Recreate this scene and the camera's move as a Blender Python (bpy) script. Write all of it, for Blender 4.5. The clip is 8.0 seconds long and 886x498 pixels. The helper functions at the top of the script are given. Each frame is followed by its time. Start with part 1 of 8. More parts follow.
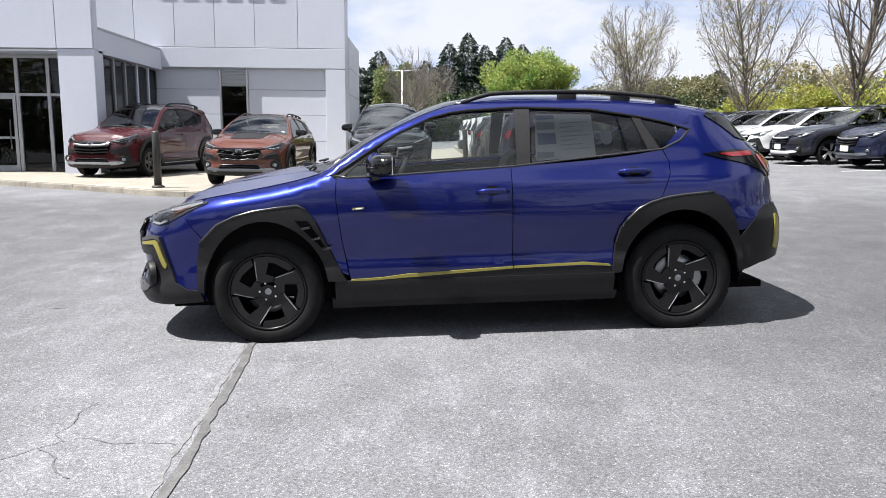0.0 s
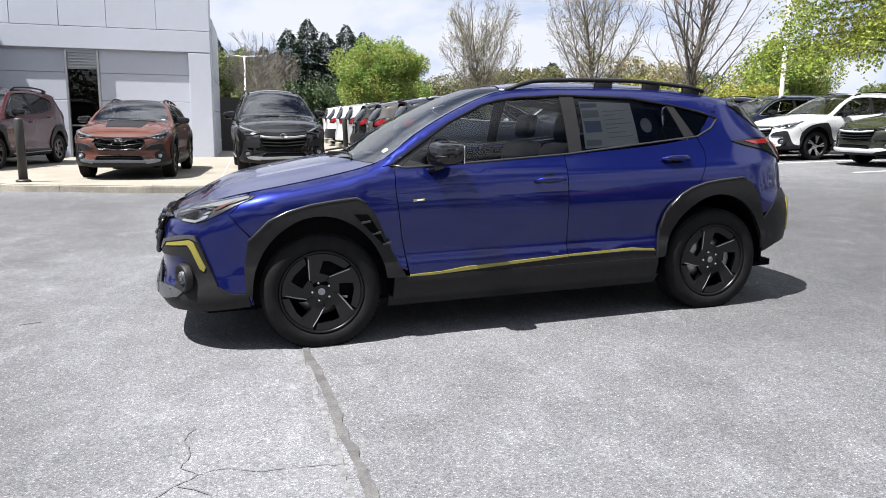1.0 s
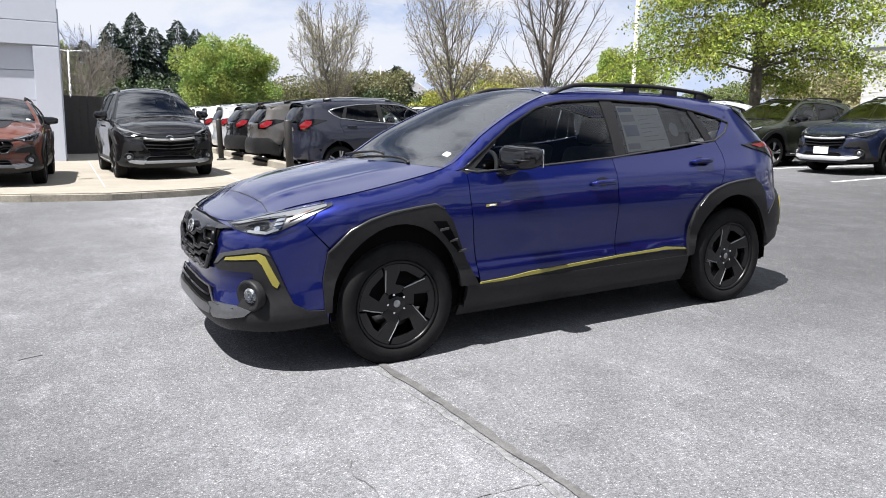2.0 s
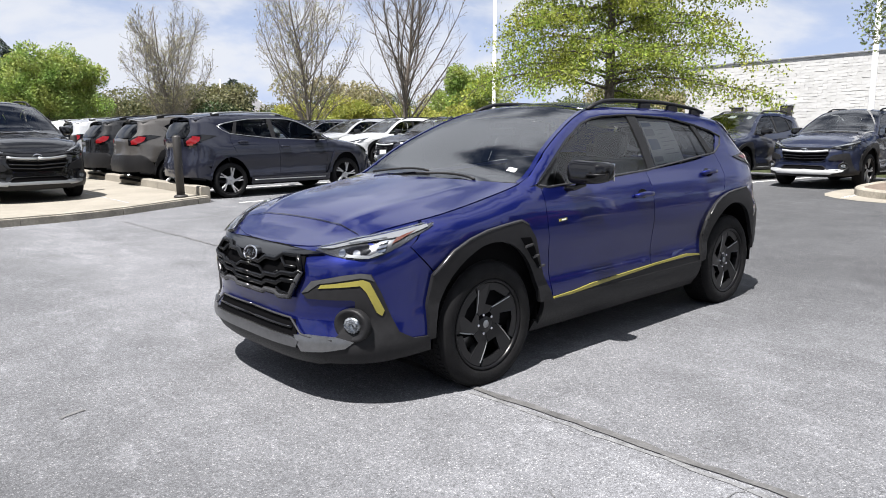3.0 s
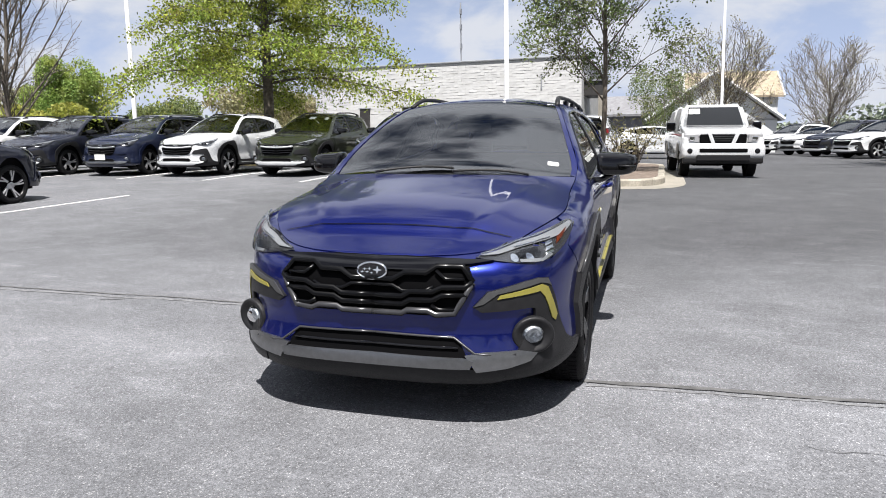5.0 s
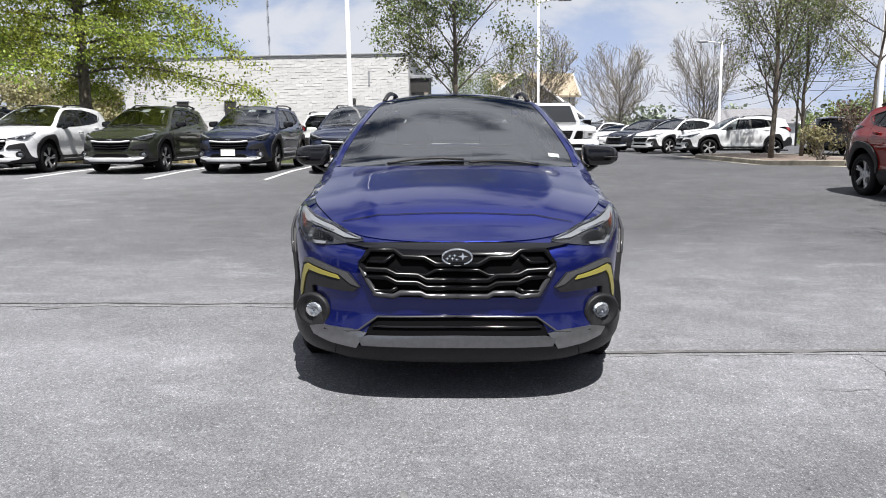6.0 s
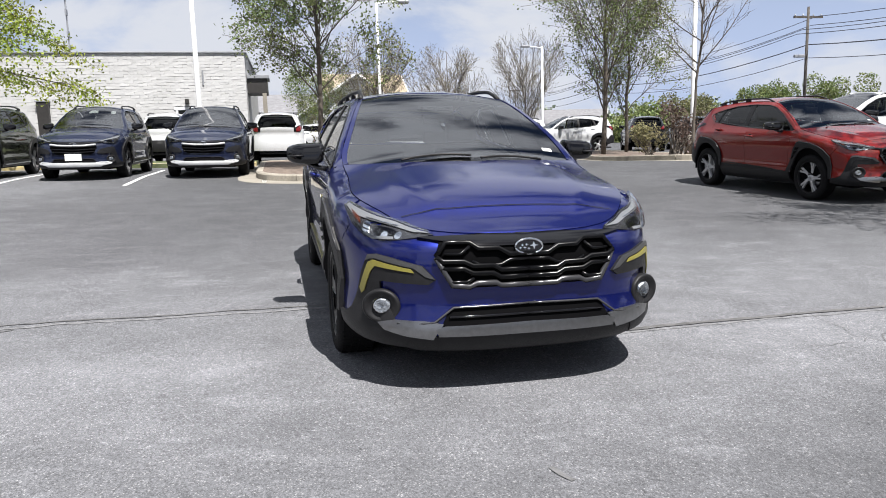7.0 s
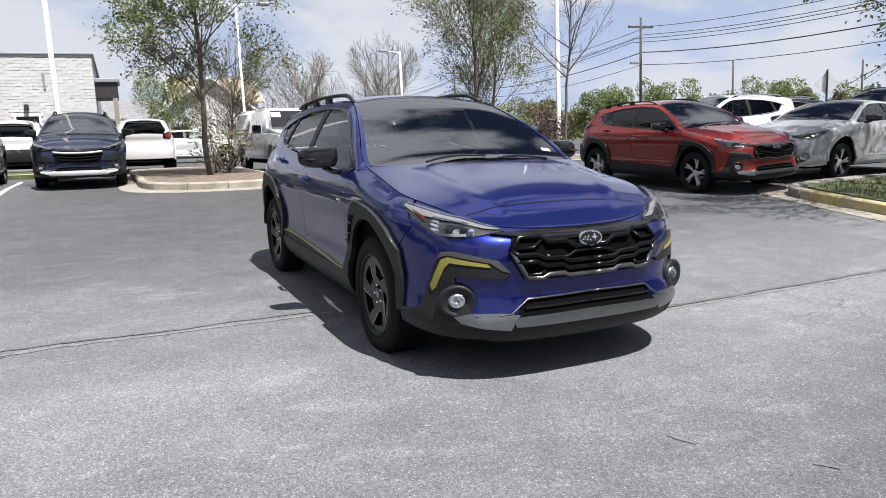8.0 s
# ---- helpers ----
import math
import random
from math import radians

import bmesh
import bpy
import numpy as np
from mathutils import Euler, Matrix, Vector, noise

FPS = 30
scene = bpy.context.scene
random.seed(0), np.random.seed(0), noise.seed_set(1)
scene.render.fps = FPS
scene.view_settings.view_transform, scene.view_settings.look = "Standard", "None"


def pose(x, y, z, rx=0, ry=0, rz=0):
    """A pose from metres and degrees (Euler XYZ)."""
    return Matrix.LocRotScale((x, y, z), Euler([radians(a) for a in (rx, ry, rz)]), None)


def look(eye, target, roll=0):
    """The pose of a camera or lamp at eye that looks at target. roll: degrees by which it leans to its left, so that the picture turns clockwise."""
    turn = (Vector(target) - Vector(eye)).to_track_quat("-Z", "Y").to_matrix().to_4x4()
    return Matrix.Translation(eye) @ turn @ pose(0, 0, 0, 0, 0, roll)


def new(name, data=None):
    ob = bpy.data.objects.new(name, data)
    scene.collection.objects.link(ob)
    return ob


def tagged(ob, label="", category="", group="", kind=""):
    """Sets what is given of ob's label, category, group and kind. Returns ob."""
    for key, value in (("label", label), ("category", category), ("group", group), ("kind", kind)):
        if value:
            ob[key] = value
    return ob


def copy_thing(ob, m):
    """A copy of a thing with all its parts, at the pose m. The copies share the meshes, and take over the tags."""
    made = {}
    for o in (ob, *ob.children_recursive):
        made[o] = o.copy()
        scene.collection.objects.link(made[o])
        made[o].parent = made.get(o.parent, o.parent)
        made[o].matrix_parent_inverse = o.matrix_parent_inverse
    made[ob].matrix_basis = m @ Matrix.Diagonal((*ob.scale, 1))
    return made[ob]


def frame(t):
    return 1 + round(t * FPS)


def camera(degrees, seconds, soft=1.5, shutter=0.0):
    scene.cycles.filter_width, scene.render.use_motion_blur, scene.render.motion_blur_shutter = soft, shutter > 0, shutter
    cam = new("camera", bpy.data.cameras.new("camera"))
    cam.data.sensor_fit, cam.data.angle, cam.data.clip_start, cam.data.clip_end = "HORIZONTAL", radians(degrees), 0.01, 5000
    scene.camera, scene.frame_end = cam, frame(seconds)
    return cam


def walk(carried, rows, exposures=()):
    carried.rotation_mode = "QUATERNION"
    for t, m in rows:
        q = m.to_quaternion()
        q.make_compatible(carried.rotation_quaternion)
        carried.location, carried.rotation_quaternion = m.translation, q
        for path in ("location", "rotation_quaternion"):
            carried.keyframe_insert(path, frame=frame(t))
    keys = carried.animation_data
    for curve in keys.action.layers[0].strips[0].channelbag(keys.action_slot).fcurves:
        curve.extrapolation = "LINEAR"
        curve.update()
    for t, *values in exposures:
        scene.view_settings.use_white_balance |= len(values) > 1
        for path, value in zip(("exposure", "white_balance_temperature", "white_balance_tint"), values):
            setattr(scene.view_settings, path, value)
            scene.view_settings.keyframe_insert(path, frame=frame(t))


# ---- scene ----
cam = camera(63.3, 8.0, 0.95)
METRES, EYE, TILT, LEAN, TURN = 10.36, 1.368, 0.0, 0.0, -1.7
ROWS = [
    (0.0, 0.0, 0.0, 0.0, 0.08, -8.66, -0.53),
    (0.5, -0.0666, 0.0099, -0.002, -6.32, -9.06, -0.54),
    (1.0, -0.1309, 0.0285, -0.0021, -12.91, -9.38, -0.6),
    (1.5, -0.1919, 0.054, -0.0031, -19.43, -9.4, -0.78),
    (3.0, -0.3584, 0.1625, -0.0032, -38.99, -7.85, -0.19),
    (3.5, -0.4001, 0.2153, -0.0032, -46.27, -7.41, 0.32),
    (4.0, -0.438, 0.2678, -0.0037, -54.23, -7.34, 0.67),
    (4.5, -0.4617, 0.324, -0.0038, -62.61, -7.63, 0.96),
    (6.0, -0.5222, 0.4972, -0.0044, -86.17, -8.56, 0.88),
    (6.5, -0.5282, 0.5553, -0.0043, -93.31, -8.69, 1.14),
    (7.0, -0.5266, 0.6117, -0.005, -100.32, -8.75, 1.54),
    (7.5, -0.5216, 0.6705, -0.0043, -106.8, -8.83, 2.01),
    (8.0, -0.5097, 0.7179, -0.0031, -112.39, -8.82, 2.35),
]
walk(cam, [(t, pose(0, 0, EYE, TILT, LEAN, TURN) @ pose(METRES * x, METRES * y, METRES * z, 90 + pitch, roll, yaw)) for t, x, y, z, yaw, pitch, roll in ROWS],
     ((0.0, 1.35), (1.5, 1.31), (3.0, 1.21), (4.5, 1.08), (6.0, 1.03), (8.0, 1.03)))

# ---- world, sun and exposure ----
SUN_TO = Vector((-0.48, -0.15, 1.0)).normalized()
elev = math.asin(SUN_TO.z)
world = bpy.data.worlds.new("world")
scene.world = world
world.use_nodes = True
wt = world.node_tree
wt.nodes.clear()
wout = wt.nodes.new("ShaderNodeOutputWorld")
wbg = wt.nodes.new("ShaderNodeBackground")
wsky = wt.nodes.new("ShaderNodeTexSky")
wsky.sky_type = "NISHITA"
wsky.sun_disc = False
wsky.sun_elevation = elev
wsky.sun_rotation = math.atan2(SUN_TO.x, SUN_TO.y)
wsky.air_density, wsky.dust_density, wsky.ozone_density = 0.8, 1.0, 3.0
wco = wt.nodes.new("ShaderNodeTexCoord")
wsep = wt.nodes.new("ShaderNodeSeparateXYZ")
wt.links.new(wco.outputs["Generated"], wsep.inputs[0])


def sky_range(src, lo, hi, a, b):
    mr = wt.nodes.new("ShaderNodeMapRange")
    mr.interpolation_type = "SMOOTHSTEP"
    mr.inputs["From Min"].default_value, mr.inputs["From Max"].default_value = lo, hi
    mr.inputs["To Min"].default_value, mr.inputs["To Max"].default_value = a, b
    wt.links.new(src, mr.inputs["Value"])
    return mr.outputs["Result"]


def sky_mix(fac, a, b):
    mx = wt.nodes.new("ShaderNodeMixRGB")
    wt.links.new(fac, mx.inputs["Fac"])
    wt.links.new(a, mx.inputs[1])
    mx.inputs[2].default_value = (*b, 1)
    return mx.outputs["Color"]


def sky_times(a, b):
    mx = wt.nodes.new("ShaderNodeMath")
    mx.operation = "MULTIPLY"
    wt.links.new(a, mx.inputs[0])
    wt.links.new(b, mx.inputs[1])
    return mx.outputs[0]


def cloud_noise(scale, squash, detail, shift=(0.0, 0.0, 0.0)):
    mp = wt.nodes.new("ShaderNodeMapping")
    mp.inputs["Scale"].default_value = (1.0, 1.0, squash)
    mp.inputs["Location"].default_value = shift
    wt.links.new(wco.outputs["Generated"], mp.inputs["Vector"])
    no = wt.nodes.new("ShaderNodeTexNoise")
    no.inputs["Scale"].default_value, no.inputs["Detail"].default_value = scale, detail
    no.inputs["Roughness"].default_value, no.inputs["Distortion"].default_value = 0.55, 0.25
    wt.links.new(mp.outputs["Vector"], no.inputs["Vector"])
    return no.outputs["Fac"]


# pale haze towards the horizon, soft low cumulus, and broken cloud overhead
# Sky colour multiplied down so that shadows get less fill light.
deep = wt.nodes.new("ShaderNodeMixRGB")
deep.blend_type = "MULTIPLY"
deep.inputs["Fac"].default_value = 1.0
wt.links.new(wsky.outputs["Color"], deep.inputs[1])
deep.inputs[2].default_value = (0.55, 0.55, 0.58, 1)
haze = sky_mix(sky_range(wsep.outputs["Z"], 0.08, 0.46, 0.92, 0.0), deep.outputs["Color"], (6.9, 8.3, 11.6))
low = sky_times(sky_range(cloud_noise(4.2, 2.4, 8.0), 0.375, 0.575, 0.0, 0.9), sky_range(wsep.outputs["Z"], 0.20, 0.44, 1.0, 0.0))
# Overhead cloud, out of view: offset and brightened to show in the windscreens.
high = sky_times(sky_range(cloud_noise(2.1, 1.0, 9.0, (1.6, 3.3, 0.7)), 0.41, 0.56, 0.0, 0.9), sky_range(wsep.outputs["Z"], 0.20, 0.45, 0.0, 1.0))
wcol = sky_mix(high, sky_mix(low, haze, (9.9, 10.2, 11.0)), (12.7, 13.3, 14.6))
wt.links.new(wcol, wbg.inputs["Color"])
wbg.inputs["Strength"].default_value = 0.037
wt.links.new(wbg.outputs["Background"], wout.inputs["Surface"])
sun = new("sun", bpy.data.lights.new("sun", "SUN"))
sun.data.energy, sun.data.angle, sun.data.color = 5.0, radians(0.53), (1.0, 0.965, 0.925)
sun.matrix_world = look(SUN_TO * 80, (0, 0, 0))


# ---- materials ----
def material(name, base=(0.5, 0.5, 0.5), rough=0.5, metal=0.0, coat=0.0, spec=0.5, vary=0.0, scale=8.0, bump=0.0, bscale=60.0, emit=0.0, piece=0.0):
    """Principled with two scales of colour variation and fine relief, in object-independent metres."""
    m = bpy.data.materials.new(name)
    m.use_nodes = True
    nt = m.node_tree
    b = nt.nodes["Principled BSDF"]
    b.inputs["Base Color"].default_value = (*base, 1)
    b.inputs["Roughness"].default_value = rough
    b.inputs["Metallic"].default_value = metal
    b.inputs["Coat Weight"].default_value = coat
    b.inputs["Coat Roughness"].default_value = 0.03
    b.inputs["Specular IOR Level"].default_value = spec
    m.diffuse_color = (*base, 1)
    if emit:
        b.inputs["Emission Color"].default_value = (*base, 1)
        b.inputs["Emission Strength"].default_value = emit
    co = None
    if vary or bump:
        co = nt.nodes.new("ShaderNodeTexCoord")
    last = None
    if vary:
        rgb = nt.nodes.new("ShaderNodeRGB")
        rgb.outputs[0].default_value = (*base, 1)
        last = rgb.outputs[0]
        for k, (sc, amt) in enumerate(((scale, vary), (scale * 9.0, vary * 0.6))):
            no = nt.nodes.new("ShaderNodeTexNoise")
            no.inputs["Scale"].default_value = sc
            no.inputs["Detail"].default_value = 5.0
            nt.links.new(co.outputs["Object"], no.inputs["Vector"])
            mr = nt.nodes.new("ShaderNodeMapRange")
            mr.inputs["From Min"].default_value, mr.inputs["From Max"].default_value = 0.3, 0.7
            mr.inputs["To Min"].default_value, mr.inputs["To Max"].default_value = 1 - amt, 1 + amt
            nt.links.new(no.outputs["Fac"], mr.inputs["Value"])
            mx = nt.nodes.new("ShaderNodeMixRGB")
            mx.blend_type = "MULTIPLY"
            mx.inputs[0].default_value = 1.0
            nt.links.new(last, mx.inputs[1])
            nt.links.new(mr.outputs["Result"], mx.inputs[2])
            last = mx.outputs["Color"]
    if piece:
        if last is None:
            rgb = nt.nodes.new("ShaderNodeRGB")
            rgb.outputs[0].default_value = (*base, 1)
            last = rgb.outputs[0]
        oi = nt.nodes.new("ShaderNodeObjectInfo")
        gi = nt.nodes.new("ShaderNodeNewGeometry")
        ad = nt.nodes.new("ShaderNodeMath")
        ad.operation = "ADD"
        nt.links.new(oi.outputs["Random"], ad.inputs[0])
        nt.links.new(gi.outputs["Random Per Island"], ad.inputs[1])
        fr = nt.nodes.new("ShaderNodeMath")
        fr.operation = "FRACT"
        nt.links.new(ad.outputs[0], fr.inputs[0])
        mr = nt.nodes.new("ShaderNodeMapRange")
        mr.inputs["To Min"].default_value, mr.inputs["To Max"].default_value = 1 - piece, 1 + piece
        nt.links.new(fr.outputs[0], mr.inputs["Value"])
        mx = nt.nodes.new("ShaderNodeMixRGB")
        mx.blend_type = "MULTIPLY"
        mx.inputs[0].default_value = 1.0
        nt.links.new(last, mx.inputs[1])
        nt.links.new(mr.outputs["Result"], mx.inputs[2])
        last = mx.outputs["Color"]
    if last is not None:
        nt.links.new(last, b.inputs["Base Color"])
    if bump:
        no = nt.nodes.new("ShaderNodeTexNoise")
        no.inputs["Scale"].default_value = bscale
        no.inputs["Detail"].default_value = 4.0
        nt.links.new(co.outputs["Object"], no.inputs["Vector"])
        bp = nt.nodes.new("ShaderNodeBump")
        bp.inputs["Strength"].default_value = bump
        bp.inputs["Distance"].default_value = 0.01
        nt.links.new(no.outputs["Fac"], bp.inputs["Height"])
        nt.links.new(bp.outputs["Normal"], b.inputs["Normal"])
    return m


def car_paint(name, base, metal=0.0, rough=0.45):
    """Clear-coated paint with fine metallic flake."""
    m = material(name, base, rough, metal, coat=1.0, spec=0.1)
    nt = m.node_tree
    b = nt.nodes["Principled BSDF"]
    co = nt.nodes.new("ShaderNodeTexCoord")
    vo = nt.nodes.new("ShaderNodeTexVoronoi")
    vo.inputs["Scale"].default_value = 900.0
    nt.links.new(co.outputs["Object"], vo.inputs["Vector"])
    hs = nt.nodes.new("ShaderNodeHueSaturation")
    hs.inputs["Color"].default_value = (*base, 1)
    mr = nt.nodes.new("ShaderNodeMapRange")
    mr.inputs["To Min"].default_value, mr.inputs["To Max"].default_value = 0.75, 1.3
    sp = nt.nodes.new("ShaderNodeSeparateColor")
    nt.links.new(vo.outputs["Color"], sp.inputs[0])
    nt.links.new(sp.outputs[0], mr.inputs["Value"])
    nt.links.new(mr.outputs["Result"], hs.inputs["Value"])
    nt.links.new(hs.outputs["Color"], b.inputs["Base Color"])
    return m


def window_glass(name, tint, rough=0.0, ior=2.0):
    """Thin tinted glass: lets light through with a tint, and mirrors by its angle."""
    m = bpy.data.materials.new(name)
    m.use_nodes = True
    nt = m.node_tree
    nt.nodes.clear()
    out = nt.nodes.new("ShaderNodeOutputMaterial")
    mix = nt.nodes.new("ShaderNodeMixShader")
    tr = nt.nodes.new("ShaderNodeBsdfTransparent")
    tr.inputs[0].default_value = (*tint, 1)
    gl = nt.nodes.new("ShaderNodeBsdfGlossy")
    gl.inputs["Roughness"].default_value = rough
    fr = nt.nodes.new("ShaderNodeFresnel")
    fr.inputs["IOR"].default_value = ior
    nt.links.new(fr.outputs[0], mix.inputs[0])
    nt.links.new(tr.outputs[0], mix.inputs[1])
    nt.links.new(gl.outputs[0], mix.inputs[2])
    nt.links.new(mix.outputs[0], out.inputs[0])
    m.diffuse_color = (*tint, 1)
    return m


PAINT_BLUE = car_paint("blue_pearl_paint", (0.0066, 0.0118, 0.110), 0.7, 0.33)
PAINT_RED = car_paint("red_pearl_paint", (0.145, 0.0065, 0.005))
PAINT_MAROON = car_paint("dark_red_paint", (0.042, 0.0035, 0.006))
PAINT_ORANGE = car_paint("copper_orange_paint", (0.090, 0.030, 0.019))
PAINT_BLACK = car_paint("black_paint", (0.004, 0.0042, 0.005))
PAINT_GREY = car_paint("graphite_grey_paint", (0.0105, 0.0120, 0.0215))
PAINT_TAUPE = car_paint("warm_grey_paint", (0.055, 0.052, 0.05))
PAINT_NAVY = car_paint("navy_paint", (0.0075, 0.0110, 0.0290))
PAINT_GREEN = car_paint("dark_olive_paint", (0.017, 0.020, 0.013))
PAINT_WHITE = car_paint("white_paint", (0.50, 0.51, 0.525), 0.0, 0.45)
PAINT_SILVER = car_paint("silver_paint", (0.36, 0.37, 0.39), 0.35, 0.35)
CLAD = material("black_cladding_plastic", (0.0125, 0.0125, 0.0138), 0.46, spec=0.24, vary=0.15, scale=30, bump=0.12, bscale=900)
GLOSS_BLACK = material("gloss_black_plastic", (0.004, 0.004, 0.005), 0.06, spec=0.5)
GRILLE = material("satin_black_grille", (0.002, 0.002, 0.0025), 0.24, spec=0.22)
# Near-black plastic whose colour also holds the shade of gaps and openings.
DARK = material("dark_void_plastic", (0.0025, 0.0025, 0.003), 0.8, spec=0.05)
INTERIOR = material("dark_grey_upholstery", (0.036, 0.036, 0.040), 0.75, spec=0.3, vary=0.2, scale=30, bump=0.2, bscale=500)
HEADLINER = material("light_grey_headliner", (0.13, 0.13, 0.128), 0.9, vary=0.05, scale=40)
CHROME = material("chrome", (0.75, 0.76, 0.78), 0.07, 1.0)
SKID = material("satin_grey_skid_plate", (0.27, 0.273, 0.28), 0.30, 0.95, vary=0.08, scale=40)
# Same metal as SKID, darkened where the centre plate catches less light.
SKID_SHADED = material("shaded_skid_plate_centre", (0.22, 0.223, 0.23), 0.28, 0.95, vary=0.08, scale=40)
TRIM_EDGE = material("glossy_trim_edge", (0.03, 0.03, 0.032), 0.22, spec=0.6)
# Cladding facet that catches the sun, put in as a lighter grey.
BRACKET_LIT = material("sunlit_bracket_facet", (0.080, 0.081, 0.084), 0.40, 0.5, vary=0.08, scale=40)
DARK_SATIN = material("dark_satin_trim", (0.07, 0.07, 0.075), 0.25, 0.6)
SATIN = material("satin_silver_trim", (0.36, 0.37, 0.38), 0.33, 0.75, vary=0.08, scale=40)
YELLOW = material("yellow_green_trim", (0.225, 0.200, 0.040), 0.42, 0.1, coat=0.3, vary=0.06, scale=60)
RUBBER = material("tyre_rubber", (0.009, 0.009, 0.0098), 0.7, spec=0.14, vary=0.25, scale=14, bump=0.25, bscale=300)
RIM_BLACK = material("satin_black_alloy", (0.009, 0.009, 0.0102), 0.28, 0.1, spec=0.42)
RIM_SILVER = material("machined_alloy", (0.45, 0.45, 0.46), 0.35, 0.5)
RIM_DARK = material("bright_machined_spoke", (0.46, 0.46, 0.47), 0.32, 0.5)
BARREL = material("black_wheel_barrel", (0.005, 0.005, 0.006), 0.32, spec=0.25)
STEEL = material("brushed_brake_steel", (0.35, 0.35, 0.36), 0.35, 1.0, vary=0.15, scale=60)
GLASS_FRONT = window_glass("clear_car_glass", (0.46, 0.49, 0.50), 0.0, 3.3)
GLASS_SIDE = window_glass("green_tinted_glass", (0.84, 0.88, 0.865), 0.0, 1.6)
GLASS_DARK = window_glass("privacy_glass", (0.60, 0.61, 0.63), 0.0, 1.6)
GLASS_PARKED = window_glass("dark_privacy_glass", (0.07, 0.073, 0.078), 0.0, 1.45)
GLASS_LENS = window_glass("clear_lamp_lens", (0.93, 0.95, 0.97), 0.0, 1.35)
RED_LENS = material("red_lamp_lens", (0.17, 0.007, 0.009), 0.12, coat=0.8)
LAMP_WHITE = material("white_lamp_diffuser", (0.17, 0.173, 0.18), 0.2, coat=0.5)
AMBER = material("amber_lamp_lens", (0.085, 0.016, 0.005), 0.2, coat=0.6)
PAPER = material("white_paper", (0.74, 0.75, 0.72), 0.7, vary=0.04, scale=30)
PRINT = material("grey_print", (0.42, 0.43, 0.44), 0.7)
PRINT_BLUE = material("blue_print", (0.26, 0.31, 0.42), 0.7)
LAMP_FACET = material("faceted_lamp_reflector", (0.40, 0.41, 0.43), 0.22, 0.7, vary=0.35, scale=60, bump=0.6, bscale=90)
GUARD = material("silver_bumper_guard", (0.55, 0.56, 0.57), 0.38, 0.25, vary=0.05, scale=20)
LAMP_HOUSING = material("dark_chromed_lamp_housing", (0.10, 0.10, 0.105), 0.22, 0.8)
MIRROR = material("mirror_glass", (0.8, 0.82, 0.84), 0.02, 1.0)


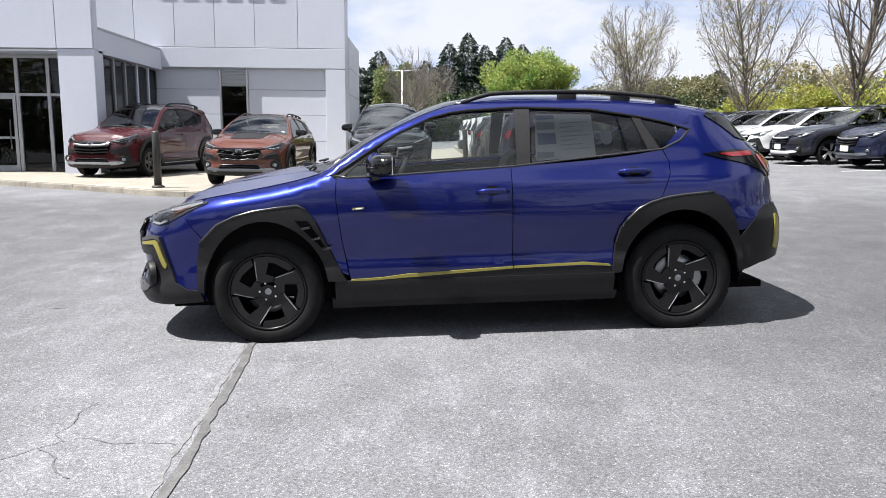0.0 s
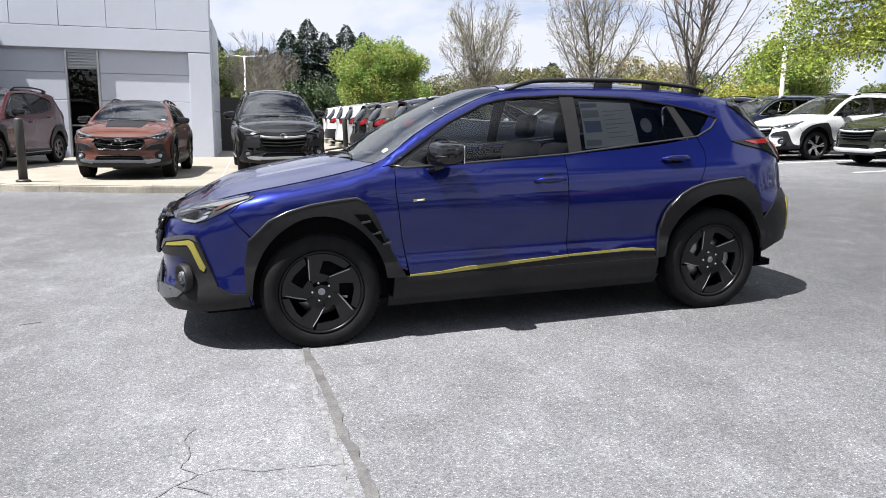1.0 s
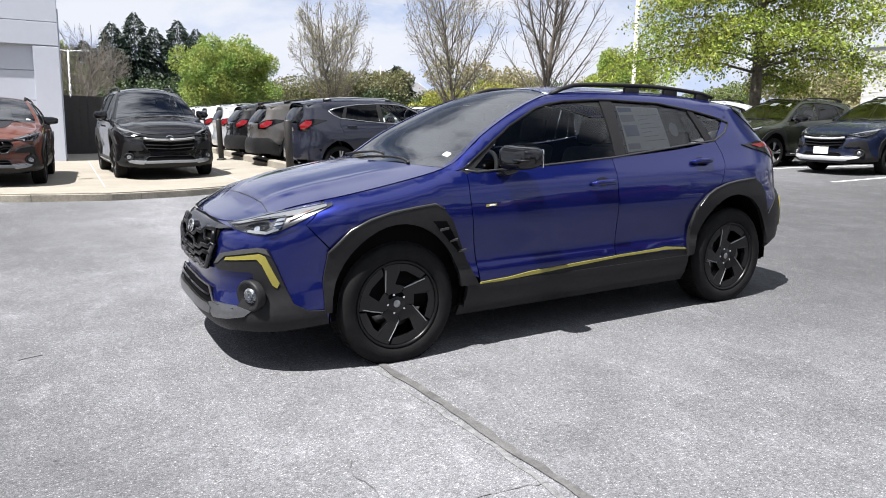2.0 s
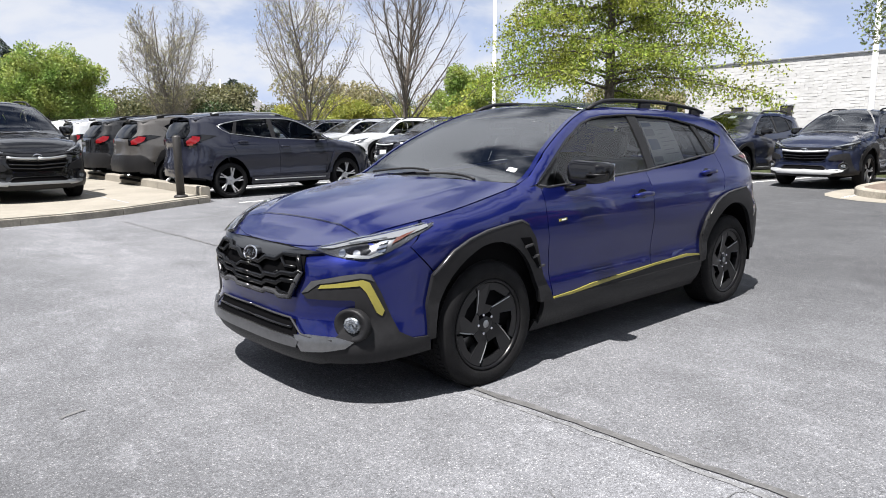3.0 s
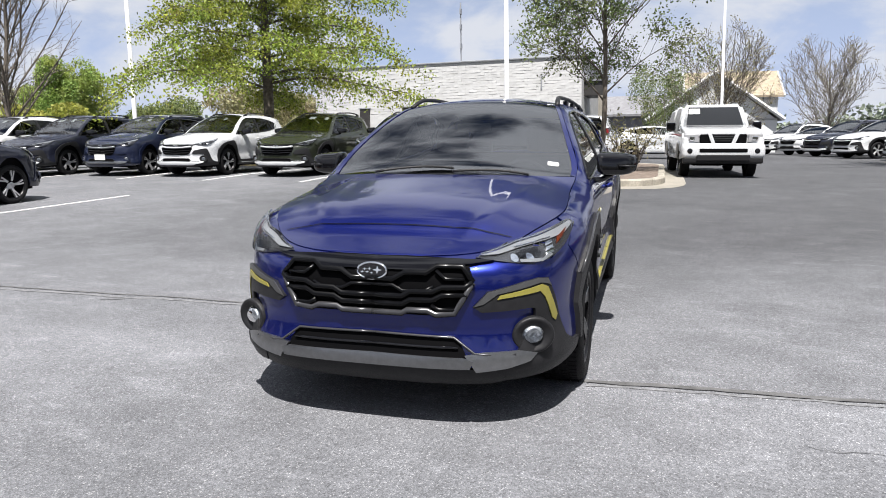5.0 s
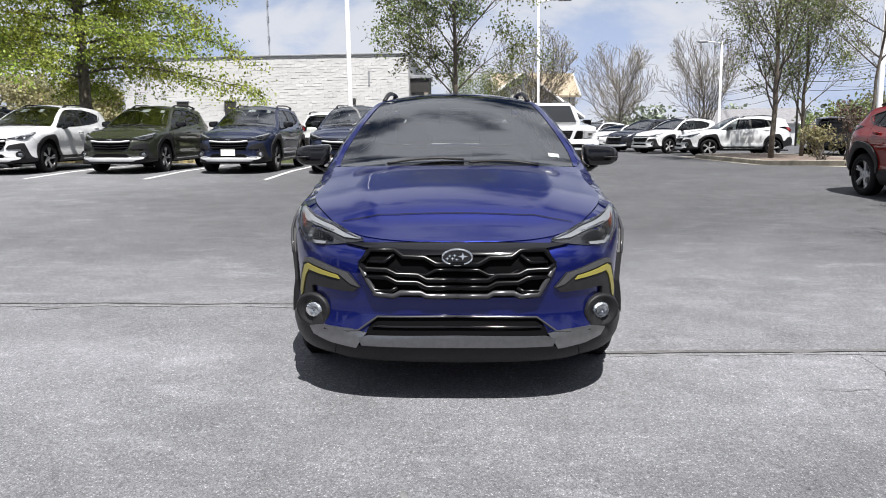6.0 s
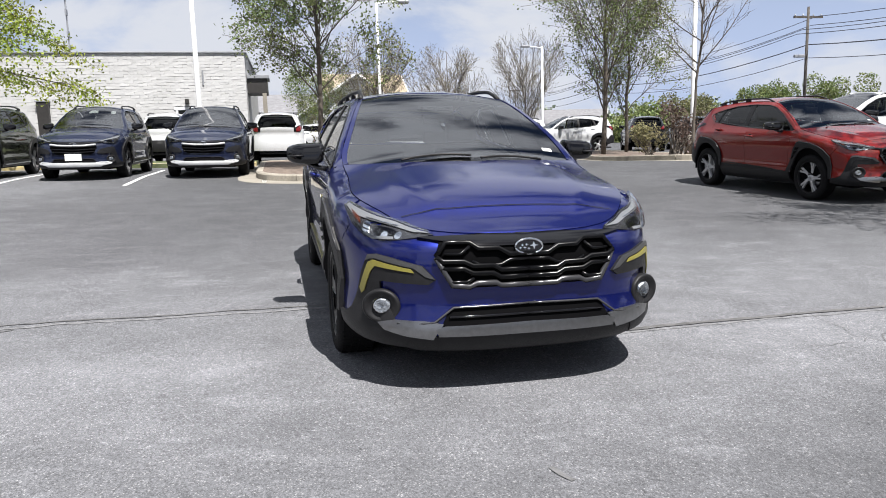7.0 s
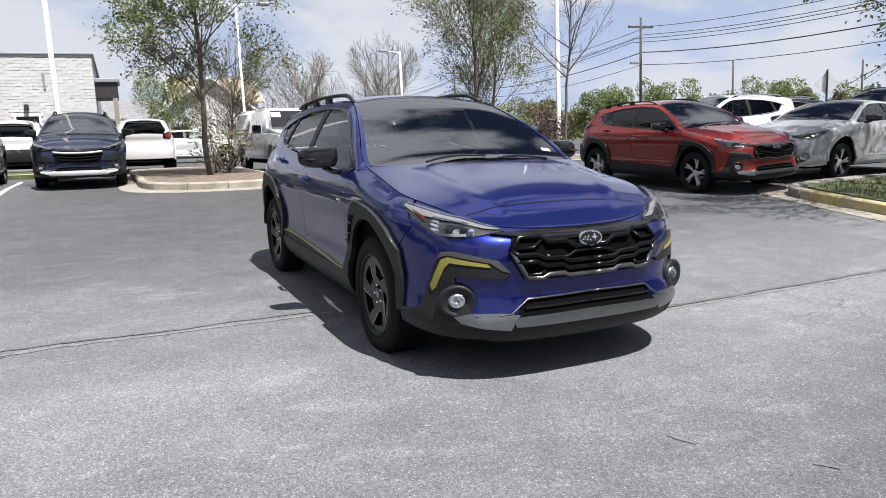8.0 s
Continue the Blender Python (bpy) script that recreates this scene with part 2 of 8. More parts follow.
def asphalt_material():
    m = bpy.data.materials.new("worn_asphalt")
    m.use_nodes = True
    nt = m.node_tree
    b = nt.nodes["Principled BSDF"]
    b.inputs["Roughness"].default_value = 0.85
    b.inputs["Specular IOR Level"].default_value = 0.2
    co = nt.nodes.new("ShaderNodeTexCoord")

    def noise_ramp(scale, detail, lo, hi, a, c, stretch=None):
        src = co.outputs["Object"]
        if stretch:
            mp = nt.nodes.new("ShaderNodeMapping")
            mp.inputs["Scale"].default_value = stretch
            nt.links.new(src, mp.inputs["Vector"])
            src = mp.outputs["Vector"]
        no = nt.nodes.new("ShaderNodeTexNoise")
        no.inputs["Scale"].default_value, no.inputs["Detail"].default_value = scale, detail
        no.inputs["Roughness"].default_value = 0.6
        nt.links.new(src, no.inputs["Vector"])
        mr = nt.nodes.new("ShaderNodeMapRange")
        mr.inputs["From Min"].default_value, mr.inputs["From Max"].default_value = lo, hi
        mr.inputs["To Min"].default_value, mr.inputs["To Max"].default_value = a, c
        nt.links.new(no.outputs["Fac"], mr.inputs["Value"])
        return mr.outputs["Result"], no

    def times(x, y):
        mx = nt.nodes.new("ShaderNodeMath")
        mx.operation = "MULTIPLY"
        nt.links.new(x, mx.inputs[0])
        nt.links.new(y, mx.inputs[1])
        return mx.outputs[0]

    v1, _ = noise_ramp(0.35, 4, 0.3, 0.7, 0.86, 1.14)
    v2, _ = noise_ramp(2.2, 6, 0.3, 0.7, 0.87, 1.13)
    v3, _ = noise_ramp(55, 3, 0.3, 0.7, 0.80, 1.20)
    v4, _ = noise_ramp(1.1, 5, 0.56, 0.74, 1.0, 1.16, (1.0, 0.35, 1.0))
    tot = times(times(v1, v2), times(v3, v4))
    # east half of the lot darkened; part of it stands for view-dependent dimming
    sx = nt.nodes.new("ShaderNodeSeparateXYZ")
    nt.links.new(co.outputs["Object"], sx.inputs[0])
    _, wob = noise_ramp(0.5, 5, 0.3, 0.7, -1.0, 1.0)

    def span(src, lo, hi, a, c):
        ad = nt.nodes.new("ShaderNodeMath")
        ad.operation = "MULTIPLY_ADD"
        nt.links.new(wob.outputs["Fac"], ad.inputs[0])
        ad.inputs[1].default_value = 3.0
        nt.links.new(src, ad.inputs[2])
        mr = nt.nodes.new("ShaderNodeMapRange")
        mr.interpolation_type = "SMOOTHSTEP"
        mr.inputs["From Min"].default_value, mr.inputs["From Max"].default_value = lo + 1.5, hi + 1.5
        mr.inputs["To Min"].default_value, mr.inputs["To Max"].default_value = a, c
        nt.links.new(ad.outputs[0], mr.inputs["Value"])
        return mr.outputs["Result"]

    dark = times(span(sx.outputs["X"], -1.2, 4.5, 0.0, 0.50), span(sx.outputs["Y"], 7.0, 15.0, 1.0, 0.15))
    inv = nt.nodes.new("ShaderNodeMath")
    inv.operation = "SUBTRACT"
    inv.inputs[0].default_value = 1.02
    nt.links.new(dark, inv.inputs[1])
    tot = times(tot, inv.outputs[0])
    v5, _ = noise_ramp(3.5, 8, 0.55, 0.70, 1.0, 1.26, (1.5, 0.6, 1.0))
    v6, _ = noise_ramp(0.9, 7, 0.60, 0.74, 1.0, 0.86)
    tot = times(tot, times(v5, v6))
    # a darker stretch on the west side
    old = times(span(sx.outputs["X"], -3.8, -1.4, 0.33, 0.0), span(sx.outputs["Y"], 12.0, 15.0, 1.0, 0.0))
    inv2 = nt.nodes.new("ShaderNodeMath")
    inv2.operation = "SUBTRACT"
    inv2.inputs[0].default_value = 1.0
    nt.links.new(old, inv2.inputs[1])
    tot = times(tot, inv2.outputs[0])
    # pale wear along the near side of the long seam, and scattered bright chippings
    rise = nt.nodes.new("ShaderNodeMapRange")
    rise.interpolation_type = "SMOOTHSTEP"
    rise.inputs["From Min"].default_value, rise.inputs["From Max"].default_value = -2.4, -1.15
    rise.inputs["To Min"].default_value, rise.inputs["To Max"].default_value = 0.0, 0.13
    nt.links.new(sx.outputs["X"], rise.inputs["Value"])
    stop = nt.nodes.new("ShaderNodeMapRange")
    stop.inputs["From Min"].default_value, stop.inputs["From Max"].default_value = -1.05, -0.95
    stop.inputs["To Min"].default_value, stop.inputs["To Max"].default_value = 1.0, 0.0
    nt.links.new(sx.outputs["X"], stop.inputs["Value"])
    pale = nt.nodes.new("ShaderNodeMath")
    pale.operation = "ADD"
    pale.inputs[1].default_value = 1.0
    nt.links.new(times(rise.outputs["Result"], stop.outputs["Result"]), pale.inputs[0])
    tot = times(tot, pale.outputs[0])
    chip, _ = noise_ramp(34, 5, 0.66, 0.74, 1.0, 1.55)
    hole, _ = noise_ramp(21, 6, 0.68, 0.74, 1.0, 0.55, (1.0, 1.0, 1.0))
    flake, _ = noise_ramp(9, 9, 0.60, 0.67, 1.0, 1.24, (1.6, 0.8, 1.0))
    tot = times(tot, times(flake, times(chip, hole)))
    vo = nt.nodes.new("ShaderNodeTexVoronoi")
    vo.inputs["Scale"].default_value = 165.0
    nt.links.new(co.outputs["Object"], vo.inputs["Vector"])
    sp = nt.nodes.new("ShaderNodeSeparateColor")
    nt.links.new(vo.outputs["Color"], sp.inputs[0])
    ra = nt.nodes.new("ShaderNodeValToRGB")
    e = ra.color_ramp.elements
    e[0].position, e[0].color = 0.0, (0.088, 0.090, 0.096, 1)
    e[1].position, e[1].color = 1.0, (0.31, 0.31, 0.32, 1)
    for p, c in ((0.22, 0.134), (0.6, 0.152), (0.92, 0.184)):
        el = e.new(p)
        el.color = (c, c * 1.02, c * 1.10, 1)
    nt.links.new(sp.outputs[0], ra.inputs["Fac"])
    pit = nt.nodes.new("ShaderNodeMapRange")
    pit.inputs["From Min"].default_value, pit.inputs["From Max"].default_value = 0.25, 0.75
    pit.inputs["To Min"].default_value, pit.inputs["To Max"].default_value = 1.06, 0.73
    nt.links.new(vo.outputs["Distance"], pit.inputs["Value"])
    tot = times(tot, pit.outputs["Result"])
    mx = nt.nodes.new("ShaderNodeMixRGB")
    mx.blend_type = "MULTIPLY"
    mx.inputs[0].default_value = 1.0
    nt.links.new(ra.outputs["Color"], mx.inputs[1])
    nt.links.new(tot, mx.inputs[2])
    nt.links.new(mx.outputs["Color"], b.inputs["Base Color"])
    bp = nt.nodes.new("ShaderNodeBump")
    bp.inputs["Strength"].default_value, bp.inputs["Distance"].default_value = 0.55, 0.005
    nt.links.new(vo.outputs["Distance"], bp.inputs["Height"])
    nt.links.new(bp.outputs["Normal"], b.inputs["Normal"])
    return m


ASPHALT = asphalt_material()
TAR = material("tar_seam", (0.088, 0.087, 0.088), 0.8, vary=0.35, scale=9, bump=0.4, bscale=120)
PALE_EDGE = material("pale_worn_seam_edge", (0.150, 0.152, 0.158), 0.9, vary=0.35, scale=30, bump=0.5, bscale=140)
CRACK = material("crack_shadow", (0.102, 0.102, 0.105), 0.9, vary=0.3, scale=12)
CONCRETE = material("pale_concrete", (0.235, 0.216, 0.183), 0.9, vary=0.12, scale=1.5, bump=0.3, bscale=90)
KERB = material("weathered_kerb_concrete", (0.26, 0.239, 0.20), 0.92, vary=0.25, scale=3, bump=0.4, bscale=70, piece=0.06)
KERB_GREY = material("broken_grey_kerb_stone", (0.19, 0.18, 0.165), 0.92, vary=0.55, scale=5, bump=0.9, bscale=24, piece=0.15)


def worn_yellow():
    """Yellow kerb paint flaking off weathered concrete."""
    m = material("worn_yellow_kerb_paint", (0.42, 0.335, 0.145), 0.85, vary=0.25, scale=5, bump=0.4, bscale=70)
    nt = m.node_tree
    b = nt.nodes["Principled BSDF"]
    co = nt.nodes.new("ShaderNodeTexCoord")
    no = nt.nodes.new("ShaderNodeTexNoise")
    no.inputs["Scale"].default_value, no.inputs["Detail"].default_value, no.inputs["Roughness"].default_value = 3.2, 8.0, 0.7
    nt.links.new(co.outputs["Object"], no.inputs["Vector"])
    mr = nt.nodes.new("ShaderNodeMapRange")
    mr.inputs["From Min"].default_value, mr.inputs["From Max"].default_value = 0.44, 0.60
    nt.links.new(no.outputs["Fac"], mr.inputs["Value"])
    mx = nt.nodes.new("ShaderNodeMixRGB")
    nt.links.new(mr.outputs["Result"], mx.inputs[0])
    nt.links.new(b.inputs["Base Color"].links[0].from_socket, mx.inputs[1])
    mx.inputs[2].default_value = (0.29, 0.27, 0.22, 1)
    nt.links.new(mx.outputs["Color"], b.inputs["Base Color"])
    return m


KERB_YELLOW = worn_yellow()
LINE = material("worn_white_line_paint", (0.62, 0.62, 0.61), 0.85, vary=0.3, scale=7, bump=0.2, bscale=120)
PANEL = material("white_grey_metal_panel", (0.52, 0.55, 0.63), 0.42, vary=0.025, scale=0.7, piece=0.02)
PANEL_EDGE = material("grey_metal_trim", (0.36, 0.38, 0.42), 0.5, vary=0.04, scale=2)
JOINT = material("grey_panel_joint", (0.34, 0.36, 0.41), 0.8)
ALUMINIUM = material("brushed_aluminium_frame", (0.42, 0.43, 0.45), 0.45, 0.3, vary=0.06, scale=6)
SHOP_GLASS = window_glass("storefront_glass", (0.30, 0.32, 0.32), 0.0, 1.5)
BRICK = material("white_painted_brick", (0.455, 0.455, 0.455), 0.8, vary=0.05, scale=1.1, piece=0.05)
MORTAR = material("white_painted_mortar", (0.40, 0.40, 0.395), 0.85, vary=0.1, scale=3)
BARK = material("grey_brown_bark", (0.10, 0.085, 0.07), 0.9, vary=0.35, scale=9, bump=0.5, bscale=50)
BARK_PALE = material("pale_grey_twigs", (0.135, 0.118, 0.100), 0.9, vary=0.25, scale=9)
def leaf_material(name, base, glow=0.4, vary=0.4):
    """Leaves that scatter light and let part of it through, each its own shade."""
    m = bpy.data.materials.new(name)
    m.use_nodes = True
    nt = m.node_tree
    nt.nodes.clear()
    out = nt.nodes.new("ShaderNodeOutputMaterial")
    mix = nt.nodes.new("ShaderNodeMixShader")
    mix.inputs[0].default_value = glow
    di = nt.nodes.new("ShaderNodeBsdfPrincipled")
    di.inputs["Roughness"].default_value = 0.55
    tr = nt.nodes.new("ShaderNodeBsdfTranslucent")
    gi = nt.nodes.new("ShaderNodeNewGeometry")
    co = nt.nodes.new("ShaderNodeTexCoord")
    no = nt.nodes.new("ShaderNodeTexNoise")
    no.inputs["Scale"].default_value = 0.9
    nt.links.new(co.outputs["Object"], no.inputs["Vector"])
    mr = nt.nodes.new("ShaderNodeMapRange")
    mr.inputs["To Min"].default_value, mr.inputs["To Max"].default_value = 1 - vary, 1 + vary
    nt.links.new(gi.outputs["Random Per Island"], mr.inputs["Value"])
    mr2 = nt.nodes.new("ShaderNodeMapRange")
    mr2.inputs["From Min"].default_value, mr2.inputs["From Max"].default_value = 0.3, 0.7
    mr2.inputs["To Min"].default_value, mr2.inputs["To Max"].default_value = 0.47, 0.53
    nt.links.new(no.outputs["Fac"], mr2.inputs["Value"])
    hs = nt.nodes.new("ShaderNodeHueSaturation")
    hs.inputs["Color"].default_value = (*base, 1)
    nt.links.new(mr.outputs["Result"], hs.inputs["Value"])
    nt.links.new(mr2.outputs["Result"], hs.inputs["Hue"])
    nt.links.new(hs.outputs["Color"], di.inputs["Base Color"])
    nt.links.new(hs.outputs["Color"], tr.inputs["Color"])
    nt.links.new(di.outputs[0], mix.inputs[1])
    nt.links.new(tr.outputs[0], mix.inputs[2])
    nt.links.new(mix.outputs[0], out.inputs[0])
    m.diffuse_color = (*base, 1)
    return m


LEAF_LIME = leaf_material("lime_green_leaves", (0.235, 0.285, 0.042), 0.45, 0.60)
LEAF_OLIVE = leaf_material("olive_green_leaves", (0.145, 0.180, 0.062), 0.42, 0.6)
LEAF_DULL = leaf_material("dull_olive_thicket", (0.155, 0.155, 0.072), 0.35, 0.5)
LEAF_YELLOW = leaf_material("yellow_spring_leaves", (0.29, 0.30, 0.058), 0.4)
LEAF_BUD = leaf_material("pale_budding_leaves", (0.27, 0.25, 0.13), 0.4)
LEAF_RUSSET = leaf_material("russet_shrub_leaves", (0.085, 0.058, 0.045), 0.3)
NEEDLE = leaf_material("dark_conifer_needles", (0.012, 0.028, 0.017), 0.1, 0.3)
LEAF_FRESH = leaf_material("bright_spring_leaves", (0.23, 0.30, 0.07), 0.45)
HEDGE = leaf_material("arborvitae_green", (0.045, 0.075, 0.025), 0.2)
MULCH = material("bark_mulch", (0.135, 0.105, 0.085), 0.95, vary=0.35, scale=6, bump=0.8, bscale=45)
GRASS = material("short_grass", (0.065, 0.078, 0.034), 0.85, vary=0.35, scale=3, bump=0.6, bscale=120, piece=0.3)
POLE_WHITE = material("white_painted_pole", (0.72, 0.73, 0.75), 0.5, vary=0.06, scale=3)
POLE_GREY = material("dull_grey_metal", (0.30, 0.31, 0.33), 0.5, 0.5, vary=0.1, scale=4)
POLE_WOOD = material("weathered_pole_wood", (0.065, 0.058, 0.052), 0.9, vary=0.3, scale=4, bump=0.4, bscale=30)
BOLLARD = material("dark_brown_bollard_paint", (0.026, 0.024, 0.023), 0.5, vary=0.15, scale=8)
SIDING = material("white_house_siding", (0.60, 0.61, 0.62), 0.7, vary=0.04, scale=1)
ROOF_TAN = material("tan_shingles", (0.29, 0.24, 0.175), 0.9, vary=0.2, scale=3)
ROOF_GREY = material("grey_shingles", (0.17, 0.17, 0.18), 0.9, vary=0.2, scale=3)
# Distance haze is mixed into this foliage colour.
WOODS = material("haze_tinted_far_woods", (0.17, 0.20, 0.15), 0.9, vary=0.3, scale=0.2, piece=0.4)


# ---- building helpers ----
def mesh_object(name, verts, faces, mat, parent=None, label="", smooth=False):
    me = bpy.data.meshes.new(name)
    me.from_pydata([tuple(v) for v in verts], [], [tuple(f) for f in faces])
    me.materials.append(mat)
    if smooth:
        me.shade_smooth()
    me.update()
    ob = new(name, me)
    if parent is not None:
        ob.parent = parent
    if label:
        ob["label"] = label
    return ob


def part(name, bm, mat, parent=None, label="", smooth=False):
    me = bpy.data.meshes.new(name)
    bm.to_mesh(me)
    bm.free()
    me.materials.append(mat)
    if smooth:
        me.shade_smooth()
    ob = new(name, me)
    if parent is not None:
        ob.parent = parent
    if label:
        ob["label"] = label
    return ob


def fast_mesh(name, v, f, mat, parent, label=""):
    me = bpy.data.meshes.new(name)
    me.vertices.add(len(v))
    me.vertices.foreach_set("co", np.asarray(v, np.float32).ravel())
    k = f.shape[1]
    me.loops.add(f.size)
    me.loops.foreach_set("vertex_index", f.astype(np.int32).ravel())
    me.polygons.add(len(f))
    me.polygons.foreach_set("loop_start", np.arange(0, f.size, k, dtype=np.int32))
    me.update(calc_edges=True)
    me.materials.append(mat)
    ob = new(name, me)
    ob.parent = parent
    if label:
        ob["label"] = label
    return ob


def thing(name, label, category, m=None, group="", kind=""):
    ob = new(name)
    ob.empty_display_size = 0.2
    if m is not None:
        ob.matrix_world = m
    return tagged(ob, label, category, group, kind)


def box_bm(x0, x1, y0, y1, z0, z1, bevel=0.0, segs=2):
    bm = bmesh.new()
    bmesh.ops.create_cube(bm, size=1.0)
    for v in bm.verts:
        v.co = Vector((x0 + (v.co.x + 0.5) * (x1 - x0), y0 + (v.co.y + 0.5) * (y1 - y0), z0 + (v.co.z + 0.5) * (z1 - z0)))
    if bevel:
        bmesh.ops.bevel(bm, geom=bm.edges[:], offset=bevel, segments=segs, profile=0.6, affect="EDGES")
    return bm


def tube(points, radii, sides=8, flat=1.0):
    """Vertices and faces of a tapered tube along points; flat squeezes it along z."""
    pts = [Vector(p) for p in points]
    n = len(pts)
    if isinstance(radii, (int, float)):
        radii = [radii] * n
    verts, faces = [], []
    up = Vector((0, 0, 1))
    for i, p in enumerate(pts):
        d = (pts[min(i + 1, n - 1)] - pts[max(i - 1, 0)]).normalized()
        ref = up if abs(d.z) < 0.9 else Vector((1, 0, 0))
        a = d.cross(ref).normalized()
        b = a.cross(d).normalized()
        for k in range(sides):
            t = 2 * math.pi * k / sides
            verts.append(p + radii[i] * (math.cos(t) * a + math.sin(t) * flat * b))
    for i in range(n - 1):
        for k in range(sides):
            k2 = (k + 1) % sides
            faces.append((i * sides + k, i * sides + k2, (i + 1) * sides + k2, (i + 1) * sides + k))
    faces.append(tuple(range(sides))[::-1])
    faces.append(tuple((n - 1) * sides + k for k in range(sides)))
    return verts, faces


def lathe(profile, segs=48, axis="y", close=False):
    """Revolves (radius, along) pairs about an axis."""
    verts, faces = [], []
    n = len(profile)
    for k in range(segs):
        t = 2 * math.pi * k / segs
        c, s = math.cos(t), math.sin(t)
        for r, a in profile:
            verts.append((r * c, a, r * s) if axis == "y" else (r * c, r * s, a))
    for k in range(segs):
        k2 = (k + 1) % segs
        for i in range(n - 1 if not close else n):
            j = (i + 1) % n
            faces.append((k * n + i, k * n + j, k2 * n + j, k2 * n + i))
    return verts, faces


def table(points):
    """A smooth monotone curve through (x, y) points, as a function of arrays."""
    x = np.array([p[0] for p in points], float)
    y = np.array([p[1] for p in points], float)
    h, d = np.diff(x), np.diff(y) / np.diff(x)
    m = np.zeros(len(x))
    m[0], m[-1] = d[0], d[-1]
    for i in range(1, len(x) - 1):
        if d[i - 1] * d[i] > 0:
            w1, w2 = 2 * h[i] + h[i - 1], h[i] + 2 * h[i - 1]
            m[i] = (w1 + w2) / (w1 / d[i - 1] + w2 / d[i])

    def f(v):
        v = np.clip(np.asarray(v, float), x[0], x[-1])
        i = np.clip(np.searchsorted(x, v) - 1, 0, len(x) - 2)
        t = (v - x[i]) / h[i]
        return (2 * t**3 - 3 * t**2 + 1) * y[i] + (t**3 - 2 * t**2 + t) * h[i] * m[i] + (-2 * t**3 + 3 * t**2) * y[i + 1] + (t**3 - t**2) * h[i] * m[i + 1]

    return f


def ease(t, a, b):
    t = np.clip((np.asarray(t, float) - a) / (b - a), 0, 1)
    return t * t * (3 - 2 * t)


def ground_z(x, y):
    """The lot's gentle fall."""
    x, y = np.clip(np.asarray(x, float), -45, 60), np.clip(np.asarray(y, float), -45, 60)
    xe = np.where(x < -1, -0.033 + 0.020 * (x + 1), np.where(x < 13, 0.033 * x, 0.429 + 0.0095 * (np.minimum(x, 36) - 13)))
    w = ease(y, 8, 13) * ease(-x, -2, 3)
    xe = xe + 0.19 * ease(x, 0, 5) * ease(-y, -1, 5) * (1 - ease(x, 12, 18))
    return (0.02 + xe + 0.016 * y) * (1 - w) + (0.2 + 0.009 * (y - 14)) * w


def on_ground(x, y, yaw=0.0, lift=0.0):
    """A pose on the lot, tilted with it."""
    e = 0.8
    gx = float(ground_z(x + e, y) - ground_z(x - e, y)) / (2 * e)
    gy = float(ground_z(x, y + e) - ground_z(x, y - e)) / (2 * e)
    c, s = math.cos(radians(yaw)), math.sin(radians(yaw))
    n = Vector((-gx, -gy, 1)).normalized()
    ax = Vector((c, s, 0))
    ax = (ax - n * ax.dot(n)).normalized()
    ay = n.cross(ax)
    m = Matrix((ax, ay, n)).transposed().to_4x4()
    m.translation = (x, y, float(ground_z(x, y)) + lift)
    return m


# ---- cars ----
HALF_W, XF, XR, XSF, XSR = 0.90, -2.29, 2.235, -1.30, 1.55
AXLE = 1.335
EDGE_Z = table([(-3.4, 0.79), (-2.55, 0.812), (-2.15, 0.858), (-1.95, 0.902), (-1.7, 0.947), (-1.5, 0.978), (-1.3, 1.010), (-1.12, 1.045), (-0.97, 1.085), (-0.70, 1.255), (-0.48, 1.368), (-0.25, 1.462), (-0.10, 1.503), (0.3, 1.528), (0.8, 1.52), (1.3, 1.478), (1.55, 1.44), (1.9, 1.40), (2.7, 1.385), (3.4, 1.385)])
CROWN = table([(-3.4, 0.0), (-2.2, 0.012), (-1.95, 0.05), (-1.6, 0.072), (-1.3, 0.075), (-1.05, 0.06), (-0.9, 0.055), (-0.5, 0.045), (-0.1, 0.045), (0.3, 0.05), (0.8, 0.05), (1.4, 0.045), (2.0, 0.03), (3.4, 0.02)])
ROLL_R = table([(-3.4, 0.05), (-2.0, 0.10), (-1.3, 0.115), (-1.0, 0.07), (-0.85, 0.035), (-0.4, 0.035), (0.5, 0.05), (2.0, 0.05), (3.4, 0.05)])
SIDE_IN = table([(0.15, 0.12), (0.22, 0.085), (0.30, 0.035), (0.38, 0.012), (0.46, 0.012), (0.54, 0.026), (0.64, 0.018), (0.74, 0.004), (0.785, 0.0), (0.83, 0.001), (0.90, 0.007), (0.96, 0.016), (1.00, 0.028), (1.04, 0.050), (1.10, 0.083), (1.20, 0.128), (1.30, 0.180), (1.40, 0.238), (1.48, 0.292), (1.56, 0.36)])
FRONT_IN = table([(0.15, 0.16), (0.22, 0.08), (0.28, 0.02), (0.34, 0.0), (0.40, 0.012), (0.48, 0.035), (0.56, 0.03), (0.66, 0.035), (0.74, 0.05), (0.80, 0.075), (0.88, 0.11), (0.96, 0.17)])
REAR_IN = table([(0.15, 0.2), (0.28, 0.12), (0.40, 0.055), (0.58, 0.035), (0.72, 0.045), (0.80, 0.085), (0.92, 0.105), (1.05, 0.13), (1.12, 0.17), (1.25, 0.30), (1.36, 0.43), (1.42, 0.47), (1.56, 0.52)])


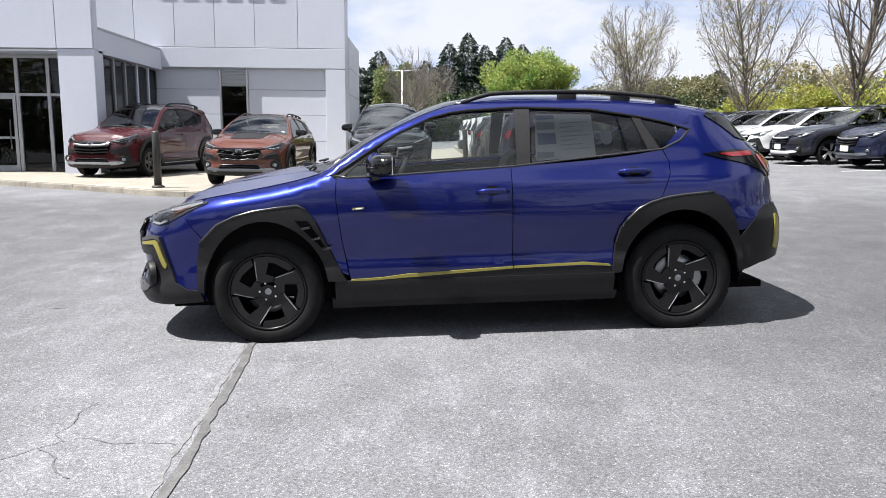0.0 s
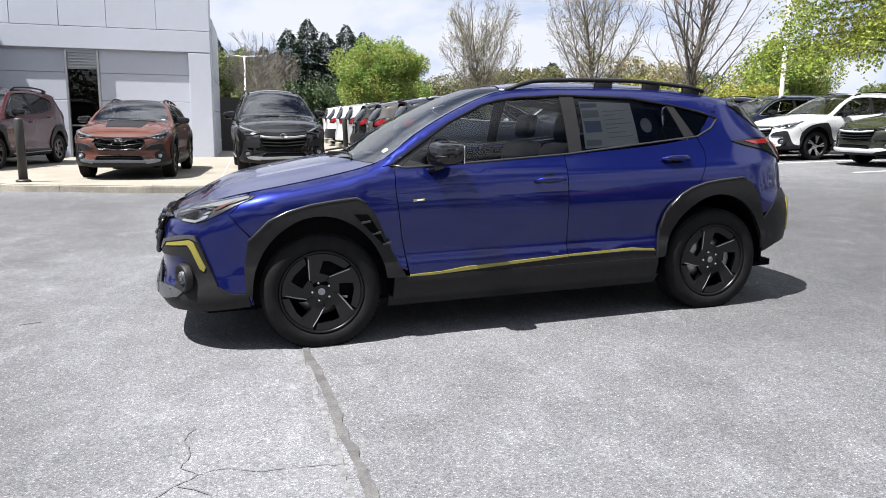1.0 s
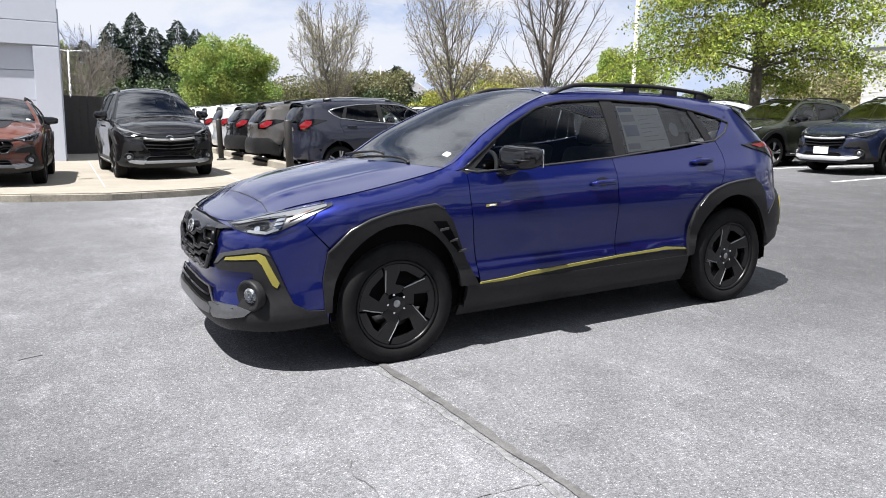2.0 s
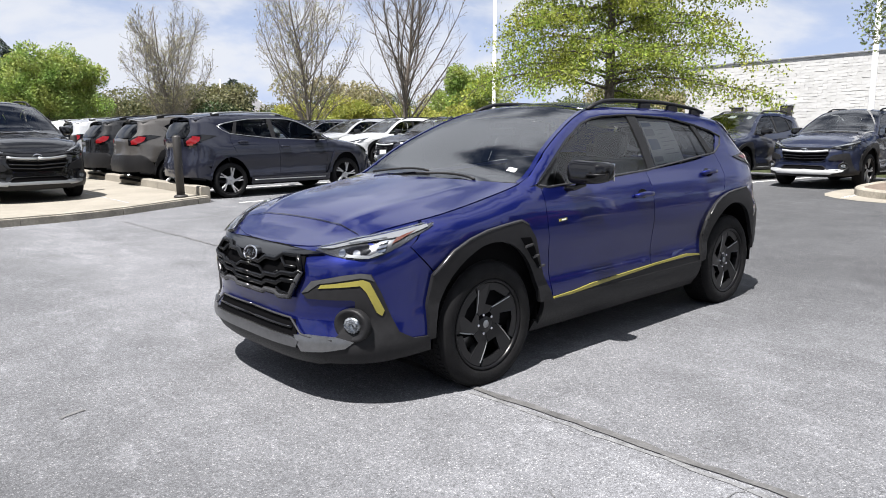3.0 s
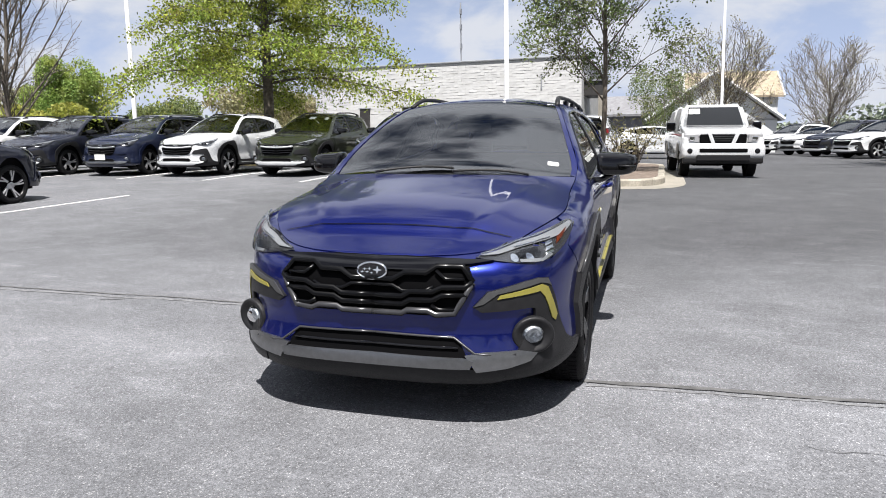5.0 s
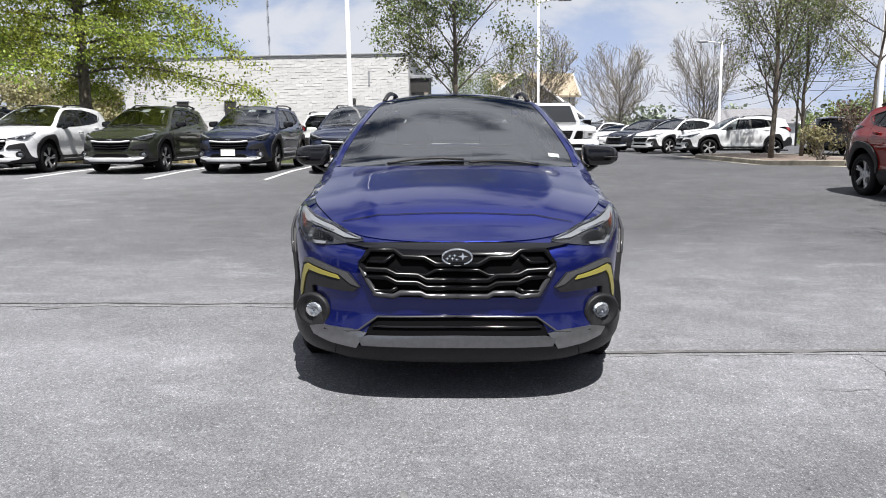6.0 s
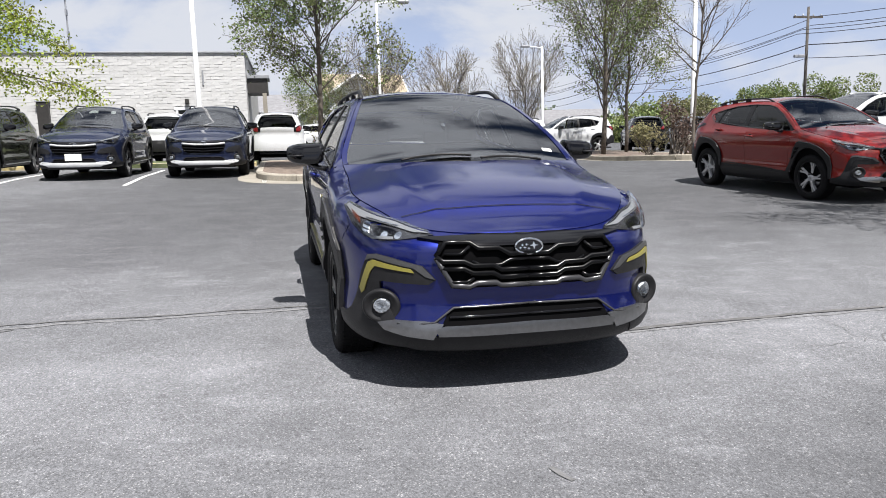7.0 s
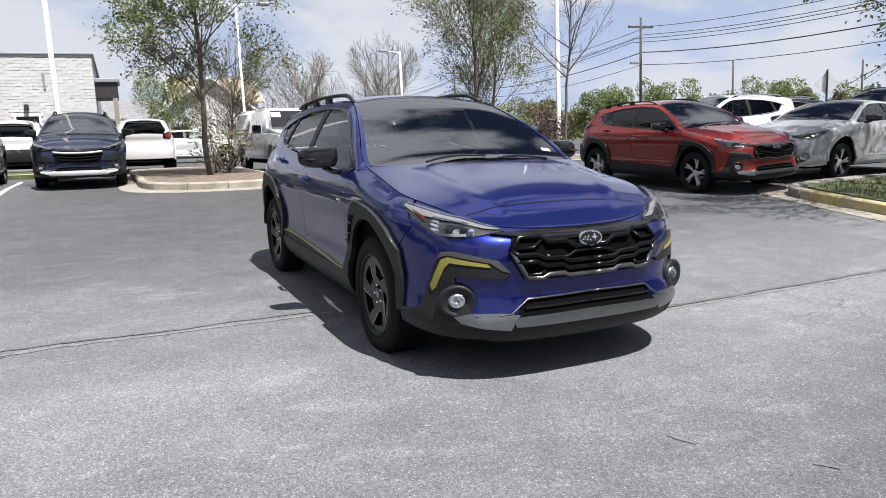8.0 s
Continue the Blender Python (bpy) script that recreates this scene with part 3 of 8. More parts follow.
def footprint():
    """The plan outline of one side as tables over q: q is x along the flank and arc length round the ends."""
    th = np.linspace(0, np.pi / 2, 700)
    nf, nr = 3.3, 3.2
    fx = XSF - (XSF - XF) * np.cos(th) ** (2 / nf)
    fy = HALF_W * np.sin(th) ** (2 / nf)
    rx = XSR + (XR - XSR) * np.cos(th[::-1]) ** (2 / nr)
    ry = HALF_W * np.sin(th[::-1]) ** (2 / nr)
    mx = np.linspace(XSF, XSR, 400)[1:-1]
    bx, by = np.concatenate([fx, mx, rx]), np.concatenate([fy, np.full(len(mx), HALF_W), ry])
    step = np.hypot(np.diff(bx), np.diff(by))
    keep = np.r_[True, step > 1e-7]
    bx, by = bx[keep], by[keep]
    s = np.r_[0, np.cumsum(np.hypot(np.diff(bx), np.diff(by)))]
    s = s - np.interp(XSF, bx, s) + XSF
    q = np.linspace(s[0], s[-1], 1600)
    bx, by = np.interp(q, s, bx), np.interp(q, s, by)
    tx, ty = np.gradient(bx), np.gradient(by)
    for _ in range(3):
        tx = np.convolve(np.pad(tx, 12, mode="edge"), np.ones(25) / 25, "valid")
        ty = np.convolve(np.pad(ty, 12, mode="edge"), np.ones(25) / 25, "valid")
    ln = np.hypot(tx, ty)
    nx, ny = -ty / ln, tx / ln
    nx[0], ny[0], nx[-1], ny[-1] = -1, 0, 1, 0
    return q, bx, by, nx, ny


FQ, FX, FY, FNX, FNY = footprint()
Q0, Q1 = FQ[0], FQ[-1]
_front = FQ < XSF
_rear = FQ > XSR


def qf(y):
    """The place round the nose whose distance from the centre line is y."""
    return float(np.interp(abs(y), FY[_front], FQ[_front]))


def qr(y):
    return float(np.interp(-abs(y), -FY[_rear], FQ[_rear]))


def flank(q, z):
    """The body's upright skin, one side (y positive)."""
    q, z = np.asarray(q, float), np.asarray(z, float)
    bx, by = np.interp(q, FQ, FX), np.interp(q, FQ, FY)
    nx, ny = np.interp(q, FQ, FNX), np.interp(q, FQ, FNY)
    wf, wr = ease(-q, 1.55, 2.25), ease(q, 1.45, 2.2)
    r, ze = ROLL_R(q), EDGE_Z(q)
    t = np.clip((z - (ze - r)) / r, 0, 0.985)
    d = SIDE_IN(z) * (1 - wf - wr) + FRONT_IN(z) * wf + REAR_IN(z) * wr + r * (1 - np.sqrt(1 - t * t))
    return np.stack([bx - nx * d, np.maximum(by - ny * d, 0), z], -1)


def topskin(q, v):
    """Bonnet, windscreen and roof: spans from edge to edge, v from -1 to 1."""
    q, v = np.asarray(q, float), np.asarray(v, float)
    e = flank(q, EDGE_Z(q))
    return np.stack([e[..., 0], e[..., 1] * v, e[..., 2] + CROWN(q) * (1 - np.abs(v) ** 2.3) + 0.008 * np.exp(-(((np.abs(v) - 0.66 - 0.10 * (q + 1.6)) / 0.085) ** 2)) * ease(-q, 1.1, 1.35) * ease(q, -2.3, -1.95)], -1)


class Shape:
    """Bends the base body into another make's proportions."""

    def __init__(self, xmap=((-3, -3), (3, 3)), sy=1.0, lift=((-3, 0), (3, 0)), hood=0.0, tail=0.0, tyre=0.352):
        self.xm, self.sy, self.lf, self.hood, self.tail, self.tyre = table(list(xmap)), sy, table(list(lift)), hood, tail, tyre

    def bend(self, p):
        p = np.asarray(p, float)
        x, y, z = p[..., 0], p[..., 1], p[..., 2]
        up = np.clip((z - 1.02) / 0.5, 0, 1.3)
        nose = ease(z, 0.55, 0.95) * ease(-x, 0.6, 1.1)
        z2 = z + up * self.lf(x) + self.hood * np.maximum(nose, ease(z, 0.7, 1.0))
        x2 = self.xm(x) + self.tail * ease(x, 1.0, 2.0) * np.clip(z - 0.95, 0, 0.6)
        return np.stack([x2, y * self.sy, z2], -1)


PLAIN = Shape()


def skin(name, fn, outline, mat, parent, shape=PLAIN, off=0.0, du=0.09, dv=0.07, skirt=0.012, sides=(1, -1), label=""):
    """A panel: a flat outline over (u, v), diced and laid on the skin fn, with rolled-in borders."""
    bm = bmesh.new()
    f = bm.faces.new([bm.verts.new((u, v, 0)) for u, v in outline])
    bmesh.ops.triangulate(bm, faces=[f])
    us, vs = [p[0] for p in outline], [p[1] for p in outline]
    for n, lo, hi, d in ((0, min(us), max(us), du), (1, min(vs), max(vs), dv)):
        k = max(1, int(math.ceil((hi - lo) / d)))
        for i in range(1, k):
            co, no = [0, 0, 0], [0, 0, 0]
            co[n], no[n] = lo + (hi - lo) * i / k + 1e-5, 1
            bmesh.ops.bisect_plane(bm, geom=bm.verts[:] + bm.edges[:] + bm.faces[:], plane_co=co, plane_no=no, dist=1e-6)
    bmesh.ops.remove_doubles(bm, verts=bm.verts[:], dist=1e-5)
    bm.verts.index_update()
    uv = np.array([v.co[:2] for v in bm.verts])
    tri = [[v.index for v in f.verts] for f in bm.faces]
    rim = [(e.verts[0].index, e.verts[1].index) for e in bm.edges if len(e.link_faces) == 1]
    bm.free()
    u, v = uv[:, 0], uv[:, 1]
    e = 0.004
    verts, faces, norms = [], [], []
    for side in sides:
        flip = np.array([1, side, 1.0])

        def at(a, b):
            return shape.bend(fn(a, b) * flip)

        p = at(u, v)
        n = np.cross(at(u + e, v) - at(u - e, v), at(u, v + e) - at(u, v - e))
        ln = np.linalg.norm(n, axis=1, keepdims=True)
        n = n / np.maximum(ln, 1e-9)
        want = (p - np.array([0, 0, 0.55])) * np.array([0.25, 1, 1])
        n = np.where((n * want).sum(1, keepdims=True) < 0, -n, n)
        p = p + off * n
        base = len(verts)
        verts += p.tolist()
        norms += n.tolist()
        for t in tri:
            a, b, c = p[t[0]], p[t[1]], p[t[2]]
            g = np.cross(b - a, c - a)
            faces.append([base + i for i in (t if g @ n[t[0]] > 0 else t[::-1])])
        if skirt:
            for i, j in rim:
                if abs(p[i][1]) + abs(p[j][1]) < 1e-4:
                    continue
                k = len(verts)
                quad = np.array([p[i], p[j], p[j] - skirt * n[j], p[i] - skirt * n[i]])
                g = np.cross(quad[1] - quad[0], quad[2] - quad[0])
                g = g / max(np.linalg.norm(g), 1e-9)
                inner = p.mean(0)
                if g @ (quad.mean(0) - inner) < 0:
                    quad, g = quad[::-1], -g
                verts += quad.tolist()
                norms += [g.tolist()] * 4
                faces.append([k, k + 1, k + 2, k + 3])
    me = bpy.data.meshes.new(name)
    me.from_pydata(verts, [], faces)
    me.materials.append(mat)
    me.shade_smooth()
    me.normals_split_custom_set_from_vertices(norms)
    me.update()
    ob = new(name, me)
    ob.parent = parent
    if label:
        ob["label"] = label
    return ob


def bent(name, verts, faces, mat, parent, shape, smooth=True, label=""):
    return mesh_object(name, shape.bend(np.array([tuple(v) for v in verts])), faces, mat, parent, label, smooth)


def bm_lists(bm):
    bm.verts.index_update()
    out = [v.co.copy() for v in bm.verts], [[v.index for v in f.verts] for f in bm.faces]
    bm.free()
    return out


def along_flank(pts, side, off, shape=None):
    """Points just off the flank at (q, z) pairs, closely spaced."""
    out = []
    for (q, z), (q2, z2) in zip(pts[:-1], pts[1:]):
        k = max(1, int(math.hypot(q2 - q, z2 - z) / 0.07))
        for i in range(k):
            out.append((q + (q2 - q) * i / k, z + (z2 - z) * i / k))
    out.append(pts[-1])
    q, z = np.array([p[0] for p in out]), np.array([p[1] for p in out])
    p = flank(q, z)
    n = np.cross(flank(q + 0.004, z) - flank(q - 0.004, z), flank(q, z + 0.004) - flank(q, z - 0.004))
    n /= np.linalg.norm(n, axis=1, keepdims=True)
    n = np.where((n * (p - np.array([0, 0, 0.5])) * np.array([0.3, 1, 1])).sum(1, keepdims=True) < 0, -n, n)
    return (p + off * n) * np.array([1, side, 1])


def spoke_outline(style):
    if style == "turbine":
        rim_arc = [(0.237 * math.cos(radians(a)), 0.237 * math.sin(radians(a))) for a in (-31, -15, 0, 15, 28, 39)]
        return [(0.045, -0.012), (0.100, -0.018), (0.100, 0.045), (0.190, 0.045), (0.196, 0.0), (0.170, -0.098)] + rim_arc + [(0.150, 0.129), (0.110, 0.113), (0.050, 0.090), (0.014, 0.043)]
    return [(0.045, -0.024), (0.045, 0.020), (0.110, 0.020), (0.190, 0.062), (0.228, 0.072), (0.236, 0.052), (0.190, 0.036), (0.130, 0.006), (0.180, 0.006), (0.238, 0.016), (0.238, -0.012), (0.180, -0.016), (0.105, -0.022)]


def plate(outline, y0, y1, bevel=0.006):
    """A prism over an outline in (x, z), from y0 (outer) to y1, with a bevelled outer edge."""
    n = len(outline)
    cx, cz = sum(p[0] for p in outline) / n, sum(p[1] for p in outline) / n
    sgn = -1 if y1 > y0 else 1
    verts = []
    for k, (yy, inset) in enumerate(((y0, bevel), (y0 - sgn * bevel, 0), (y1, 0))):
        for x, z in outline:
            d = math.hypot(x - cx, z - cz) + 1e-6
            verts.append((x - (x - cx) / d * inset, yy, z - (z - cz) / d * inset))
    faces = [tuple(range(n)), tuple(range(2 * n, 3 * n))[::-1]]
    for r in range(2):
        for i in range(n):
            j = (i + 1) % n
            faces.append((r * n + i, (r + 1) * n + i, (r + 1) * n + j, r * n + j))
    return verts, faces


def add_wheel(car, x, side, r, rim_mat, style, fine):
    """A tyre on its alloy wheel; the wheel's outer face looks to y * side."""
    w = new("wheel")
    w.parent = car
    w.matrix_parent_inverse = Matrix()
    w.location = (x, side * 0.885, r - 0.006)
    w.rotation_euler = (0, 0, 0 if side < 0 else math.pi)
    w["label"] = "alloy wheel with black tyre"
    k = r / 0.352
    seg = 64 if fine else 36
    prof = [(0.244, 0.03), (0.250, 0.010), (0.268, -0.003), (0.302, -0.006), (0.330, 0.004), (0.346, 0.020), (0.351, 0.035), (0.3525, 0.060), (0.3525, 0.165), (0.351, 0.190), (0.346, 0.205), (0.330, 0.220), (0.290, 0.228), (0.255, 0.222), (0.244, 0.200)]
    if style != "turbine":
        prof = [(0.262, 0.03), (0.266, 0.010), (0.280, -0.003)] + prof[3:-2] + [(0.268, 0.222), (0.262, 0.200)]
    v, f = lathe([(a * k, b) for a, b in prof], seg)
    mesh_object("tyre", v, f, RUBBER, w, "", True)
    if fine:
        tv, tf = [], []
        for i in range(72):
            t0 = 2 * math.pi * i / 72
            for y0, y1 in ((0.028, 0.068), (0.078, 0.110), (0.120, 0.152), (0.162, 0.200)):
                b = len(tv)
                ph = t0 + (y0 * 0.9)
                for yy in (y0, y1):
                    for a, rr in ((ph, 0.350), (ph + 0.062, 0.350), (ph + 0.062, 0.3555), (ph, 0.3555)):
                        tv.append((rr * k * math.cos(a), yy, rr * k * math.sin(a)))
                tf += [(b + i0, b + i1, b + i1 + 4, b + i0 + 4) for i0, i1 in ((1, 2), (2, 3), (3, 0))] + [(b, b + 1, b + 2, b + 3), (b + 4, b + 7, b + 6, b + 5)]
        mesh_object("tread", tv, tf, RUBBER, w)
    k *= 1.0 if style == "turbine" else 1.075
    v, f = lathe([(0.247 * k, 0.014), (0.252 * k, 0.006), (0.243 * k, 0.003), (0.236 * k, 0.010), (0.228 * k, 0.05), (0.222 * k, 0.19), (0.0, 0.19)], seg)
    mesh_object("rim", v, f, BARREL, w, "", True)
    spoke = None
    out = [(a * k, b * k) for a, b in spoke_outline(style)]
    sv, sf = plate(out, 0.016, 0.052, 0.006)
    sv = [(a, b + 0.030 * max(0, 1 - math.hypot(a, c) / (0.19 * k)), c) for a, b, c in sv]
    for i in range(5):
        if spoke is None:
            spoke = mesh_object("spoke", sv, sf, rim_mat, w)
            ob = spoke
        else:
            ob = new("spoke", spoke.data)
            ob.parent = w
        ob.rotation_euler = (0, -2 * math.pi * i / 5, 0)
        if fine:
            if i == 0:
                # Silver tube stands in for the glint on the spoke's bevelled edge.
                ev, ef = tube([(0.048 * k, 0.034, 0.085 * k), (0.100 * k, 0.022, 0.105 * k), (0.170 * k, 0.014, 0.129 * k)], 0.0034, 5)
                glint = mesh_object("spoke_ridge", ev, ef, SATIN, w)
                er = glint
            else:
                er = new("spoke_ridge", glint.data)
                er.parent = w
            er.rotation_euler = ob.rotation_euler
    v, f = lathe([(0.0, 0.030), (0.028, 0.030), (0.034, 0.034), (0.060 * k, 0.038), (0.082 * k, 0.052), (0.082 * k, 0.09), (0.0, 0.09)], 30)
    mesh_object("hub_cap", v, f, rim_mat, w, "", True)
    v, f = lathe([(0.0, 0.027), (0.020, 0.028), (0.022, 0.031), (0.022, 0.04), (0.0, 0.04)], 20)
    mesh_object("centre_badge", v, f, SATIN, w, "small silver badge", True)
    if fine:
        nut = None
        nv, nf = lathe([(0.0, 0.018), (0.006, 0.019), (0.0085, 0.024), (0.0085, 0.05)], 8)
        for i in range(5):
            a = 2 * math.pi * (i + 0.5) / 5
            if nut is None:
                nut = mesh_object("lug_nut", nv, nf, CHROME, w, "chrome lug nut", True)
                ob = nut
            else:
                ob = new("lug_nut", nut.data)
                ob.parent = w
            ob.location = (0.055 * math.cos(a), 0.008, 0.055 * math.sin(a))
        v, f = lathe([(0.06, 0.085), (0.150, 0.085), (0.152, 0.088), (0.152, 0.108), (0.06, 0.108)], 48)
        mesh_object("brake_disc", v, f, STEEL, w, "bare steel brake disc", True)
        cal = [(0.150 * math.cos(t) * s, 0.150 * math.sin(t) * s) for t, s in ((0.3, 0.72), (0.3, 1.12), (-0.05, 1.18), (-0.4, 1.12), (-0.4, 0.72), (-0.05, 0.66))]
        cal = [(-a, b) for a, b in cal] if side > 0 else cal
        v, f = plate(cal, 0.062, 0.12, 0.008)
        mesh_object("caliper", v, f, SATIN, w, "grey brake caliper")
    return w


def topline(q0, q1, n, drop=0.001):
    return [(q0 + (q1 - q0) * i / n, float(EDGE_Z(q0 + (q1 - q0) * i / n)) - drop) for i in range(n + 1)]


WELL_X, WELL_Z = 0.395, 0.460


def oval(cx, cz, a0, a1, n, grow=0.0):
    """The wheel opening: taller than it is long."""
    return [(cx + (WELL_X + grow) * math.cos(radians(a0 + (a1 - a0) * i / n)), cz + (WELL_Z + grow) * math.sin(radians(a0 + (a1 - a0) * i / n))) for i in range(n + 1)]


ARCH_F_OUT = [(-1.765, 0.36), (-1.768, 0.53), (-1.735, 0.680), (-1.614, 0.790), (-1.505, 0.838), (-1.381, 0.868), (-1.240, 0.885), (-1.115, 0.896), (-1.06, 0.868), (-1.005, 0.795), (-0.958, 0.685), (-0.905, 0.56), (-0.855, 0.46), (-0.825, 0.405)]
ARCH_R_OUT = [(0.885, 0.40), (0.905, 0.60), (0.938, 0.70), (0.977, 0.757), (1.047, 0.818), (1.122, 0.855), (1.231, 0.884), (1.343, 0.898), (1.527, 0.910), (1.60, 0.866), (1.65, 0.80), (1.69, 0.71), (1.727, 0.61), (1.745, 0.50), (1.735, 0.40)]
DLO_TOP = [(-0.885, 1.075), (-0.65, 1.222), (-0.49, 1.316), (-0.26, 1.418), (-0.14, 1.447), (-0.02, 1.462), (0.29, 1.474), (0.38, 1.472), (0.80, 1.450), (1.12, 1.395), (1.30, 1.352), (1.43, 1.305)]
DLO_LOW = [(1.43, 1.305), (1.36, 1.24), (1.24, 1.188), (0.26, 1.103), (-0.50, 1.068), (-0.80, 1.058), (-0.885, 1.075)]
DLO_LOW_Z = table([(-0.885, 1.062), (-0.5, 1.068), (0.26, 1.103), (1.24, 1.188), (1.43, 1.30)])
DLO_TOP_Z = table(DLO_TOP)


def pane(x0a, x0b, x1a, x1b, gap=0.0):
    """A side window between two slanting lines; a: at the sill, b: at the top."""
    low = [(x, float(DLO_LOW_Z(x)) + 0.006) for x in np.linspace(x0a, x1a, 7)]
    top = [(x, float(DLO_TOP_Z(x)) - 0.008) for x in np.linspace(x1b, x0b, 9)]
    return low + top


def build_car(name, label, shape, paint, group="", fine=False, rim_mat=RIM_SILVER, style="y", accent=CLAD, rails=True, skid=SKID, lid=None, clad=CLAD, cabin=True):
    car = thing(name, label, "car", None, group)
    du, dv = (0.075, 0.055) if fine else (0.17, 0.12)
    both = (1, -1)

    def pan(nm, fn, outline, mat, off=0.0, sides=both, skirt=0.012, lab="", k=1.0, across=False):
        if len(sides) == 2 and not across:
            for sd in sides:
                skin(nm, fn, outline, mat, car, shape, off, du * k, dv * k, skirt, (sd,), lab)
            return None
        return skin(nm, fn, outline, mat, car, shape, off, du * k, dv * k, skirt, sides, lab)

    gap = 0.005
    # bonnet, windscreen, roof
    qb = -1.17
    base_line = lambda v: qb + 0.20 * abs(v) ** 1.6
    hood = [(qf(0.02), -0.96)] + [(q, -0.996) for q in np.linspace(qf(0.25), base_line(1) - 0.01, 14)] + [(base_line(v) - 0.012, v) for v in np.linspace(-0.9, 0.9, 9)] + [(q, 0.996) for q in np.linspace(base_line(1) - 0.01, qf(0.25), 14)] + [(qf(0.02), 0.96)]
    pan("bonnet", topskin, hood, paint, 0.004, (1,), 0.02, "" if lid is None else "with matt black centre decal")
    if lid is not None:
        pan("bonnet_decal", topskin, [(-1.95, -0.45), (-1.22, -0.62), (-1.22, 0.62), (-1.95, 0.45)], lid, 0.006, (1,), 0.0)
    qh = -0.06
    head = lambda v: qh - 0.085 * abs(v) ** 2 + 0.05
    pan("windscreen", topskin, [(base_line(v), v * 0.965) for v in np.linspace(-1, 1, 13)] + [(head(v), v * 0.965) for v in np.linspace(1, -1, 13)], GLASS_FRONT, -0.002, (1,), 0.0)
    for sd in both:
        pan("screen_pillar", topskin, [(base_line(1) - 0.01, sd * 0.995), (base_line(1), sd * 0.955)] + [(q, sd * 0.955) for q in np.linspace(base_line(1) + 0.05, head(1), 9)] + [(head(1) + 0.02, sd * 0.99)] + [(q, sd * 0.998) for q in np.linspace(head(1), base_line(1) + 0.05, 9)], paint, 0.003, (1,), 0.01)
    if fine:
        pan("bonnet_shutline", topskin, [(-2.050 - 0.06 * abs(v) ** 4, v) for v in np.linspace(-0.93, 0.93, 19)] + [(-2.043 - 0.06 * abs(v) ** 4, v) for v in np.linspace(0.93, -0.93, 19)], GLOSS_BLACK, 0.008, (1,), 0.0)
    pan("cowl", topskin, [(base_line(v) - 0.045, v * 0.95) for v in np.linspace(-1, 1, 13)] + [(base_line(v) + 0.075, v * 0.95) for v in np.linspace(1, -1, 13)], CLAD, -0.006, (1,), 0.02)
    qe = 1.86
    pan("roof", topskin, [(head(v) + 0.01, v) for v in np.linspace(-0.97, 0.97, 13)] + [(qe, 0.96), (qe + 0.02, 0.5), (qe + 0.02, -0.5), (qe, -0.96)], paint, 0.0, (1,), 0.012)
    pan("roof_lining", topskin, [(head(v) - 0.03, v) for v in np.linspace(-0.93, 0.93, 7)] + [(qe - 0.1, 0.93), (qe - 0.1, -0.93)], HEADLINER, -0.055, (1,), 0.0)
    pan("windscreen_band", topskin, [(head(v) - 0.055, v * 0.93) for v in np.linspace(-1, 1, 9)] + [(head(v) - 0.002, v * 0.96) for v in np.linspace(1, -1, 9)], GLOSS_BLACK, -0.006, (1,), 0.0)
    # flanks
    wing = [(-0.868 - gap, 1.052), (-0.872 - gap, 0.93), (-0.845 - gap, 0.66)] + [(-0.808 - gap, 0.44)] + [p for p in ARCH_F_OUT[::-1] if p[1] > 0.45 and p[0] > -1.72] + [(-1.72, 0.70), (-1.79, 0.775), (-1.84, 0.83), (-1.80, 0.86)] + topline(-1.72, -0.99, 9) + [(-0.93, 1.085)]
    pan("front_wing", flank, wing, paint)
    pan("front_bumper", flank, [(Q0, 0.25), (qf(0.5), 0.25), (-1.73, 0.30), (-1.745, 0.40), (-1.752, 0.52), (-1.708, 0.665), (-1.722 - gap, 0.697), (-1.79 - gap, 0.772), (-1.84 - gap, 0.828), (-1.80 - gap, 0.862)] + topline(-1.74, qf(0.03), 10) + [(Q0, float(EDGE_Z(Q0)) - 0.003)], paint, across=True)
    pan("front_door", flank, [(-0.868, 1.05), (-0.872, 0.93), (-0.845, 0.66), (-0.80, 0.41), (0.243 - gap, 0.41)] + [(0.243 - gap, 1.098)] + [(x, float(DLO_LOW_Z(x)) - 0.004) for x in np.linspace(0.2, -0.84, 9)], paint)
    pan("rear_door", flank, [(0.243, 0.41), (0.895, 0.41), (0.92, 0.60), (0.95, 0.69), (1.045, 0.80), (1.15, 0.842), (1.205, 0.90), (1.262, 1.03), (1.268, 1.10), (1.235, 1.18)] + [(x, float(DLO_LOW_Z(x)) - 0.004) for x in np.linspace(1.2, 0.243, 9)], paint)
    quarter = [(1.235 + gap, 1.183), (1.268 + gap, 1.10), (1.262 + gap, 1.03), (1.205 + gap, 0.90), (1.16 + gap, 0.848), (1.32, 0.884), (1.485, 0.895), (1.57, 0.837), (1.63, 0.767), (1.70, 0.65), (1.80, 0.66), (1.98, 0.80), (qr(0.62), 0.80), (qr(0.62), 1.10), (2.02, 1.22), (1.90, 1.395)] + topline(1.88, 1.5, 4) + [(1.43, 1.31), (1.36, 1.238), (1.24, 1.186)]
    pan("rear_quarter", flank, quarter, paint)
    band = topline(-0.985, 1.52, 26) + [(1.46, 1.318)] + [(x, z + 0.006) for x, z in DLO_TOP[::-1]] + [(-0.94, 1.07)]
    pan("roof_side", flank, band, paint)
    pan("tailgate", flank, [(qr(0.62) + gap, 0.80), (Q1, 0.80), (Q1, 1.12), (qr(0.62) + gap, 1.10)], paint, across=True)
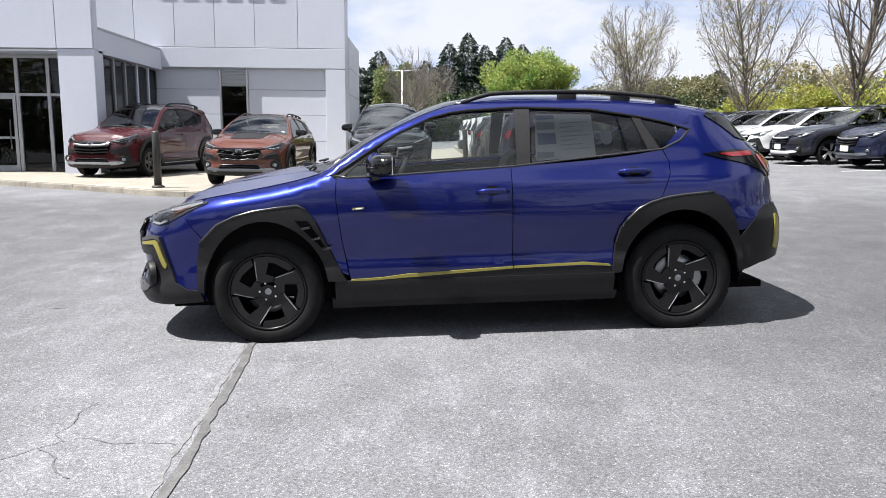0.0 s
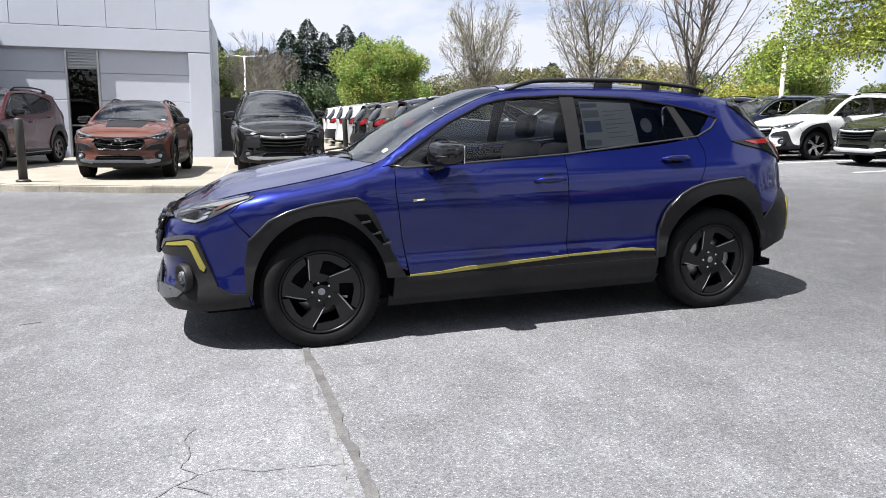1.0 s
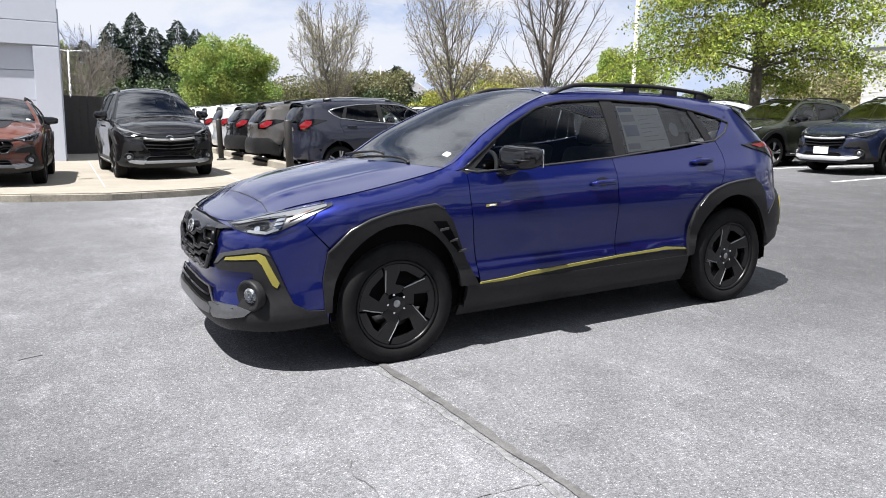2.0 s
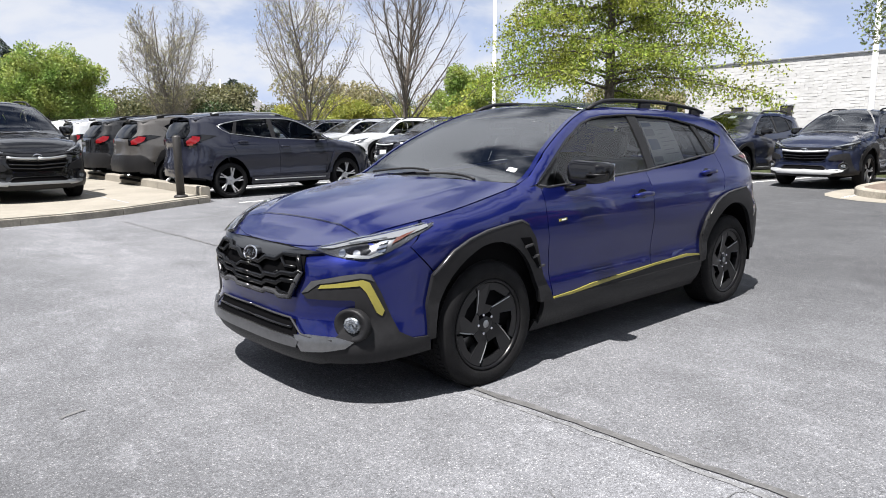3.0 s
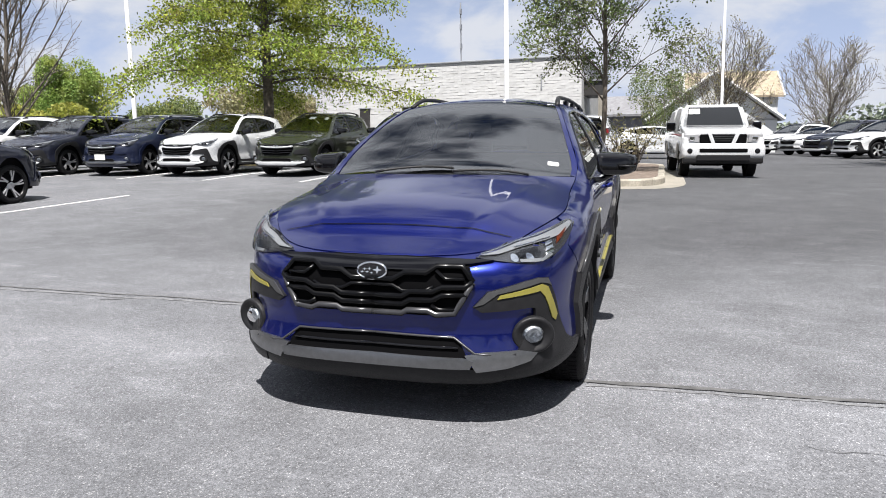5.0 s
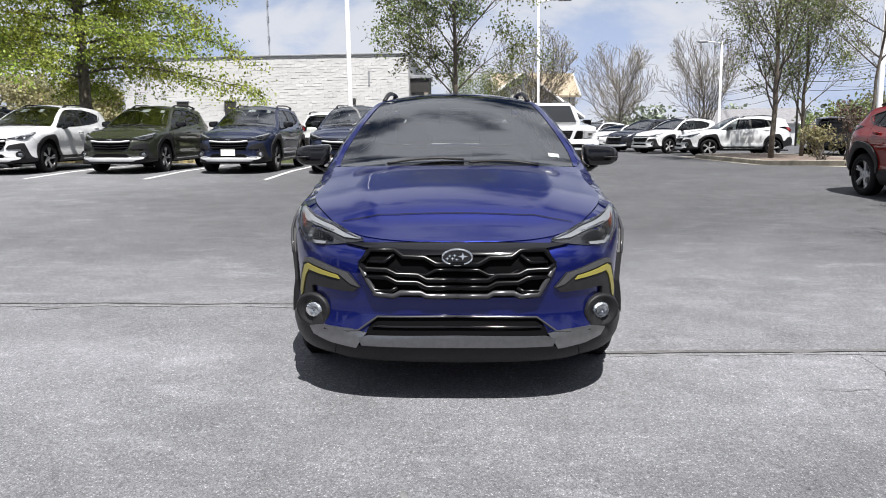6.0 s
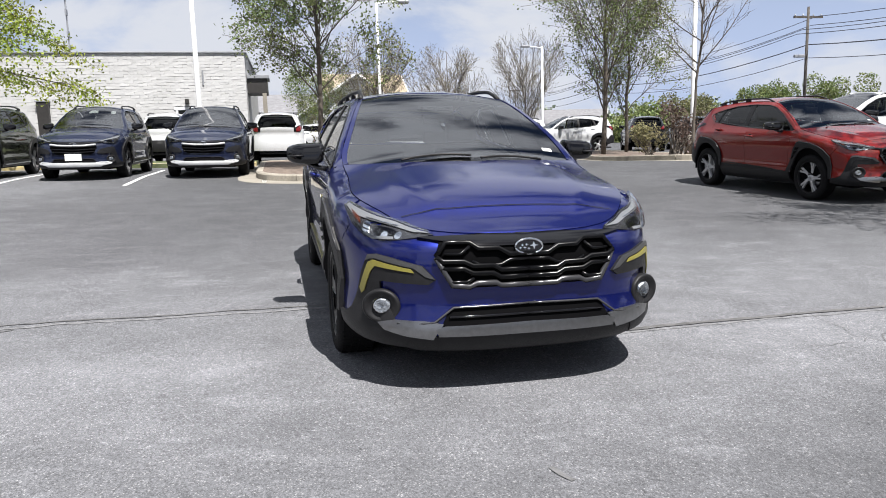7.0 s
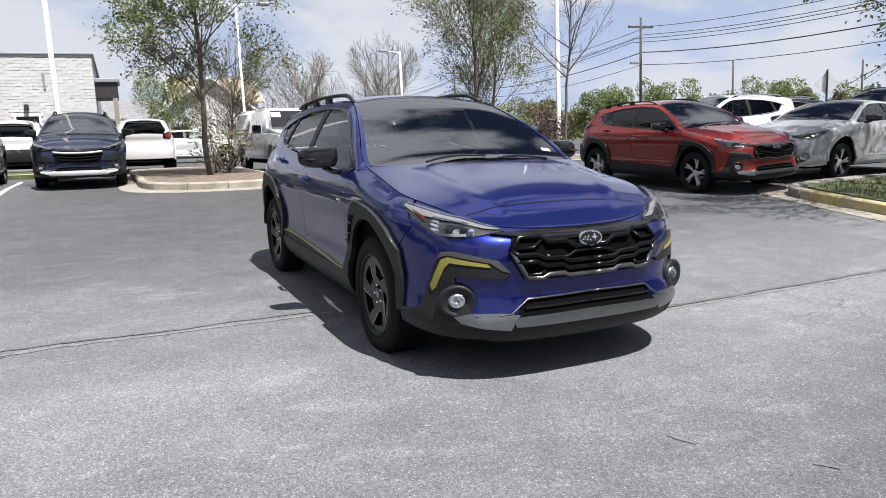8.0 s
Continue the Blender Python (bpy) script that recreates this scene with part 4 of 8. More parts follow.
    pan("rear_window", flank, [(2.03, 1.21), (qr(0.62) + gap, 1.115), (Q1, 1.125), (Q1, 1.37), (1.98, 1.375)], GLASS_DARK if fine else GLASS_PARKED, 0.0, both, 0.0, across=True)
    pan("rear_bumper", flank, [(1.735, 0.375), (1.73, 0.60), (1.787, 0.665), (1.89, 0.776), (1.98, 0.805), (Q1, 0.805), (Q1, 0.44), (2.066, 0.445), (1.90, 0.425)], clad if fine or shape.tail < 0.36 else paint, 0.004, across=True)
    if fine:
        pan("tailgate_edge", flank, [(1.552, 1.394), (1.60, 1.428), (1.66, 1.424), (1.80, 1.352), (2.04, 1.222), (1.87, 1.228), (1.787, 1.248), (1.651, 1.336)], GLOSS_BLACK, 0.006, both, 0.01, "black glazed tailgate edge")
    # spoiler
    v, f = bm_lists(box_bm(1.50, 1.72, -0.60, 0.60, 1.343, 1.378, 0.016))
    v = [(x + 0.05 * (1 - abs(y) / 0.6), y, z + 0.05 * (1 - (y / 0.62) ** 2) + (1.8 - x) * 0.22) for x, y, z in v]
    bent("spoiler", v, f, paint, car, shape)
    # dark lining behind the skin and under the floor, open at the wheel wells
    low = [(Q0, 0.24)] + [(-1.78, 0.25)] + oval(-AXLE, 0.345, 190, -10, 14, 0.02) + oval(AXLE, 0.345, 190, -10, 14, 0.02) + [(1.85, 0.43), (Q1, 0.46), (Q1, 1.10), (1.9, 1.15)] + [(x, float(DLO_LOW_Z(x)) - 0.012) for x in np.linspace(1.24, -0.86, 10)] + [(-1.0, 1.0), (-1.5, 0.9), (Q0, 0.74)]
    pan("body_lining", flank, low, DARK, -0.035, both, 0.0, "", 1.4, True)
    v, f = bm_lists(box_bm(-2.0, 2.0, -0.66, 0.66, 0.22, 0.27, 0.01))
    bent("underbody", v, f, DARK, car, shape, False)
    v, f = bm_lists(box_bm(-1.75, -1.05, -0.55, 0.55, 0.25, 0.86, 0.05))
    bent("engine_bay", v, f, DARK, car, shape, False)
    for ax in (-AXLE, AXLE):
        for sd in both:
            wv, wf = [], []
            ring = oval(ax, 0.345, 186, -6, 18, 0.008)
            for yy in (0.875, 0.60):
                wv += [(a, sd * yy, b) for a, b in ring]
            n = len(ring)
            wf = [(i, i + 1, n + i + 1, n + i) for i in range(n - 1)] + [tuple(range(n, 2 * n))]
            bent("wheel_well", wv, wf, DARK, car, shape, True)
    # cladding
    pan("front_arch_trim", flank, ARCH_F_OUT + oval(-AXLE, 0.345, 8, 178, 20), clad, 0.026, both, 0.03)
    pan("rear_arch_trim", flank, ARCH_R_OUT + oval(AXLE, 0.345, 8, 172, 20), clad, 0.026, both, 0.03)
    if fine:
        for sd in both:
            # Glossy, lighter tube added along the trim's edge to carry its highlight.
            for line in (ARCH_F_OUT[2:9], ARCH_R_OUT[1:9]):
                v, f = tube(along_flank(line, sd, 0.021), 0.0085, 6)
                bent("arch_lip", v, f, TRIM_EDGE, car, shape)
            # Shade of the vent recess as a near-black patch over the trim.
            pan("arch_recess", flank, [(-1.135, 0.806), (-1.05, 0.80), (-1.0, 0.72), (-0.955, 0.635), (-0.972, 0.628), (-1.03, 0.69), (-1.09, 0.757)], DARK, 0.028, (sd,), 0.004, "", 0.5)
            for i in range(3):
                a, b = -1.090 + 0.062 * i, 0.757 - 0.068 * i
                pan("arch_vent", flank, [(a - 0.004, b - 0.006), (a + 0.050, b + 0.002), (a + 0.050, b + 0.012), (a - 0.002, b + 0.006)], TRIM_EDGE, 0.040, (sd,), 0.014, "", 0.5)
    pan("sill_trim", flank, [(-0.905, 0.27), (0.90, 0.27), (0.90, 0.405), (-0.81, 0.405), (-0.90, 0.42)], clad, 0.014, both, 0.03)
    if fine:
      pan("sill_underside", flank, [(-0.93, 0.21), (0.93, 0.21), (0.93, 0.28), (-0.93, 0.28)], clad, 0.0, both, 0.02)
    if fine:
        for sd in both:
            for nm, a in (("door_stripe", [(-0.806, 0.397), (0.240, 0.453), (0.240, 0.466), (-0.44, 0.440), (-0.60, 0.422), (-0.80, 0.414)]), ("door_stripe", [(0.248, 0.454), (0.70, 0.462), (0.88, 0.449), (0.865, 0.462), (0.70, 0.480), (0.55, 0.475), (0.248, 0.467)])):
                pan(nm, flank, a, accent, 0.012, (sd,), 0.02, "yellow-green accent strip" if accent is YELLOW else "")
            pan("lower_door_trim", flank, [(-0.80, 0.386), (0.245, 0.386), (0.89, 0.386), (0.88, 0.448), (0.245, 0.452), (-0.79, 0.396)], clad, 0.008, (sd,), 0.02)
    else:
        for sd in both:
            v, f = tube(along_flank([(-0.78, 0.335), (0.84, 0.350)], sd, 0.028), 0.012, 6)
            bent("sill_garnish", v, f, SATIN, car, shape, True, "silver sill strip")
    # glazing of the flanks
    tall = shape.tail > 0.42
    rear_glass = GLASS_DARK if fine else GLASS_PARKED
    panes = (("front_window", -0.815, -0.60, 0.275, 0.285, GLASS_SIDE), ("rear_window_pane", 0.375, 0.40, 1.0, 0.955, rear_glass), ("rear_fixed_pane", 1.012, 0.967, 1.135, 1.06, rear_glass))
    for nm, a, b, c, d, m in panes:
        for sd in both:
            pan(nm, flank, pane(a, b, c, d), m, -0.008, (sd,), 0.0)
    for sd in both:
        pan("quarter_window", flank, [(1.225, 1.20), (1.30, 1.225), (1.355, 1.25), (1.405, 1.30), (1.30, 1.337), (1.125, 1.382)], rear_glass, -0.006, (sd,), 0.0)
        pan("quarter_pillar", flank, [(1.14, 1.188), (1.218, 1.195), (1.118, 1.385), (1.062, 1.398)], CLAD, 0.0, (sd,), 0.01)
        pan("door_pillar", flank, [(0.28, 1.112), (0.368, 1.120), (0.392, 1.466), (0.29, 1.470)], CLAD, 0.0, (sd,), 0.01)
        pan("mirror_triangle", flank, [(-0.875, 1.074), (-0.82, 1.070), (-0.615, 1.228), (-0.64, 1.222)], CLAD, 0.0, (sd,), 0.01)
        for nm, line, m, rr in (("sill_moulding", DLO_LOW, SATIN if tall else DARK_SATIN if fine else CLAD, 0.007), ("window_surround", DLO_TOP, SATIN if tall else GLOSS_BLACK, 0.009))[: 2 if fine or tall else 1]:
            v, f = tube(along_flank(line, sd, 0.0), rr, 6)
            bent(nm, v, f, m, car, shape)
    # cabin
    if cabin:
        def soft(nm, x0, x1, y0, y1, z0, z1, b=0.05, lean=0.0, mat=INTERIOR):
            v, f = bm_lists(box_bm(x0, x1, y0, y1, z0, z1, b, 3 if fine else 1))
            v = [(x + lean * (z - z0), y, z) for x, y, z in v]
            return bent(nm, v, f, mat, car, shape)

        soft("cabin_floor", -1.0, 1.6, -0.74, 0.74, 0.30, 0.36, 0.02)
        soft("dashboard", -1.06, -0.55, -0.68, 0.68, 0.62, 1.055, 0.08)
        for yy in (-0.37, 0.37):
            soft("front_seat", -0.25, 0.30, yy - 0.24, yy + 0.24, 0.42, 0.62, 0.08)
            soft("front_seat_back", 0.20, 0.36, yy - 0.24, yy + 0.24, 0.55, 1.15, 0.07, 0.28)
            soft("head_restraint", 0.40, 0.50, yy - 0.13, yy + 0.13, 1.17, 1.35, 0.05, 0.2)
        soft("rear_seat", 0.75, 1.20, -0.62, 0.62, 0.42, 0.62, 0.08)
        soft("rear_seat_back", 1.10, 1.24, -0.62, 0.62, 0.55, 1.12, 0.06, 0.25)
        if fine:
            soft("centre_console", -0.60, 0.30, -0.11, 0.11, 0.40, 0.68, 0.04)
            soft("interior_mirror", -0.32, -0.29, -0.12, 0.12, 1.335, 1.395, 0.012)
            soft("camera_housing", -0.28, -0.12, -0.12, 0.12, 1.42, 1.455, 0.012)
            for yy in (-0.34, 0.34):
                soft("rear_head_restraint", 1.26, 1.34, yy - 0.12, yy + 0.12, 1.13, 1.24, 0.03)
            ring = [(-0.50 + 0.075 * math.sin(t), -0.37 + 0.185 * math.cos(t), 0.98 + 0.165 * math.sin(t)) for t in np.linspace(0, 2 * math.pi, 33)]
            v, f = tube(ring, 0.015, 8)
            bent("steering_wheel", v, f, INTERIOR, car, shape)
            for a, b in (((-0.50, -0.54, 0.98), (-0.52, -0.37, 0.97)), ((-0.50, -0.20, 0.98), (-0.52, -0.37, 0.97)), ((-0.57, -0.37, 0.84), (-0.52, -0.37, 0.97))):
                v, f = tube([a, b], [0.014, 0.035], 8)
                bent("wheel_spoke", v, f, INTERIOR, car, shape)
    # mirrors, handles, roof rails
    for sd in both:
        bm = bmesh.new()
        bmesh.ops.create_uvsphere(bm, u_segments=24 if fine else 12, v_segments=14 if fine else 8, radius=1)
        mv, mf = bm_lists(bm)
        mv = [(-0.575 + 0.080 * np.sign(x) * abs(x) ** 0.6 + (0.05 * y if x < 0 else 0.0) + 0.02 * z, sd * (0.985 + (0.122 + 0.012 * z) * np.sign(y) * abs(y) ** 0.55), 1.138 + (0.068 - 0.014 * y) * np.sign(z) * abs(z) ** 0.5 - 0.006 * y) for x, y, z in mv]
        bent("door_mirror", mv, mf, GLOSS_BLACK, car, shape)
        v, f = tube([(-0.66, sd * 0.82, 1.035), (-0.63, sd * 0.90, 1.045), (-0.60, sd * 0.95, 1.075)], [0.028, 0.024, 0.03], 8, 0.7)
        bent("mirror_arm", v, f, GLOSS_BLACK, car, shape)
        if fine:
          v, f = bm_lists(box_bm(-0.513, -0.506, sd * 0.885 if sd > 0 else -1.09, 1.09 if sd > 0 else -0.885, 1.085, 1.188, 0.002))
          bent("mirror_face", v, f, MIRROR, car, shape)
        if fine:
            v, f = tube([(-0.655, sd * 1.0, 1.128), (-0.652, sd * 1.06, 1.128), (-0.615, sd * 1.098, 1.128)], 0.007, 6)
            bent("mirror_indicator", v, f, CLAD, car, shape)
        for x0, z0 in ((0.012, 0.945), (0.93, 1.037)):
            hx = np.linspace(x0, x0 + 0.205, 7)
            hz = [z0 - 0.004, z0 + 0.003, z0 + 0.006, z0 + 0.006, z0 + 0.006, z0 + 0.004, z0]
            pts = along_flank(list(zip(hx, hz)), sd, 0.030)
            n = len(pts)
            pts[0] -= np.array([0, sd * 0.028, 0])
            pts[-1] -= np.array([0, sd * 0.028, 0])
            v, f = tube(pts, [0.010] + [0.016] * (n - 2) + [0.010], 8, 1.1)
            bent("door_handle", v, f, paint, car, shape)
            if fine:
                # The painted cup's shadow, laid on the door as a black disc.
                pan("handle_cup", flank, [(x0 + 0.045 + 0.055 * (1 + math.cos(t)), z0 + 0.012 + 0.030 * math.sin(t)) for t in np.linspace(0, 2 * math.pi, 15)[:-1]], GLOSS_BLACK, 0.001, (sd,), 0.0)
        if rails:
            rq = np.linspace(-0.05, 1.42, 16)
            e = flank(rq, EDGE_Z(rq))
            tt = (rq - rq[0]) / (rq[-1] - rq[0])
            rise = 0.008 + 0.034 * np.minimum(tt / 0.12, 1.0) + 0.008 * np.sin(tt * math.pi)
            rise[0], rise[-1] = 0.004, 0.03
            ry = (e[:, 1] - 0.015) * sd
            v, f = tube([(a, b, c + d) for a, b, c, d in zip(e[:, 0], ry, e[:, 2], rise)], 0.017, 8, 0.85)
            bent("roof_rail", v, f, SATIN if shape.tail > 0.42 else CLAD, car, shape)
            for a in (0.62, 0.98, 1.28) if fine else (0.02, 1.33):
                p = flank(a, EDGE_Z(a))
                q2 = flank(a + 0.09, EDGE_Z(a + 0.09))
                bm = box_bm(p[0] - 0.02, q2[0] + 0.02, -0.016, 0.016, p[2] - 0.03, p[2] + 0.036, 0.01, 2)
                v, f = bm_lists(bm)
                v = [(x, y + (p[1] - 0.015) * sd, z) for x, y, z in v]
                bent("rail_foot", v, f, CLAD, car, shape)
    # nose
    Y = qf

    def nose(nm, pts, mat, off=0.012, skirt=0.016, sides=both, lab="", k=0.7):
        return pan(nm, flank, [(Y(a) if a else Q0, b) for a, b in pts], mat, off, sides, skirt, lab, k, True)

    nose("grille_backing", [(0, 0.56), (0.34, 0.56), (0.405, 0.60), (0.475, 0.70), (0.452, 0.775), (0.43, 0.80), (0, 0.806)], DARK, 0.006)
    nose("grille_upper_bar", [(0, 0.752), (0.26, 0.752), (0.33, 0.770), (0.45, 0.777), (0.57, 0.792), (0.52, 0.795), (0.40, 0.795), (0, 0.795)], GLOSS_BLACK, 0.015, 0.02)
    if fine:
        rows = [[(0.0, 0.715), (0.10, 0.715), (0.155, 0.742), (0.255, 0.742), (0.30, 0.765), (0.42, 0.765), (0.465, 0.71)],
                [(0.465, 0.71), (0.43, 0.688), (0.33, 0.688), (0.285, 0.668), (0.185, 0.668), (0.145, 0.645), (0.0, 0.645)],
                [(0.30, 0.750), (0.345, 0.722), (0.43, 0.722)],
                [(0.0, 0.690), (0.10, 0.690), (0.145, 0.668), (0.245, 0.668), (0.29, 0.690)],
                [(0.44, 0.655), (0.33, 0.655), (0.285, 0.632), (0.185, 0.632), (0.145, 0.610), (0.0, 0.610)],
                [(0.42, 0.625), (0.385, 0.590), (0.315, 0.590), (0.28, 0.610)],
                [(0.465, 0.71), (0.385, 0.575), (0.30, 0.568), (0.265, 0.585), (0.17, 0.585), (0.145, 0.570), (0.0, 0.570)]]
        for sd in both:
            for i, row in enumerate(rows):
                line = [(Y(a) if a else Q0, b) for a, b in row]
                v, f = tube(along_flank(line, sd, 0.022 if i != 1 else 0.026), 0.015 if i in (0, 1, 4, 6) else 0.0105, 6)
                bent("grille_bar", v, f, GRILLE if i != 6 else DARK_SATIN, car, shape)
    else:
        for zz in (0.60, 0.65, 0.70):
            for sd in both:
                v, f = tube(along_flank([(Q0, zz), (Y(0.20), zz + 0.01), (Y(0.43), zz + 0.02)], sd, 0.022), 0.012, 6)
                bent("grille_bar", v, f, GLOSS_BLACK, car, shape)
        for sd in both:
            v, f = tube(along_flank([(Q0, 0.725), (Y(0.25), 0.73), (Y(0.46), 0.745)], sd, 0.03), 0.019, 6)
            bent("grille_wing", v, f, GUARD if skid is GUARD else SATIN, car, shape)
    ell = [(0.070 * math.cos(t), 0.754 + 0.036 * math.sin(t)) for t in np.linspace(0, 2 * math.pi, 29)[:-1]]
    pe = flank(Q0, 0.754)
    v, f = plate([(a, b) for a, b in ell], 0, 0.03, 0.004)
    bent("nose_badge", [(pe[0] - 0.034 + yy + 0.25 * (zz - 0.754), xx, zz) for xx, yy, zz in v], f, GLOSS_BLACK, car, shape, False, "oval badge")
    ringp = [(pe[0] - 0.036 + 0.25 * (b - 0.754), a, b) for a, b in ell]
    v, f = tube(ringp + ringp[:1], 0.0055, 6)
    bent("badge_rim", v, f, CHROME, car, shape)
    for a, b, s in ((-0.026, 0.758, 0.020), (0.012, 0.762, 0.009), (0.034, 0.760, 0.009), (0.022, 0.748, 0.009), (0.046, 0.748, 0.009), (0.002, 0.744, 0.008)):
        star = [(a + s * (1.0 if k % 2 == 0 else 0.3) * math.cos(k * math.pi / 4) * 1.25, b + s * (1.0 if k % 2 == 0 else 0.3) * math.sin(k * math.pi / 4)) for k in range(8)]
        v, f = plate(star, 0, 0.006, 0.001)
        bent("badge_mark", [(pe[0] - 0.0385 + yy + 0.25 * (zz - 0.754), xx, zz) for xx, yy, zz in v], f, CHROME, car, shape, False)
        if not fine:
            break
    # lamps
    lamp = [(-2.43, 0.806), (-2.30, 0.792), (-2.22, 0.782), (-2.12, 0.774), (-2.02, 0.784), (-1.90, 0.832), (-1.80, 0.878), (-1.69, 0.921), (-1.69, 0.931), (-1.80, 0.914), (-1.95, 0.888), (-2.06, 0.870), (-2.20, 0.848), (-2.33, 0.824)]
    lens = lamp
    for sd in both:
        pan("headlight", flank, lamp, LAMP_HOUSING, 0.004, (sd,), 0.02, "clear headlight with black housing")
        pan("headlight_lens", flank, lens, GLASS_LENS, 0.022, (sd,), 0.016, "", 0.6)
        pan("running_light", flank, [(-2.41, 0.809), (-2.30, 0.826), (-2.16, 0.850), (-2.02, 0.872), (-1.90, 0.893), (-1.72, 0.924), (-1.72, 0.914), (-1.84, 0.880), (-1.94, 0.866), (-2.06, 0.850), (-2.18, 0.834), (-2.30, 0.815)], LAMP_WHITE, 0.010, (sd,), 0.004, "", 0.5)
        pan("lamp_reflector", flank, [(-2.22, 0.812), (-2.16, 0.796), (-2.08, 0.798), (-2.05, 0.815), (-2.06, 0.838), (-2.16, 0.828)], GLOSS_BLACK, 0.007, (sd,), 0.004, "", 0.5)
        if fine:
            for line in ([(-2.40, 0.812), (-2.30, 0.829), (-2.16, 0.853), (-2.02, 0.875), (-1.90, 0.896), (-1.73, 0.925)], [(-2.19, 0.836), (-2.06, 0.853), (-1.95, 0.868)]):
                v, f = tube(along_flank(line, sd, 0.013), 0.0035, 6)
                bent("lamp_edge", v, f, CHROME, car, shape)
            pan("light_guide", flank, [(-2.196, 0.782), (-2.12, 0.779), (-2.066, 0.778), (-1.985, 0.802), (-2.005, 0.812), (-2.060, 0.791), (-2.194, 0.793)], LAMP_WHITE, 0.011, (sd,), 0.004, "", 0.5)
            for k in range(3):
                a, b = -2.030 + 0.010 * k, 0.800 + 0.019 * k
                pan("lamp_segment", flank, [(a, b), (a + 0.052, b + 0.010), (a + 0.060, b + 0.022), (a + 0.010, b + 0.013)], CHROME, 0.011, (sd,), 0.006, "", 0.5)
            pan("side_marker", flank, [(-1.937, 0.842), (-1.860, 0.872), (-1.785, 0.902), (-1.83, 0.890), (-1.905, 0.868)], AMBER, 0.011, (sd,), 0.004, "amber side marker", 0.5)
        for a in (0.67, 0.735) if fine else ():
            pan("projector", flank, [(Y(a) + 0.022 * math.cos(t), 0.800 + 0.016 * math.sin(t)) for t in np.linspace(0, 2 * math.pi, 13)[:-1]], CHROME, 0.008, (sd,), 0.008, "", 0.5)
        # corner bracket, fog lamp and skid plate
        br = [(-2.448, 0.602), (-2.381, 0.668), (-2.201, 0.702), (-2.111, 0.712), (-2.055, 0.706), (-2.010, 0.618), (-1.970, 0.515), (-1.925, 0.415), (-1.85, 0.376), (-1.76, 0.372), (-1.745, 0.30), (-2.02, 0.275), (-2.30, 0.27), (-2.34, 0.345), (-2.25, 0.385), (-2.20, 0.45), (-2.14, 0.50), (-2.143, 0.578), (-2.165, 0.584), (-2.41, 0.578)]
        pan("corner_trim", flank, br, clad, 0.016, (sd,), 0.02)
        if fine:
            # Sunlit upper face of the bracket, laid on in lighter grey.
            pan("bracket_band", flank, [(-2.444, 0.604), (-2.379, 0.667), (-2.201, 0.701), (-2.111, 0.711), (-2.060, 0.705), (-2.040, 0.672), (-2.07, 0.684), (-2.11, 0.690), (-2.335, 0.657), (-2.40, 0.615)], BRACKET_LIT, 0.020, (sd,), 0.012, "upper bracket face in sunlit grey", 0.5)
            ye = [(-2.338, 0.634), (-2.322, 0.652), (-2.099, 0.682), (-2.064, 0.668), (-1.995, 0.530), (-2.009, 0.502), (-2.034, 0.520), (-2.085, 0.624), (-2.114, 0.654), (-2.303, 0.638)]
            pan("corner_accent", flank, ye, accent, 0.021, (sd,), 0.01, "yellow-green accent" if accent is YELLOW else "", 0.5)
        fq, fz = -2.150, 0.460
        fp = flank(fq, fz)
        c0 = np.array([fp[0], fp[1], fp[2]])
        nx, ny = -0.92, 0.39
        for nm, prof, m in (("fog_lamp_surround", [(0.096, 0.0), (0.098, 0.034), (0.090, 0.044), (0.078, 0.040), (0.060, 0.030), (0.050, 0.026)], clad), ("fog_lamp", [(0.0, 0.030), (0.010, 0.031), (0.013, 0.038), (0.023, 0.031), (0.032, 0.038), (0.042, 0.036), (0.050, 0.020)], LAMP_FACET), ("fog_lamp_lens", [(0.0, 0.048), (0.028, 0.046), (0.042, 0.040), (0.048, 0.024)], GLASS_LENS)):
            v, f = lathe(prof, 28 if fine else 14)
            v = [(c0[0] + nx * b + ny * a, sd * (c0[1] + ny * b - nx * a), c0[2] + 0.87 * z) for a, b, z in v]
            bent(nm, v, f, m, car, shape)
        pan("skid_wing", flank, [(-2.487, 0.384), (-2.436, 0.318), (-2.30, 0.330), (-2.191, 0.348), (-2.150, 0.376), (-2.242, 0.398), (-2.40, 0.398)], skid, 0.022, (sd,), 0.02, "satin grey bumper trim" if fine else "", 0.6)
    nose("lower_grille", [(0, 0.372), (0.44, 0.372), (0.40, 0.455), (0, 0.466)], DARK, 0.008)
    nose("lower_lip", [(0, 0.24), (0.55, 0.25), (0.68, 0.285), (0.60, 0.326), (0, 0.328)], clad, 0.012)
    nose("skid_plate", [(0, 0.298), (0.52, 0.300), (0.60, 0.345), (0.55, 0.372), (0, 0.380)] if skid is GUARD else [(0, 0.332), (0.450, 0.332), (0.465, 0.360), (0.42, 0.374), (0, 0.380)], SKID_SHADED if fine else skid, 0.026, 0.03, both, "satin silver skid plate")
    for sd in both:
        v, f = tube(along_flank([(Q0, 0.468), (Y(0.38), 0.460), (Y(0.47), 0.392), (Y(0.52), 0.386), (Y(0.64), 0.380)], sd, 0.018), 0.0065, 6)
        bent("intake_trim", v, f, DARK_SATIN if fine else clad, car, shape)
        if fine:
            v, f = tube(along_flank([(Q0, 0.418), (Y(0.40), 0.415)], sd, 0.014), 0.008, 6)
            bent("intake_bar", v, f, GLOSS_BLACK, car, shape)
